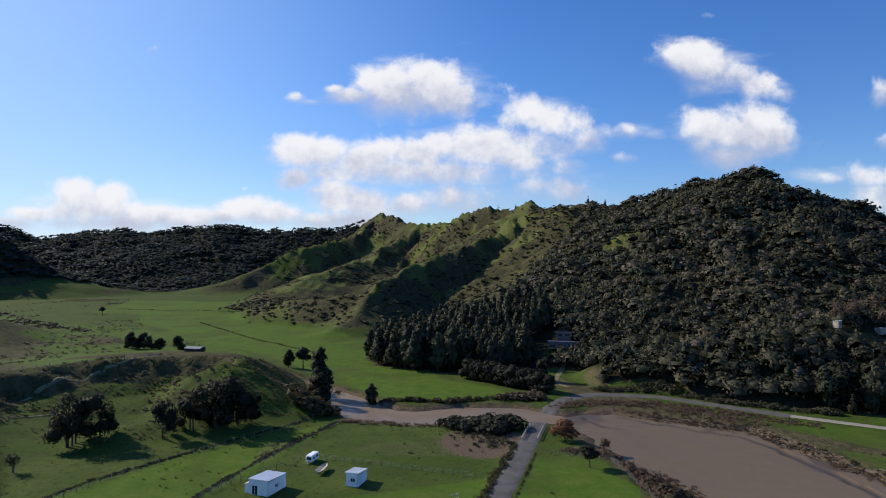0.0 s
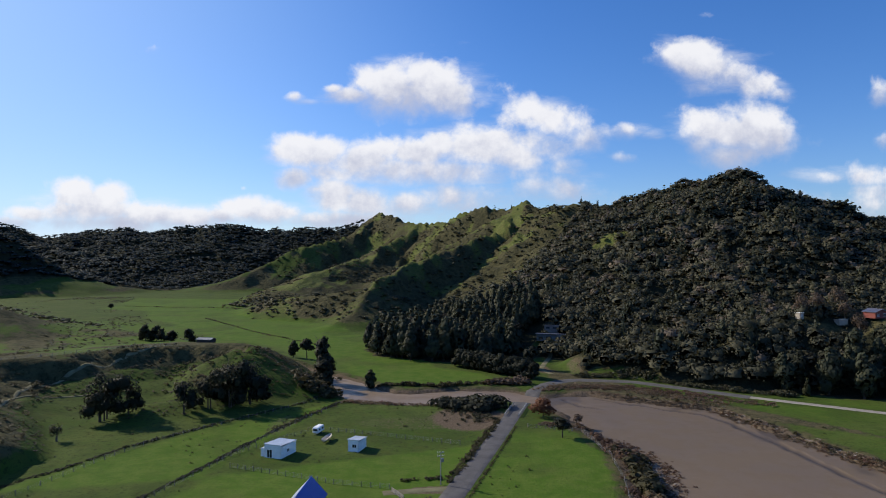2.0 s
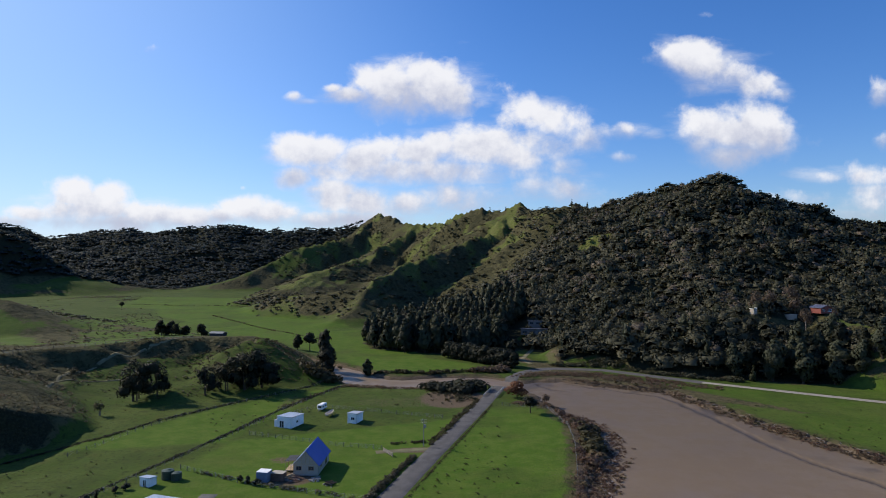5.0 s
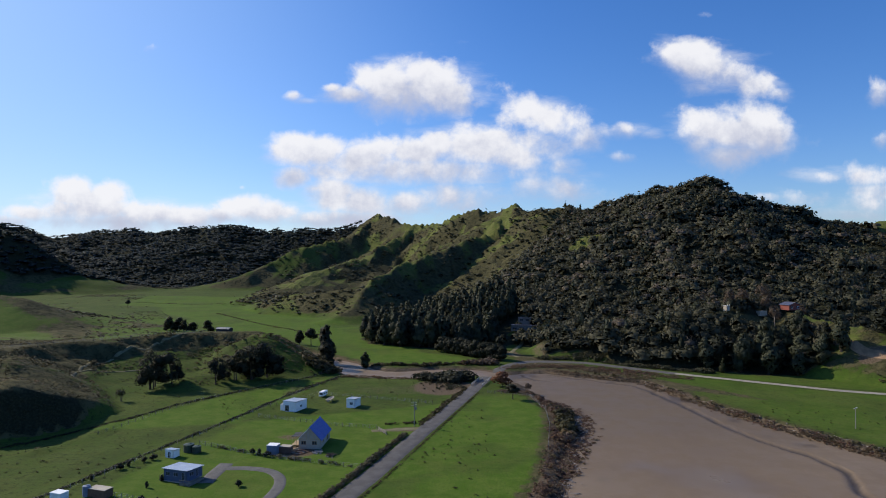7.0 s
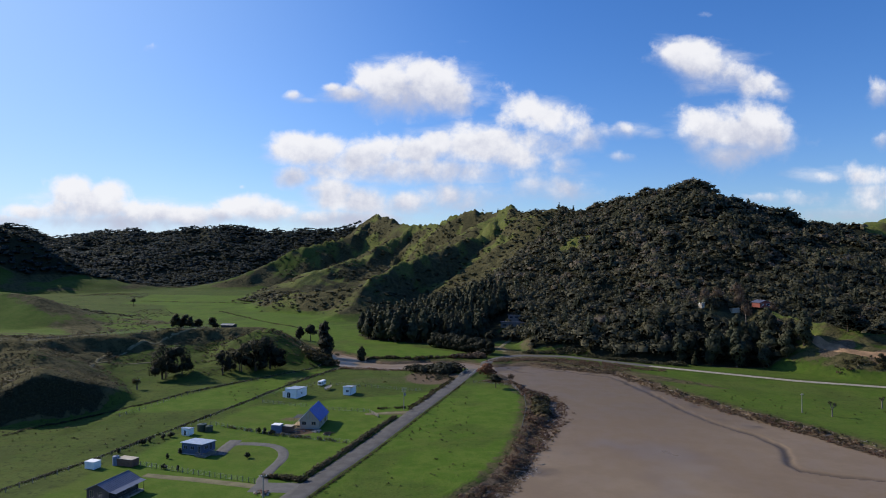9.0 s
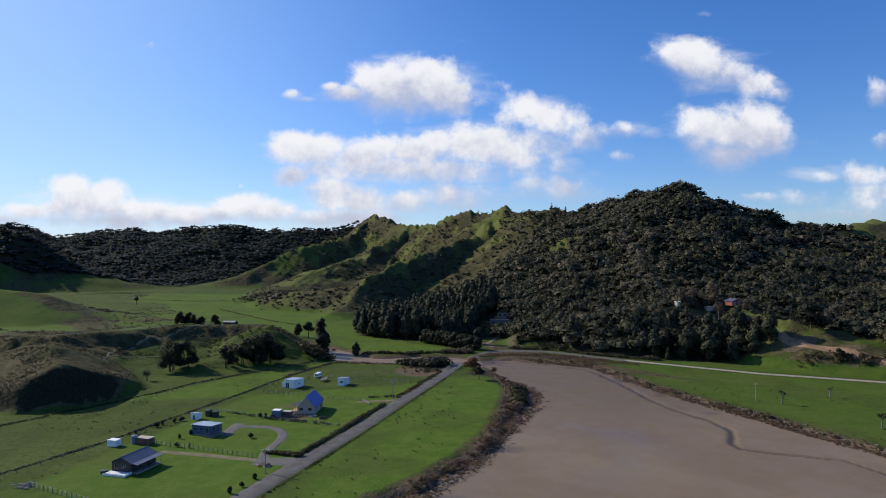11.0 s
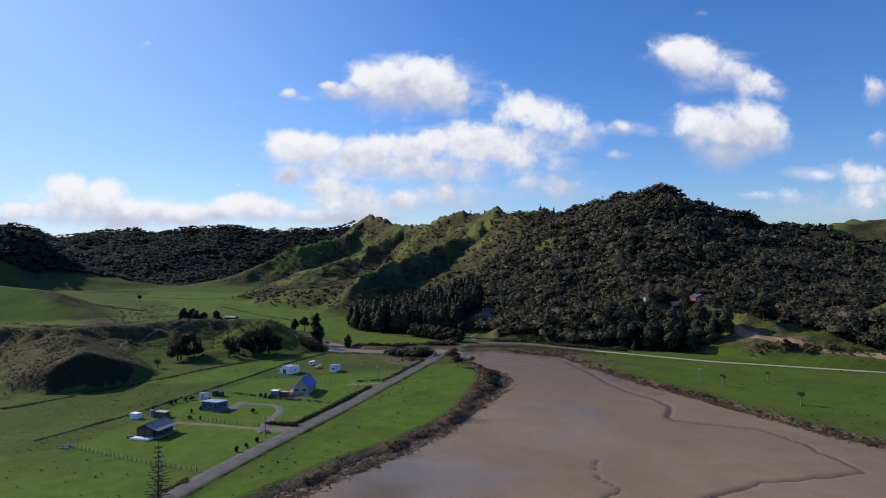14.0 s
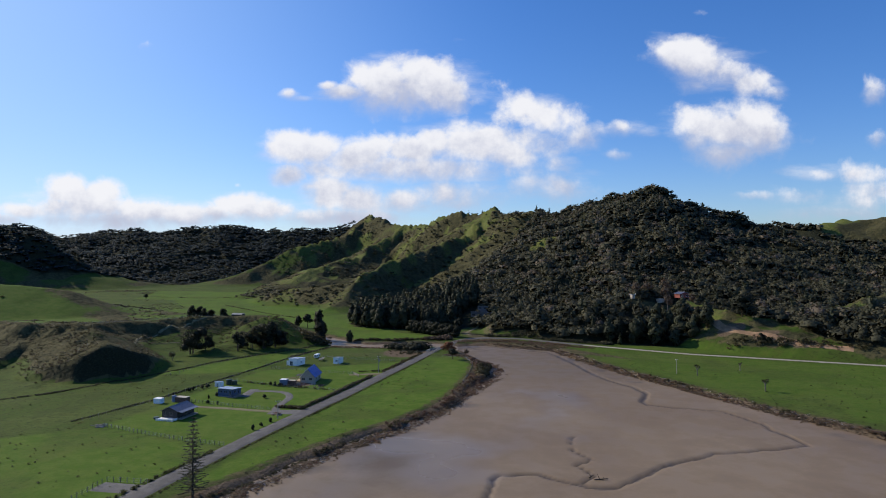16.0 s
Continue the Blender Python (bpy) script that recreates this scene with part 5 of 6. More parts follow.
def tree(name, kind, high, wide, leaf_mat, label, n=700, leaf=0.045, seed=1, bark=BARK, clear=0.15, stems=1, sparse=False, group=""):
    """A tree at the origin: trunk, limbs, crown."""
    rng = np.random.default_rng(seed)
    top = thing(name, Matrix(), label, "tree", group)
    bm = bmesh.new()
    heads = []
    for s in range(stems):
        a = Vector((rng.uniform(-1, 1), rng.uniform(-1, 1), 0)) * (0.16 * wide if stems > 1 else 0.0)
        lean = Vector((rng.normal(0, 0.03), rng.normal(0, 0.03), 1)) * high * 0.5
        r = high * 0.02 / math.sqrt(stems) + 0.05
        mid = a + lean
        limb(bm, a - Vector((0, 0, 0.3)), mid, r * 1.25, r * 0.75)
        end = mid + Vector((rng.normal(0, 0.05) * high, rng.normal(0, 0.05) * high, high * (0.38 if kind != "round" else 0.25)))
        limb(bm, mid, end, r * 0.75, r * 0.2)
        heads.append((a, mid, end, r))
    part("trunk", bm, bark, top)
    for a, mid, end, r in heads:
        for k in range((3 if group else 6) if stems == 1 else 2):
            q = rng.uniform(0.25, 0.9)
            p = mid.lerp(end, q) if q > 0.4 else a.lerp(mid, 0.75 + q / 2)
            th = rng.uniform(0, 2 * math.pi)
            d = Vector((math.cos(th), math.sin(th), rng.uniform(0.15, 0.8))) * wide * rng.uniform(0.22, 0.40)
            bm = bmesh.new()
            limb(bm, p, p + d, r * 0.4, r * 0.1, 5)
            part("limb", bm, bark, top)
    v, f, nv = crown(rng, kind, n, leaf, core=0 if sparse else 9)
    v = v * np.array([wide, wide, high * (1 - clear)]) + np.array([0, 0, high * clear])
    ob = new("crown", np_mesh("crown", v, f, leaf_mat, np.full(len(v), rng.uniform(0.2, 0.8)), normals=nv))
    ob.parent = top
    return top


def stand(ob, x, y, turn=0.0, s=1.0, wide=1.0):
    ob.matrix_world = Matrix.LocRotScale((x, y, ground_z(x, y) - 0.05), Euler((0, 0, turn)), (s * wide, s * wide, s))
    return ob


def plant_copies(protos, spots, seed, lo=0.8, hi=1.15, wide=(0.85, 1.2)):
    """The first spots take the prototypes themselves, the others copies."""
    rng = np.random.default_rng(seed)
    for k, (px, py) in enumerate(spots):
        m = Matrix.LocRotScale((px, py, ground_z(px, py) - 0.05), Euler((0, 0, rng.uniform(0, 6.28))), None)
        s, w = rng.uniform(lo, hi), rng.uniform(*wide)
        m = m @ Matrix.Diagonal((s * w, s * w, s, 1))
        if k < len(protos):
            protos[k].matrix_world = m
        else:
            copy_thing(protos[k % len(protos)], m)


# the pine block at the mouth of the side valley
pines = [tree("pine", "spire", 19, 15, PINE_LEAF, "tall dark plantation pine in a dense block", 440, 0.058, 80 + k, clear=0.1, group="pines of the block") for k in range(4)]
rng = np.random.default_rng(81)
spots = [(-36 + rng.normal(0, 1), 318), (-30, 305), (-22, 296), (-12, 288)]
px, py, rng = jitter_grid(-34, 66, 280, 420, 6.6, 82)
for a, b in zip(px, py):
    if inside(np.array([a]), np.array([b]), [(-36, 312), (-12, 286), (20, 280), (40, 292), (48, 330), (62, 372), (50, 415), (0, 410), (-30, 360)])[0]:
        spots.append((a, b))
plant_copies(pines, spots, 83)
# the shelter belt in front of it
belt = [tree("shelter_tree", "bushy", 8.0, 7.0, DARK_LEAF, "dense dark shelter-belt conifer in a clipped row", 620, 0.06, 90 + k, clear=0.02, group="shelter belt") for k in range(3)]
plant_copies(belt, [(11 + 1.45 * k + 0.2 * (k % 3), 268 - 1.5 * k + (k % 2) * 1.6) for k in range(21)], 91, 0.85, 1.1)
stand(tree("tree", "bushy", 11, 9, DARK_LEAF, "round dark evergreen behind the shelter belt", 800, 0.06, 95, clear=0.05), 43, 262)
# big old conifers below the terrace
old = [tree("macrocarpa", "spread", 15.5, 13.5, DARK_LEAF, "big dark old conifer with several bare stems", 2300, 0.029, 100 + k, clear=0.06, stems=4, group="old conifers below the terrace") for k in range(3)]
plant_copies(old, [(-66, 184), (-96, 168), (-61, 189)], 101, 0.97, 1.05, (0.95, 1.05))
small = [tree("macrocarpa", "spread", 10.5, 8.5, DARK_LEAF, "dark conifer at the edge of the group", 1300, 0.036, 104 + k, clear=0.06, stems=2, group="old conifers below the terrace") for k in range(2)]
plant_copies(small, [(-75.5, 175), (-91, 172.5), (-71, 181), (-57, 191)], 105, 0.85, 1.05)
stand(tree("tree", "round", 5.2, 4.6, OLIVE_LEAF, "small pale twiggy tree on rough pasture", 420, 0.05, 108, PALE_BARK, 0.25, 2, True), -99, 147.5)
# riverside and paddock trees
stand(tree("poplar", "flame", 18.5, 15, DARK_LEAF, "tall dark upright tree on the river bend", 1300, 0.04, 110, clear=0.04), -44, 233)
stand(tree("tree", "bushy", 11, 10, DARK_LEAF, "dark bushy tree beside the tall one", 800, 0.05, 111, clear=0.02), -42, 222)
stand(tree("tree", "flame", 8.5, 9, DARK_LEAF, "dark upright paddock tree", 650, 0.06, 112, clear=0.12), -69.5, 290)
stand(tree("tree", "round", 10.5, 8.5, DARK_LEAF, "dark paddock tree with a clear stem", 650, 0.06, 113, clear=0.22), -62.5, 288)
stand(tree("tree", "flame", 8.5, 8, OLIVE_LEAF, "olive-green riverside tree on grass", 650, 0.055, 114, clear=0.03), -24.5, 225)
stand(tree("tree", "round", 5.8, 5.6, DARK_LEAF, "small dark tree beside the road", 620, 0.05, 115, clear=0.32), 36, 152.5)
stand(tree("tree", "round", 6.4, 9.0, RED_LEAF, "bushy russet tree beside the bridge", 700, 0.055, 116, clear=0.08, sparse=True), 34.5, 176)
stand(tree("tree", "round", 3.4, 4.0, TWIG_LEAF, "bare greyish bush on the bank", 360, 0.06, 117, clear=0.1, sparse=True), 43, 167)
stand(tree("tree", "round", 4.2, 3.6, DARK_LEAF, "small tree at the edge of the far paddock", 360, 0.07, 118, clear=0.25), -12, 283)
for k, (a, b, h, w) in enumerate(((-153, 314, 9.5, 8.5), (-148.5, 317, 8.5, 8), (-144.5, 313, 7.5, 8), (-140.5, 317, 6, 8), (-131, 316, 7.8, 8.5), (-157, 319, 5.5, 6))):
    stand(tree("tree", "bushy", h, w, DARK_LEAF, "dark evergreen in the clump on the terrace", 620, 0.055, 120 + k, clear=0.04, group="terrace trees"), a, b)
stand(tree("tree", "round", 9, 6, DARK_LEAF, "lone dark tree far up the valley", 300, 0.08, 127, clear=0.3), -300, 560)
# the edge of the bush above the gravel road
edge = [tree("tree", "flame", 14.5, 13 if k % 2 else 11, DARK_LEAF if k == 1 else PINE_LEAF, "dark upright tree at the foot of the bush", 900, 0.044, 130 + k, clear=0.02, group="trees at the foot of the bush") for k in range(4)]
rng = np.random.default_rng(131)
foot = [(129, 213), (136, 215), (143, 209), (147, 214), (152, 203), (158, 207), (163, 200), (168, 206), (173, 199), (178, 205), (181, 199), (154, 214), (166, 216), (174, 213), (176, 222), (160, 220)]
plant_copies(edge, foot, 132, 0.75, 1.1)
stand(tree("tree", "spire", 6.5, 5.5, OLIVE_LEAF, "small olive tree before the bush edge", 500, 0.055, 136, clear=0.03), 134, 206.5)
greys = [tree("tree", "round", 10, 7.5, TWIG_LEAF, "bare grey winter tree among the bush", 420, 0.05, 140 + k, PALE_BARK, 0.2, 2, True, "bare trees by the houses") for k in range(2)]
plant_copies(greys, [(157, 251), (164, 252), (168, 257), (176, 250), (180, 262), (193, 250), (172, 236), (160, 258)], 141)
stand(tree("tree", "bushy", 13, 19, DARK_LEAF, "large dark spreading tree above the clay cutting", 1700, 0.034, 144, clear=0.02), 201, 199)
stand(tree("tree", "round", 6, 5, DARK_LEAF, "dark round bush at the foot of the cutting", 500, 0.06, 145, clear=0.02), 198, 173)
stand(tree("tree", "spire", 9, 5, DARK_LEAF, "lone tree on the crest of the spur", 250, 0.08, 146, clear=0.2), 104, 900)

# ---------------------------------------------------------------- building kit
def box(bm, x0, x1, y0, y1, z0, z1, bevel=0.0):
    m = Matrix.Translation(((x0 + x1) / 2, (y0 + y1) / 2, (z0 + z1) / 2)) @ Matrix.Diagonal((x1 - x0, y1 - y0, z1 - z0, 1))
    made = bmesh.ops.create_cube(bm, size=1, matrix=m)["verts"]
    if bevel:
        edges = list({e for v in made for e in v.link_edges})
        bmesh.ops.bevel(bm, geom=edges, offset=bevel, segments=1, affect="EDGES")


def slab(bm, corners, thick):
    """A plate from four corners, thickened downwards."""
    top = [bm.verts.new(c) for c in corners]
    low = [bm.verts.new(Vector(c) - Vector((0, 0, thick))) for c in corners]
    bm.faces.new(top), bm.faces.new(low[::-1])
    for k in range(len(top)):
        bm.faces.new((top[k], low[k], low[(k + 1) % len(top)], top[(k + 1) % len(top)]))


def wall_with_openings(bm, length, high, openings, thick=0.14):
    """A wall along x from 0, its outer face at y = 0, with holes (x0, x1, z0, z1) that go through."""
    xs = sorted({0, length, *(v for o in openings for v in o[:2])})
    zs = sorted({0, high, *(v for o in openings for v in o[2:])})
    seen = {}

    def at(x, y, z):
        k = (x, y, z)
        if k not in seen:
            seen[k] = bm.verts.new(k)
        return seen[k]

    def solid(i, j):
        if not (0 <= i < len(xs) - 1 and 0 <= j < len(zs) - 1):
            return False
        mx, mz = (xs[i] + xs[i + 1]) / 2, (zs[j] + zs[j + 1]) / 2
        return not any(o[0] <= mx <= o[1] and o[2] <= mz <= o[3] for o in openings)

    for i in range(len(xs) - 1):
        for j in range(len(zs) - 1):
            if not solid(i, j):
                continue
            a, b, c, d = xs[i], xs[i + 1], zs[j], zs[j + 1]
            bm.faces.new((at(a, 0, c), at(b, 0, c), at(b, 0, d), at(a, 0, d)))
            bm.faces.new((at(a, thick, c), at(a, thick, d), at(b, thick, d), at(b, thick, c)))
            for free, p, q in ((not solid(i - 1, j), (a, c), (a, d)), (not solid(i + 1, j), (b, c), (b, d)),
                               (not solid(i, j - 1), (a, c), (b, c)), (not solid(i, j + 1), (a, d), (b, d))):
                if free:
                    bm.faces.new((at(p[0], 0, p[1]), at(q[0], 0, q[1]), at(q[0], thick, q[1]), at(p[0], thick, p[1])))


def window(parent, m, x0, x1, z0, z1, frame_mat, door=False):
    """Frame and pane in a hole of a wall whose face has the pose m."""
    bm = bmesh.new()
    t = 0.07
    for a, b, c, d in ((x0, x1, z0, z0 + t), (x0, x1, z1 - t, z1), (x0, x0 + t, z0 + t, z1 - t), (x1 - t, x1, z0 + t, z1 - t),
                       ((x0 + x1) / 2 - 0.025, (x0 + x1) / 2 + 0.025, z0 + t, z1 - t)):
        box(bm, a, b, -0.03, 0.08, c, d)
    bmesh.ops.transform(bm, matrix=m, verts=bm.verts)
    f = part("door" if door else "window", bm, frame_mat, parent)
    bm = bmesh.new()
    box(bm, x0 + t, x1 - t, 0.03, 0.05, z0 + t, z1 - t)
    bmesh.ops.transform(bm, matrix=m, verts=bm.verts)
    part("pane", bm, GLASS, f)


def ribs(roof, mat, a, b, c, d, gap=0.6):
    """Raised seams of sheet roofing from the edge a-b to the edge d-c."""
    a, b, c, d = (Vector(v) for v in (a, b, c, d))
    n = max(2, int((b - a).length / gap))
    up = (b - a).cross(d - a).normalized()
    up = up if up.z > 0 else -up
    side = (b - a).normalized() * 0.03
    for k in range(n + 1):
        bm = bmesh.new()
        p, q = a.lerp(b, k / n), d.lerp(c, k / n)
        v = [bm.verts.new(r) for r in (p - side, p + side, q + side, q - side)]
        w = [bm.verts.new(r + up * 0.045) for r in (p - side * 0.5, p + side * 0.5, q + side * 0.5, q - side * 0.5)]
        bm.faces.new(w)
        for i in range(4):
            bm.faces.new((v[i], v[(i + 1) % 4], w[(i + 1) % 4], w[i]))
        part("seam", bm, mat, roof)


def house(name, m, wide, deep, eave, ridge, wall_mat, roof_mat, label, category, front=(), right=(), left=(), back=(), over=0.3, mono=0.0, frame_mat=None, floor=0.0, left_mat=None):
    """A house or shed whose front (towards -y) is wide and whose ridge runs along y. mono: the front is this much higher than the back, under one plane."""
    frame_mat = frame_mat or WHITE
    top = thing(name, m, label, category)
    w, d = wide / 2, deep / 2
    sides = ((wide, pose(-w, -d, floor), front), (deep, pose(w, -d, floor, 0, 0, 90), right),
             (wide, pose(w, d, floor, 0, 0, 180), back), (deep, pose(-w, d, floor, 0, 0, -90), left))
    for k, (length, face, holes) in enumerate(sides):
        bm = bmesh.new()
        length_in = length if k % 2 == 0 else length
        wall_with_openings(bm, length_in, eave - floor - (0.002 * k), [h[:4] for h in holes], 0.12)
        bmesh.ops.transform(bm, matrix=face, verts=bm.verts)
        wall = part("wall", bm, wall_mat, top)
        for h in holes:
            window(top, face, *h[:4], frame_mat, len(h) > 4)
    bm = bmesh.new()
    box(bm, -w + 0.1, w - 0.1, -d + 0.1, d - 0.1, 0.0, floor + 0.12)
    part("floor", bm, CONCRETE, top)
    if mono:
        bm = bmesh.new()
        lo, hi = eave + 0.06, eave + 0.06 + mono
        slab(bm, [(-w - over, -d - over, hi), (w + over, -d - over, hi), (w + over, d + over, lo), (-w - over, d + over, lo)], 0.1)
        roof = part("roof", bm, roof_mat, top)
        ribs(roof, roof_mat, (-w - over, -d - over, hi), (w + over, -d - over, hi), (w + over, d + over, lo), (-w - over, d + over, lo))
        bm = bmesh.new()
        box(bm, -w + 0.01, w - 0.01, -d + 0.005, -d + 0.11, eave - 0.01, eave + mono - 0.06)
        part("fascia", bm, wall_mat, top)
    else:
        slope = (ridge - eave) / w
        for s in (-1, 1):
            bm = bmesh.new()
            e, z = s * (w + over), eave - over * slope + 0.1
            c = [(0, -d - over, ridge + 0.1), (0, d + over, ridge + 0.1), (e, d + over, z), (e, -d - over, z)]
            slab(bm, c if s < 0 else c, 0.1)
            skin = left_mat if s < 0 and left_mat else roof_mat
            roof = part("roof", bm, skin, top)
            ribs(roof, skin, c[0], c[1], c[2], c[3])
        for y0 in (-d + 0.006, d - 0.126):
            bm = bmesh.new()
            v = [bm.verts.new(p) for p in ((-w + 0.01, y0, eave - 0.02), (w - 0.01, y0, eave - 0.02), (0, y0, ridge - 0.02))]
            u = [bm.verts.new(q.co + Vector((0, 0.12, 0))) for q in v]
            bm.faces.new(v), bm.faces.new(u[::-1])
            for k in range(3):
                bm.faces.new((v[k], u[k], u[(k + 1) % 3], v[(k + 1) % 3]))
            part("gable", bm, wall_mat, top)
        bm = bmesh.new()
        limb(bm, (0, -d - over, ridge + 0.13), (0, d + over, ridge + 0.13), 0.09, 0.09, 6)
        part("ridge_cap", bm, roof_mat, top)
    return top


def drum(bm, r, z0, z1, sides=16, cone=0.0, x=0.0, y=0.0):
    rings = [[bm.verts.new((x + r * math.cos(2 * math.pi * k / sides), y + r * math.sin(2 * math.pi * k / sides), z)) for k in range(sides)] for z in (z0, z1)]
    for k in range(sides):
        bm.faces.new((rings[0][k], rings[0][(k + 1) % sides], rings[1][(k + 1) % sides], rings[1][k]))
    bm.faces.new(rings[0][::-1])
    if cone:
        tip = bm.verts.new((x, y, z1 + cone))
        for k in range(sides):
            bm.faces.new((rings[1][k], rings[1][(k + 1) % sides], tip))
    else:
        bm.faces.new(rings[1])


def water_tank(x, y, r, h, mat, label):
    top = thing("water_tank", pose(x, y, ground_z(x, y)), label, "tank")
    bm = bmesh.new()
    drum(bm, r, -0.05, h, 18, 0.18 * r)
    for k in range(1, 5):
        drum(bm, r + 0.025, h * k / 5 - 0.04, h * k / 5 + 0.04, 18)
    part("body", bm, mat, top)
    bm = bmesh.new()
    drum(bm, 0.25, h + 0.1 * r, h + 0.1 * r + 0.12, 10, 0.03, r * 0.3)
    part("lid", bm, mat, top)
    return top


def spot(x, y, turn=0.0):
    return pose(x, y, ground_z(x, y), 0, 0, turn)


def container(x, y, turn, size, mat, roof_mat, label):
    w, d, h = size
    top = thing("storage_container", spot(x, y, turn), label, "container")
    bm = bmesh.new()
    box(bm, -w / 2, w / 2, -d / 2, d / 2, 0.05, h, 0.03)
    for k in range(int(w / 0.35)):
        box(bm, -w / 2 + 0.12 + k * 0.35, -w / 2 + 0.27 + k * 0.35, -d / 2 - 0.03, -d / 2 + 0.02, 0.2, h - 0.15)
    for k in range(int(d / 0.35)):
        for s in (-1, 1):
            box(bm, s * w / 2 - 0.03, s * w / 2 + 0.03, -d / 2 + 0.12 + k * 0.35, -d / 2 + 0.27 + k * 0.35, 0.2, h - 0.15)
    part("body", bm, mat, top)
    bm = bmesh.new()
    box(bm, -w / 2 - 0.04, w / 2 + 0.04, -d / 2 - 0.04, d / 2 + 0.04, h, h + 0.07, 0.02)
    part("roof", bm, roof_mat, top)
    return top


# ---------------------------------------------------------------- the houses and sheds
TURN = -18.0
shed = house("shed", spot(-36.8, 137.4, -20), 4.7, 6.6, 2.9, 0, WHITE, PALE_ROOF, "white steel shed with a low flat roof on the lawn", "shed",
             front=((0.7, 2.2, 0.0, 2.0, 1),), right=((2.6, 3.6, 1.0, 1.8),), over=0.12, mono=0.35)
bm = bmesh.new()
box(bm, -3.7, -2.36, -2.9, -0.6, 0, 1.9, 0.03)
part("lean_to", bm, WHITE, shed)
bm = bmesh.new()
slab(bm, [(-3.85, -3.05, 1.95), (-2.36, -3.05, 2.25), (-2.36, -0.45, 2.25), (-3.85, -0.45, 1.95)], 0.06)
part("lean_to_roof", bm, PALE_ROOF, shed)
house("shed", spot(-18.4, 142.2, -16), 2.9, 5.0, 2.5, 0, WHITE, PALE_ROOF, "small white shed with a dark window on the lawn", "shed",
      front=((1.1, 2.3, 1.0, 1.9),), over=0.18, mono=0.5)

# caravan
caravan = thing("caravan", spot(-31.2, 156.8, -14) @ Matrix.Scale(0.85, 4), "white touring caravan parked on the grass", "caravan")
bm = bmesh.new()
box(bm, -1.05, 1.05, -2.3, 2.3, 0.5, 2.45, 0.22)
part("body", bm, WHITE, caravan)
for y0, y1 in ((-1.9, -0.8), (0.4, 1.6)):
    bm = bmesh.new()
    box(bm, 1.03, 1.07, y0, y1, 1.3, 1.95)
    part("window", bm, GLASS, caravan)
bm = bmesh.new()
box(bm, -0.75, 0.75, -2.33, -2.28, 1.25, 1.95)
part("window", bm, GLASS, caravan)
for s in (-1, 1):
    bm = bmesh.new()
    limb(bm, (s * 0.85, 0, 0.32), (s * 1.06, 0, 0.32), 0.34, 0.34, 14)
    part("wheel", bm, GREEN_PLASTIC, caravan)
bm = bmesh.new()
limb(bm, (-0.5, -2.25, 0.5), (0, -3.4, 0.5), 0.05, 0.05)
limb(bm, (0.5, -2.25, 0.5), (0, -3.4, 0.5), 0.05, 0.05)
limb(bm, (0, -3.4, 0.0), (0, -3.4, 0.55), 0.05, 0.05)
part("drawbar", bm, WIRE, caravan)

# boat on its trailer
boat = thing("boat", spot(-27.3, 149.2, -11), "pale open boat on a trailer on the grass", "boat")
bm = bmesh.new()
rings = []
for y, half, low, high in ((-2.6, 0.85, 0.55, 1.15), (-1.0, 0.95, 0.5, 1.15), (0.8, 0.85, 0.52, 1.22), (2.0, 0.5, 0.65, 1.32), (2.8, 0.06, 0.95, 1.4)):
    rings.append([bm.verts.new(p) for p in ((-half, y, high), (-half * 0.7, y, low + 0.15), (0, y, low), (half * 0.7, y, low + 0.15), (half, y, high),
                                            (half * 0.85, y, high - 0.05), (0, y, low + 0.3), (-half * 0.85, y, high - 0.05))])
for a, b in zip(rings, rings[1:]):
    for k in range(8):
        bm.faces.new((a[k], a[(k + 1) % 8], b[(k + 1) % 8], b[k]))
bm.faces.new(rings[0]), bm.faces.new(rings[-1][::-1])
part("hull", bm, CREAM, boat)
bm = bmesh.new()
for y in (-1.6, 0.2):
    box(bm, -0.8, 0.8, y - 0.15, y + 0.15, 0.95, 1.0)
part("bench", bm, TIMBER, boat)
bm = bmesh.new()
limb(bm, (0, -2.4, 0.42), (0, 3.6, 0.42), 0.06, 0.06)
limb(bm, (-0.9, -0.6, 0.36), (0.9, -0.6, 0.36), 0.05, 0.05)
part("trailer", bm, WIRE, boat)
for s in (-1, 1):
    bm = bmesh.new()
    limb(bm, (s * 0.92, -0.6, 0.3), (s * 1.08, -0.6, 0.3), 0.31, 0.31, 12)
    part("wheel", bm, GREEN_PLASTIC, boat)

# steep-roofed house that is still being built
barn = house("house", spot(-22.7, 99.0, -3), 5.7, 10.6, 2.6, 5.6, CREAM, BLUE_ROOF, "steep blue-roofed house still under construction", "house",
             front=((0.6, 1.9, 0.9, 1.9), (3.4, 4.7, 0.9, 1.9)), right=((2.0, 3.2, 0.9, 1.9), (6.5, 8.5, 0.2, 2.1, 1)), over=0.35, frame_mat=TIMBER, floor=0.25, left_mat=WHITE)
bm = bmesh.new()
for a, b in (((-0.9, -5.32, 2.7), (-0.9, -5.32, 4.4)), ((0.9, -5.32, 2.7), (0.9, -5.32, 4.4)), ((0, -5.32, 2.7), (0, -5.32, 5.3)), ((-2.5, -5.32, 2.62), (2.5, -5.32, 2.62))):
    limb(bm, a, b, 0.07, 0.07, 4)
part("framing", bm, TIMBER, barn)
bm = bmesh.new()
box(bm, -5.4, -2.9, -3.0, 1.5, 0.25, 0.42)
for px_ in (-5.3, -4.1, -3.0):
    for py_ in (-2.9, -0.7, 1.4):
        limb(bm, (px_, py_, -0.1), (px_, py_, 2.4), 0.06, 0.06, 4)
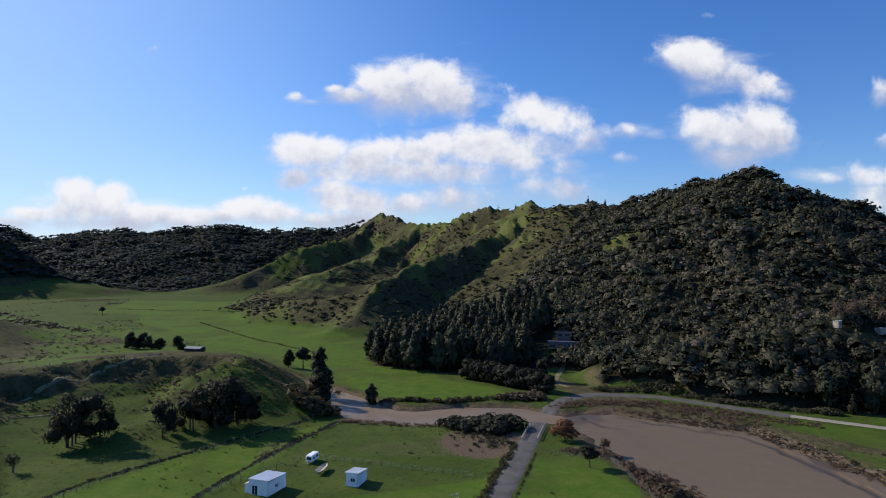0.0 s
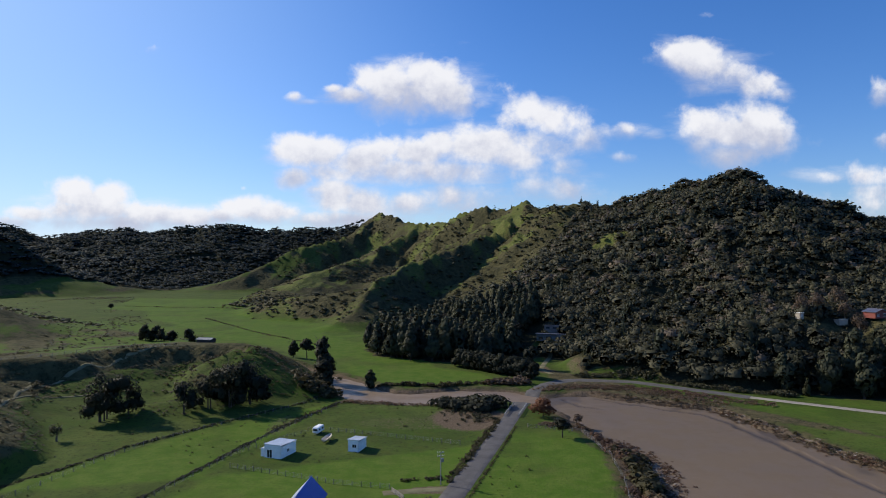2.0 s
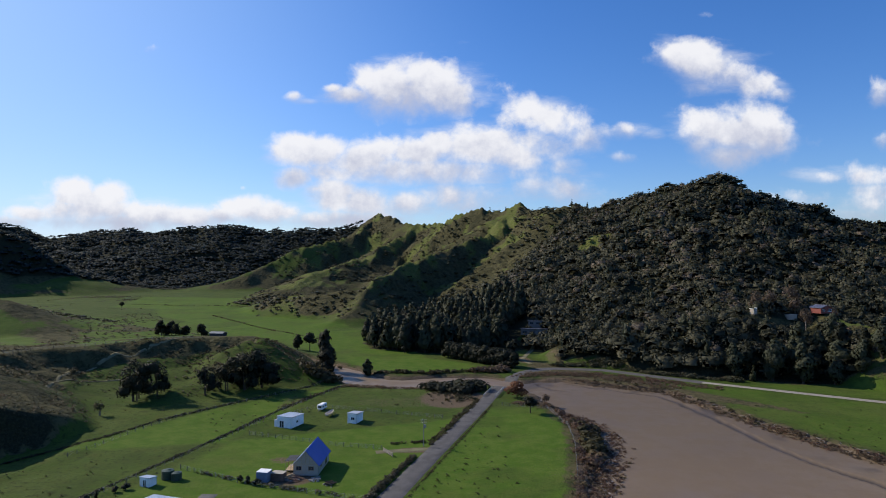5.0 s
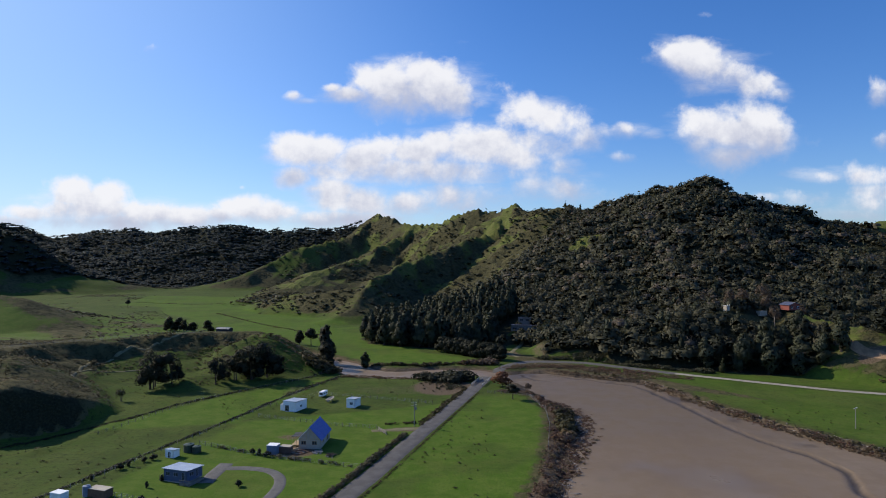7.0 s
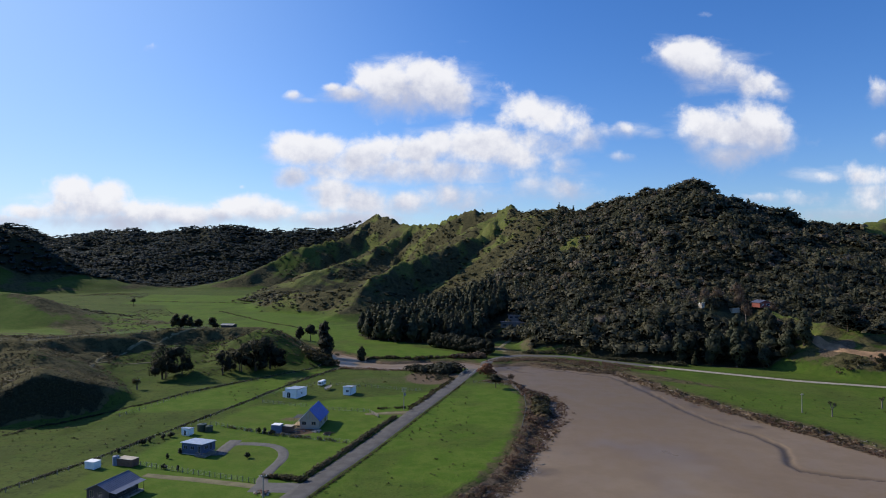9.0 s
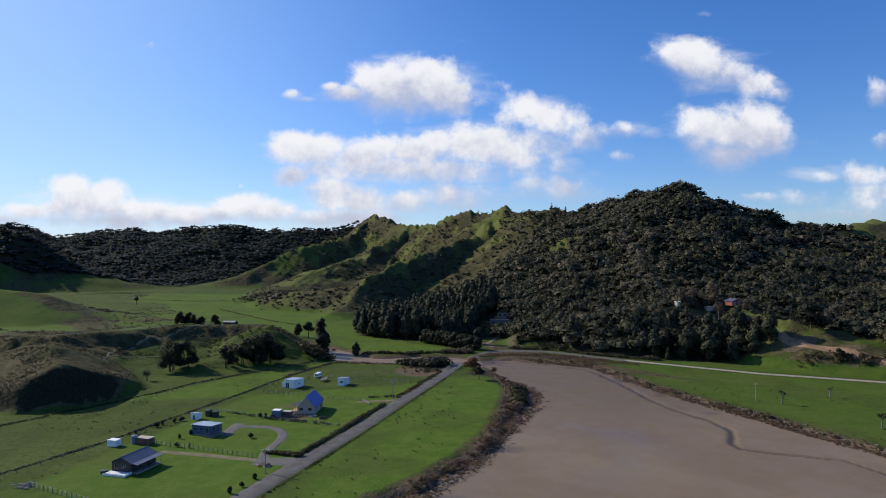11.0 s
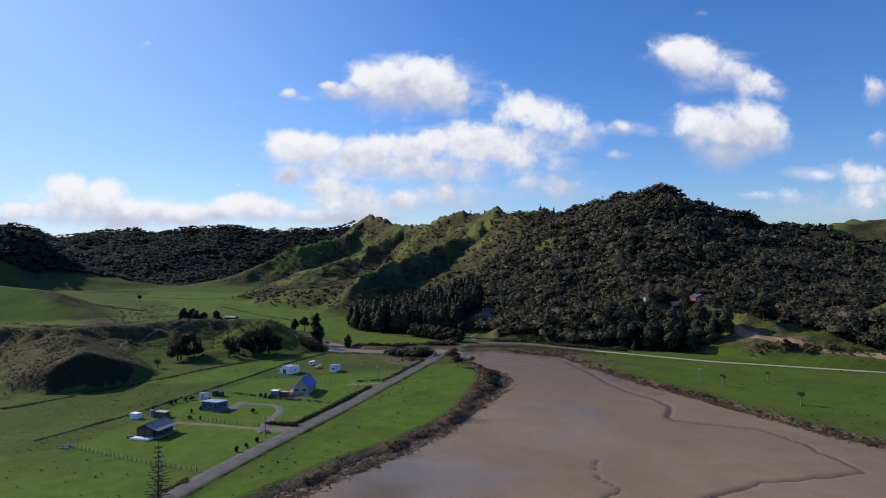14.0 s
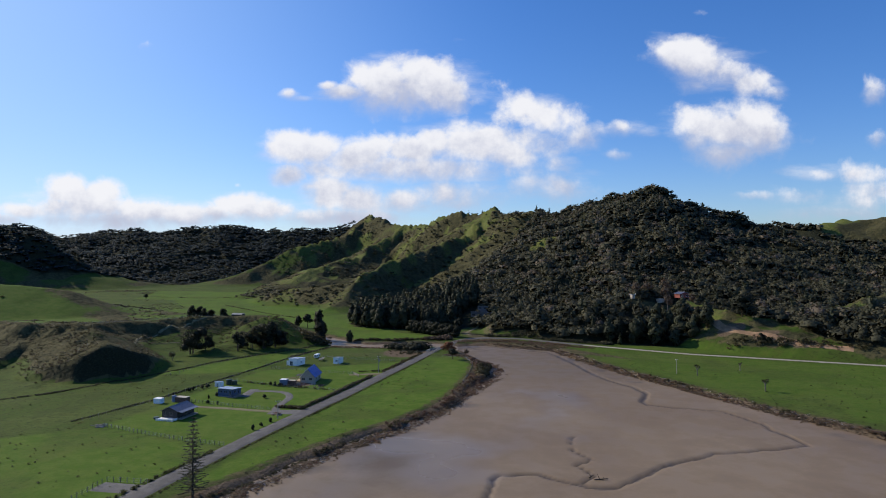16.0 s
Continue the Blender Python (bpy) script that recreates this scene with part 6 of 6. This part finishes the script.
for py_ in (-2.9, -0.7, 1.4):
    limb(bm, (-5.4, py_, 2.4), (-2.9, py_, 2.55), 0.06, 0.06, 4)
part("deck", bm, TIMBER, barn)
for k in range(2):
    bm = bmesh.new()
    slab(bm, [(-5.5, -2.9 + 2.2 * k, 2.5), (-3.0, -2.9 + 2.2 * k, 2.65), (-3.0, -0.9 + 2.2 * k, 2.65), (-5.5, -0.9 + 2.2 * k, 2.5)], 0.05)
    part("panel", bm, DARK_WALL, barn)
container(-31.4, 90.2, -10, (2.6, 2.4, 2.3), TANK, WHITE, "blue-grey steel box with a white top on the building site")
container(-28.4, 91.0, -12, (2.9, 2.0, 1.7), RUST, CREAM, "low brown site box with a pale lid")


def pile(name, x, y, turn, count, length, mat, label, seed, rise=0.9, wide=2.0, thick=0.12):
    """Loose lengths lying across one another."""
    rng = np.random.default_rng(seed)
    top = thing(name, spot(x, y, turn), label, name.split("_")[0])
    for k in range(count):
        bm = bmesh.new()
        h = rng.uniform(0.05, rise) * (1 - k / count * 0.3)
        a, l = rng.normal(0, 0.5), length * rng.uniform(0.5, 1)
        cx, cy = rng.normal(0, wide * 0.3), rng.normal(0, wide * 0.3)
        d = Vector((math.cos(a), math.sin(a), rng.normal(0, 0.1))) * l / 2
        w = thick * rng.uniform(0.6, 1.4)
        limb(bm, Vector((cx, cy, h)) - d, Vector((cx, cy, h)) + d, w, w * 0.9, 4)
        part("board", bm, mat, top)
    bm = bmesh.new()
    for k in range(10):
        q = bmesh.ops.create_icosphere(bm, subdivisions=1, radius=rng.uniform(0.2, 0.5), matrix=pose(rng.normal(0, wide * 0.35), rng.normal(0, wide * 0.35), 0.08))["verts"]
        for v in q:
            v.co += Vector(rng.normal(0, 0.06, 3))
            v.co.z *= 0.8
    part("rubble", bm, RUBBLE, top)
    return top


pile("timber_pile", -26.6, 92.0, 20, 14, 2.8, TIMBER, "heap of pale building timber beside the unfinished house", 201)
pile("timber_pile", -24.3, 90.6, -10, 10, 2.2, RUST, "heap of red-brown boards and offcuts", 202, 0.8)
pile("rubble_pile", -20.5, 90.9, 0, 7, 1.6, RUBBLE, "heap of pale building rubble on bare soil", 203, 0.5, 2.4)
pile("branch_pile", -16.6, 88.0, 30, 12, 2.2, BARK, "heap of dark cut branches", 204, 0.7, 1.6)
pile("branch_pile", -70.0, 28.5, 30, 14, 2.6, DRIFT, "heap of pale branches in the corner of the lawn", 205, 0.7, 2.2)
pile("timber_pile", -22.0, 42.4, -30, 9, 2.0, RUST, "stack of red-brown firewood beside the gateway", 206, 0.9, 1.6)
pile("timber_pile", -60.2, 62.4, 10, 9, 2.4, RUST, "red-brown scrap timber behind the container", 207, 0.7, 2.0)

# blue house with a low roof
blue = house("house", spot(-46.5, 71.6, TURN), 6.9, 5.8, 2.9, 0, BLUE_WALL, PALE_ROOF, "low blue weatherboard house with a pale flat roof", "house",
             front=((0.6, 1.9, 1.2, 2.2), (2.9, 4.3, 1.2, 2.2), (5.3, 6.3, 0.5, 2.4, 1)), right=((1.0, 2.6, 1.2, 2.2), (3.4, 4.4, 0.5, 2.4, 1)), over=0.35, mono=0.45, floor=0.35, frame_mat=TANK)
bm = bmesh.new()
box(bm, 2.2, 5.3, -4.1, -2.95, 0.05, 0.4)
box(bm, 3.47, 5.3, -2.93, 1.4, 0.05, 0.4)
for k in range(8):
    limb(bm, (2.25 + k * 0.43, -4.05, 0.4), (2.25 + k * 0.43, -4.05, 1.3), 0.04, 0.04, 4)
for k in range(11):
    limb(bm, (5.25, -4.05 + k * 0.53, 0.4), (5.25, -4.05 + k * 0.53, 1.3), 0.04, 0.04, 4)
limb(bm, (2.2, -4.05, 1.3), (5.3, -4.05, 1.3), 0.05, 0.05, 4)
limb(bm, (5.25, -4.1, 1.3), (5.25, 1.4, 1.3), 0.05, 0.05, 4)
part("deck", bm, POST, blue)
bm = bmesh.new()
box(bm, -4.9, -3.5, -2.8, -0.4, 0.05, 0.4)
for q in (-2.75, -1.6, -0.45):
    limb(bm, (-4.85, q, 0.3), (-4.85, q, 1.3), 0.04, 0.04, 4)
limb(bm, (-4.85, -2.8, 1.3), (-4.85, -0.4, 1.3), 0.05, 0.05, 4)
part("deck", bm, POST, blue)
house("shed", spot(-55.6, 87.4, TURN), 2.5, 2.2, 1.7, 0, WHITE, PALE_ROOF, "small white garden shed by the boundary", "shed", over=0.1, mono=0.3, front=((0.8, 1.7, 0.0, 1.5, 1),))
water_tank(-53.2, 91.6, 1.3, 1.9, GREEN_PLASTIC, "dark green round water tank by the shrubs")
water_tank(-51.0, 91.0, 1.1, 1.6, GREEN_PLASTIC, "dark green round water tank by the shrubs")

# dark house with a white deck
dark = house("house", spot(-52.7, 41.6, -14), 6.4, 9.8, 3.0, 4.4, DARK_WALL, GREY_ROOF, "dark boarded house with a grey gabled roof", "house",
             front=((0.8, 2.0, 0.7, 2.4, 1), (3.2, 4.4, 1.0, 2.2)), right=((1.2, 2.6, 0.9, 2.2), (4.2, 5.6, 0.5, 2.4, 1), (7.0, 8.6, 0.9, 2.2)), over=0.4, frame_mat=POST, floor=0.4)
bm = bmesh.new()
box(bm, 3.22, 5.0, -4.9, 4.9, 0.02, 0.42)
part("verandah", bm, POST, dark, "grey boarded verandah floor")
for k in range(5):
    bm = bmesh.new()
    limb(bm, (4.9, -4.8 + k * 2.4, 0.4), (4.9, -4.8 + k * 2.4, 2.65), 0.06, 0.06, 4)
    part("verandah_post", bm, DARK_WALL, dark)
bm = bmesh.new()
slab(bm, [(3.4, -5.2, 2.95), (5.3, -5.2, 2.68), (5.3, 5.2, 2.68), (3.4, 5.2, 2.95)], 0.06)
part("verandah_roof", bm, GREY_ROOF, dark)
for k in range(13):
    bm = bmesh.new()
    box(bm, -3.6 + 0.0, 3.3, -7.9 + k * 0.225, -7.9 + k * 0.225 + 0.2, 0.38, 0.45)
    part("deck_board", bm, WHITE, dark, "white deck board")
bm = bmesh.new()
for k in range(4):
    box(bm, -3.6, 3.3, -7.98, -7.93, 0.02 + 0.2 * k, 0.17 + 0.2 * k)
    box(bm, 3.32, 3.37, -7.95, -5.1, 0.02 + 0.2 * k, 0.17 + 0.2 * k)
part("deck_skirt", bm, WHITE, dark, "white slatted deck skirt")
bm = bmesh.new()
drum(bm, 1.0, 0, 0.75, 14)
bmesh.ops.transform(bm, matrix=pose(-4.9, -5.9, 0), verts=bm.verts)
part("tub", bm, GREEN_PLASTIC, dark, "dark round outdoor tub")
blue.matrix_world = blue.matrix_world @ Matrix.Scale(0.88, 4)
dark.matrix_world = dark.matrix_world @ Matrix.Scale(0.84, 4)
container(-66.2, 58.6, TURN, (2.8, 2.0, 1.7), WHITE, WHITE, "small white site box by the boundary fence")
water_tank(-62.0, 60.9, 0.75, 2.1, TANK, "tall dark blue tank beside the white box")
container(-59.1, 60.8, TURN, (4.4, 2.3, 1.7), RUST, CREAM, "brown storage box with a tan roof behind the house")

# farm roof on the terrace
house("farm_shed", spot(-110.0, 284, 76), 4.4, 7.6, 1.7, 2.3, DARK_WALL, CONCRETE, "pale-roofed farm shed beside the terrace trees", "shed", over=0.3)
# houses in the bush
house("house", spot(62, 322, -12), 15, 8, 3.2, 0, GREY_WALL, GREY_ROOF, "long low grey house at the mouth of the side valley", "house", over=0.6, mono=0.6,
      front=((1, 3.5, 0.8, 2.2), (5, 8, 0.3, 2.3), (10, 13.5, 0.8, 2.2)), floor=0.1, frame_mat=GREY_WALL)
house("house", spot(64, 331, -12), 8, 6, 4.8, 0, GREY_WALL, GREY_ROOF, "two-storey grey house behind the long low one", "house", over=0.4, mono=0.5, front=((1, 3, 3.2, 4.4), (4.6, 7, 3.2, 4.4)), floor=0.1, frame_mat=GREY_WALL)
house("house", spot(184, 244, 20), 7, 5.5, 2.6, 3.7, RED_WALL, GREY_ROOF, "red-walled house half hidden in the bush", "house", front=((1, 2.4, 0.8, 2), (4.5, 6.5, 0.8, 2)), right=((1, 3, 0.8, 2),), over=0.4)
house("hut", spot(153, 245, 25), 2.1, 2.3, 2.5, 0, CREAM, PALE_ROOF, "small pale hut in a gap of the bush", "hut", over=0.2, mono=0.4, front=((0.6, 1.4, 1.0, 2.0),))
house("shed", spot(171, 246, 5), 4, 3, 2.3, 0, CREAM, PALE_ROOF, "pale garden shed among bare trees", "shed", over=0.15, mono=0.3)


# ---------------------------------------------------------------- drives, tracks, bridge
def laid(name, line, half, mat, label, category, seed, lift=0.06):
    return tagged(ribbon(name, line, half, mat, lift, seed, 0.2, 1.0), label, category, kind="structure")


laid("drive", [(-39.5, 79), (-34, 79.3), (-28.5, 77.3), (-25, 72.5), (-23.8, 66), (-24.6, 58), (-24.8, 50), (-23, 47)], 1.5, DRIVE, "curved grey gravel drive to the blue house", "drive", 210)
laid("drive", [(-40.5, 82.5), (-41, 75), (-40.8, 69)], 2.0, DRIVE, "grey gravel parking beside the blue house", "drive", 211)
laid("drive", [(-52, 54), (-40, 51.6), (-29, 48.3), (-22, 46.3)], 1.4, TRACK, "worn track to the dark house", "drive", 212)
laid("drive", [(-25.5, 46.8), (-20, 46.3), (-15.5, 45.8)], 3.4, DRIVE, "wide grey gravel gateway apron", "drive", 213, 0.075)
laid("drive", [(-9, 111), (-2, 112.6), (6, 113.2)], 1.5, TRACK, "worn earth gateway off the road", "drive", 214)
laid("drive", [(-45, -20), (-38, -21.5), (-31.5, -22.5)], 3.0, DRIVE, "grey gravel gateway off the road", "drive", 215, 0.075)
laid("track", [(-123, 160), (-130, 176), (-134, 191), (-129, 205), (-122, 221), (-114, 233), (-105, 244)], 0.7, TRACK, "pale farm track climbing the terrace slope", "track", 216, 0.1)
laid("track", [(-130, 178), (-123, 188), (-114, 194)], 0.45, TRACK, "pale stock track along the slope", "track", 217, 0.16)
laid("track", [(50, 250), (47, 262), (52, 280), (58, 300), (60, 314)], 1.3, TRACK, "pale drive into the side valley", "track", 218)
laid("track", [(232, 150), (216, 162), (204, 174), (194, 186), (187, 196), (183, 212), (182, 232)], 2.6, CLAY, "tan clay track up the cutting", "track", 219, 0.07)

bridge = thing("bridge", pose(26.8, 182.5, 0.12, 0, 0, -16), "single-lane concrete bridge with pale side rails", "bridge")
bm = bmesh.new()
box(bm, -2.2, 2.2, -8, 8, -0.5, 0.05, 0.04)
part("bridge_deck", bm, DRIVE, bridge)
for s in (-1, 1):
    for k in range(7):
        bm = bmesh.new()
        box(bm, s * 2.15 - 0.1, s * 2.15 + 0.1, -7.8 + 2.6 * k - 0.1, -7.8 + 2.6 * k + 0.1, 0.1, 1.0)
        part("rail_post", bm, CONCRETE, bridge)
    bm = bmesh.new()
    box(bm, s * 2.15 - 0.07, s * 2.15 + 0.07, -8, 8, 0.85, 1.02)
    box(bm, s * 2.15 - 0.05, s * 2.15 + 0.05, -8, 8, 0.45, 0.58)
    part("rail", bm, CONCRETE, bridge)
for y0 in (-7.6, 7.6):
    bm = bmesh.new()
    box(bm, -2.8, 2.8, y0 - 0.5, y0 + 0.5, -3.2, -0.45)
    part("abutment", bm, CONCRETE, bridge)


# ---------------------------------------------------------------- fences and poles
POST_BM = bmesh.new()
limb(POST_BM, (0, 0, -0.25), (0, 0, 1.15), 0.085, 0.075, 6)
POST_MESH = mesh_of("post", POST_BM, POST)


def fence(line, gap, label, wires=4, high=1.05):
    top = thing("fence", Matrix(), label, "fence")
    bm = bmesh.new()
    for p, q in zip(line, line[1:]):
        n = max(1, round(math.dist(p, q) / gap))
        at = []
        for k in range(n + 1):
            x, y = p[0] + (q[0] - p[0]) * k / n, p[1] + (q[1] - p[1]) * k / n
            at.append(Vector((x, y, ground_z(x, y))))
            if k < n or q == line[-1]:
                ob = new("post", POST_MESH)
                ob.parent, ob.location = top, at[-1]
        for a, b in zip(at, at[1:]):
            for w in range(wires):
                up = Vector((0, 0, 0.2 + (high - 0.2) * w / (wires - 1)))
                limb(bm, a + up, b + up, 0.012, 0.012, 3)
    part("wire", bm, WIRE, top)
    return top


fence([(-69, 28.6), (-46.4, 17.2), (-27.6, 9.2)], 1.6, "post and wire fence below the dark house lawn")
fence([(-62, 62), (-54.3, 59.8), (-40, 54.6), (-25.8, 49.2)], 1.5, "post and wire fence between two lawns")
fence([(-53, 98), (-33, 87.2), (-8, 78.4)], 2.2, "post and wire fence along the lot boundary")
fence([(-46, 127.5), (-29.6, 121), (-20, 116.5), (-7.8, 113.5)], 2.2, "post and wire fence behind the building site")
fence([(-50, 134), (-33, 160.5), (-14, 154), (8, 146)], 2.6, "post and wire fence round the shed lawn")
fence([(-79, 35), (-68.5, 62), (-59.5, 95), (-50.5, 127), (-43, 158), (-31, 193)], 3.0, "boundary fence beside the drain")
fence([(-84, 106), (-79, 130), (-73, 147), (-61, 165), (-38, 201)], 3.2, "old fence along the paddock drain")
fence([(-44.5, -17), (-34.8, -18.8)], 1.6, "short fence beside the gateway", 3)
fence([(-46, -28), (-44.8, -18.5)], 1.6, "short fence beside the gateway", 3)
fence([(28, 163), (42.5, 158.5), (45, 138), (43, 118), (38.5, 94)], 2.6, "wire fence round the roadside paddock")
fence([(-106, 240), (-124, 231), (-138, 217), (-151, 195), (-156, 172)], 4.0, "fence along the terrace edge")
rail = thing("gate", spot(-5.8, 109.3, -59), "pale timber gateway rails beside the track", "gate")
for k in range(4):
    bm = bmesh.new()
    limb(bm, (-2.6 + 1.75 * k, 0, -0.2), (-2.6 + 1.75 * k, 0, 1.15), 0.09, 0.09, 6)
    part("post", bm, DRIFT, rail)
for z in (0.35, 0.68, 1.0):
    bm = bmesh.new()
    box(bm, -2.7, 2.75, -0.04, 0.04, z - 0.08, z + 0.08)
    part("rail", bm, DRIFT, rail)


def pole(x, y, high, label, arms=2, turn=20):
    top = thing("utility_pole", spot(x, y, turn), label, "pole")
    bm = bmesh.new()
    limb(bm, (0, 0, -0.4), (0, 0, high), 0.15, 0.1, 8)
    part("shaft", bm, PALE_POST, top)
    for k in range(arms):
        bm = bmesh.new()
        box(bm, -0.8, 0.8, -0.05, 0.05, high - 0.35 - 0.7 * k, high - 0.26 - 0.7 * k)
        arm = part("crossarm", bm, PALE_POST, top)
        for s in (-0.7, -0.35, 0.35, 0.7):
            bm = bmesh.new()
            drum(bm, 0.05, high - 0.23 - 0.7 * k, high - 0.06 - 0.7 * k, 8, 0.02, s)
            part("insulator", bm, WHITE, arm)
    if arms > 1:
        bm = bmesh.new()
        drum(bm, 0.28, high - 2.3, high - 1.5, 12, 0.06, 0.42)
        part("transformer", bm, WIRE, top)
    return top


pole(3.0, 115.8, 7.1, "pale power pole with crossarms beside the road")
pole(-20.6, 37.4, 5.6, "plain wooden service pole beside the gateway", 1)
pole(131.7, 114.8, 6.2, "slim pale pole standing in the paddock", 1)

# ---------------------------------------------------------------- garden shrubs, cabbage trees, norfolk pine
shrubs = [tree("shrub", "flame" if k else "round", 2.0, 1.7, DARK_LEAF, "dark clipped garden shrub on the lawn", 160, 0.12, 220 + k, clear=0.05, group="garden shrubs") for k in range(2)]
plant_copies(shrubs, [(-32.8, 67), (-24.5, 24.6), (-23.2, 28.6), (-21.8, 33.4), (-49.6, 58.6), (-46.0, 57.6), (-63.6, 77.6), (-62.6, 79.6), (-60.4, 83), (-50.6, 70.2), (-59, 84.5),
                      (-66, 70), (-36.5, 89.8), (-34.5, 88.6), (-32.3, 87.5), (-52, 66)], 221, 0.75, 1.15)


def cabbage_tree(x, y, high, heads, seed):
    rng = np.random.default_rng(seed)
    top = thing("cabbage_tree", spot(x, y), "pale cabbage tree with tufted heads in the paddock", "tree", "cabbage trees")
    bm = bmesh.new()
    fork = Vector((0, 0, high * 0.45))
    limb(bm, (0, 0, -0.2), fork, 0.22, 0.16, 8)
    tips = []
    for k in range(heads):
        th = 2 * math.pi * k / heads + rng.uniform(-0.4, 0.4)
        tip = fork + Vector((math.cos(th) * high * 0.16, math.sin(th) * high * 0.16, high * rng.uniform(0.25, 0.5)))
        limb(bm, fork, tip, 0.13, 0.09, 6)
        tips.append(tip)
    part("trunk", bm, PALE_BARK, top)
    for tip in tips:
        n = 46
        d = rng.normal(0, 1, (n, 3))
        d[:, 2] = d[:, 2] * 0.8 + 0.2
        d /= np.linalg.norm(d, axis=1, keepdims=True)
        a = np.array(tip) + d * 0.08
        b = np.array(tip) + d * high * 0.16 - np.array([0, 0, 0.12])
        s = np.cross(d, rng.normal(0, 1, (n, 3)))
        s = s / np.linalg.norm(s, axis=1, keepdims=True) * 0.055
        v = np.stack([a - s, a + s, b + s * 0.3, b - s * 0.3], 1).reshape(-1, 3)
        ob = new("leaf_head", np_mesh("leaf_head", v, np.arange(4 * n).reshape(n, 4), OLIVE_LEAF, np.full(len(v), 0.7)))
        ob.parent = top


cabbage_tree(138.7, 110.3, 4.6, 4, 230)
cabbage_tree(162.3, 121.5, 3.9, 3, 231)
cabbage_tree(151.0, 78.2, 5.0, 5, 232)


def norfolk_pine(x, y, high):
    rng = np.random.default_rng(240)
    top = thing("norfolk_pine", spot(x, y), "tall tiered norfolk pine beside the road", "tree")
    bm = bmesh.new()
    limb(bm, (0, 0, -0.3), (0, 0, high * 0.6), 0.26, 0.12, 8)
    limb(bm, (0, 0, high * 0.6), (0, 0, high), 0.12, 0.02, 8)
    part("trunk", bm, BARK, top)
    tiers = 19
    for k in range(tiers):
        z = high * (0.08 + 0.9 * k / tiers)
        reach = 3.3 * (1 - k / tiers) ** 0.8 + 0.25
        bm = bmesh.new()
        P, D = [], []
        for j in range(6):
            th = 2 * math.pi * (j + 0.5 * (k % 2)) / 6 + rng.uniform(-0.12, 0.12)
            end = Vector((math.cos(th) * reach, math.sin(th) * reach, z + reach * 0.10))
            limb(bm, (0, 0, z), end, 0.05, 0.015, 4)
            for q in np.linspace(0.2, 1.0, max(4, int(reach * 5))):
                for s in (-1, 1):
                    p = Vector((0, 0, z)).lerp(end, q) + Vector((-math.sin(th), math.cos(th), 0)) * s * 0.22 * (1.15 - q)
                    P.append(p)
                    D.append((0.2 * s, 0, 1))
        branch = part("branch", bm, BARK, top)
        v, f, nv = leaves_at(rng, np.array(P), np.array(D, float), 0.2, 0.3)
        ob = new("foliage", np_mesh("foliage", v, f, PINE_LEAF, np.full(len(v), 0.6)))
        ob.parent = branch


norfolk_pine(-22.4, -25.6, 17.6)

# ---------------------------------------------------------------- drift on the mud
for k, (x, y, s) in enumerate(((66.0, -12.5, 1.4), (64.2, -10.6, 0.8))):
    log = thing("driftwood", pose(x, y, -1.25, 0, 0, 40 * k), "dark snag stranded on the estuary mud", "driftwood")
    bm = bmesh.new()
    limb(bm, (-1.2 * s, 0, 0.05), (1.1 * s, 0.2, 0.25), 0.16, 0.1, 6)
    limb(bm, (-0.3 * s, 0, 0.15), (-0.7 * s, 0.3, 0.9 * s), 0.09, 0.04, 5)
    limb(bm, (0.4 * s, 0.1, 0.2), (0.2 * s, -0.5, 0.6 * s), 0.07, 0.03, 5)
    part("log", bm, BARK, log)


def litter(line, half, count, seed, label):
    """Bleached sticks thrown up along a bank."""
    rng = np.random.default_rng(seed)
    bm = bmesh.new()
    for _ in range(count):
        k = rng.integers(0, len(line) - 1)
        q = rng.uniform()
        x = line[k][0] + (line[k + 1][0] - line[k][0]) * q + rng.normal(0, half * 0.6)
        y = line[k][1] + (line[k + 1][1] - line[k][1]) * q + rng.normal(0, half * 0.6)
        z = max(ground_z(x, y), -1.25)
        l, th = rng.uniform(0.4, 1.7), rng.uniform(0, 6.28)
        d = Vector((math.cos(th) * l, math.sin(th) * l, rng.uniform(-0.1, 0.3)))
        limb(bm, Vector((x, y, z + 0.08)), Vector((x, y, z + 0.08)) + d, 0.09, 0.04, 4)
    return tagged(new("driftwood", mesh_of("driftwood", bm, DRIFT)), label, "driftwood", kind="stuff")


litter([(-18, -27), (-8, -10), (0, 3), (9, 18), (20, 32), (32, 52), (39, 70), (46, 94), (52, 118), (55, 134)], 1.8, 520, 250, "bleached sticks thrown up on the estuary bank")
litter(EAST_BANK[2:], 1.6, 300, 251, "bleached sticks along the far estuary bank")
litter([(186, 182), (198, 173), (220, 158)], 3.0, 30, 252, "pale sticks at the foot of the cutting")
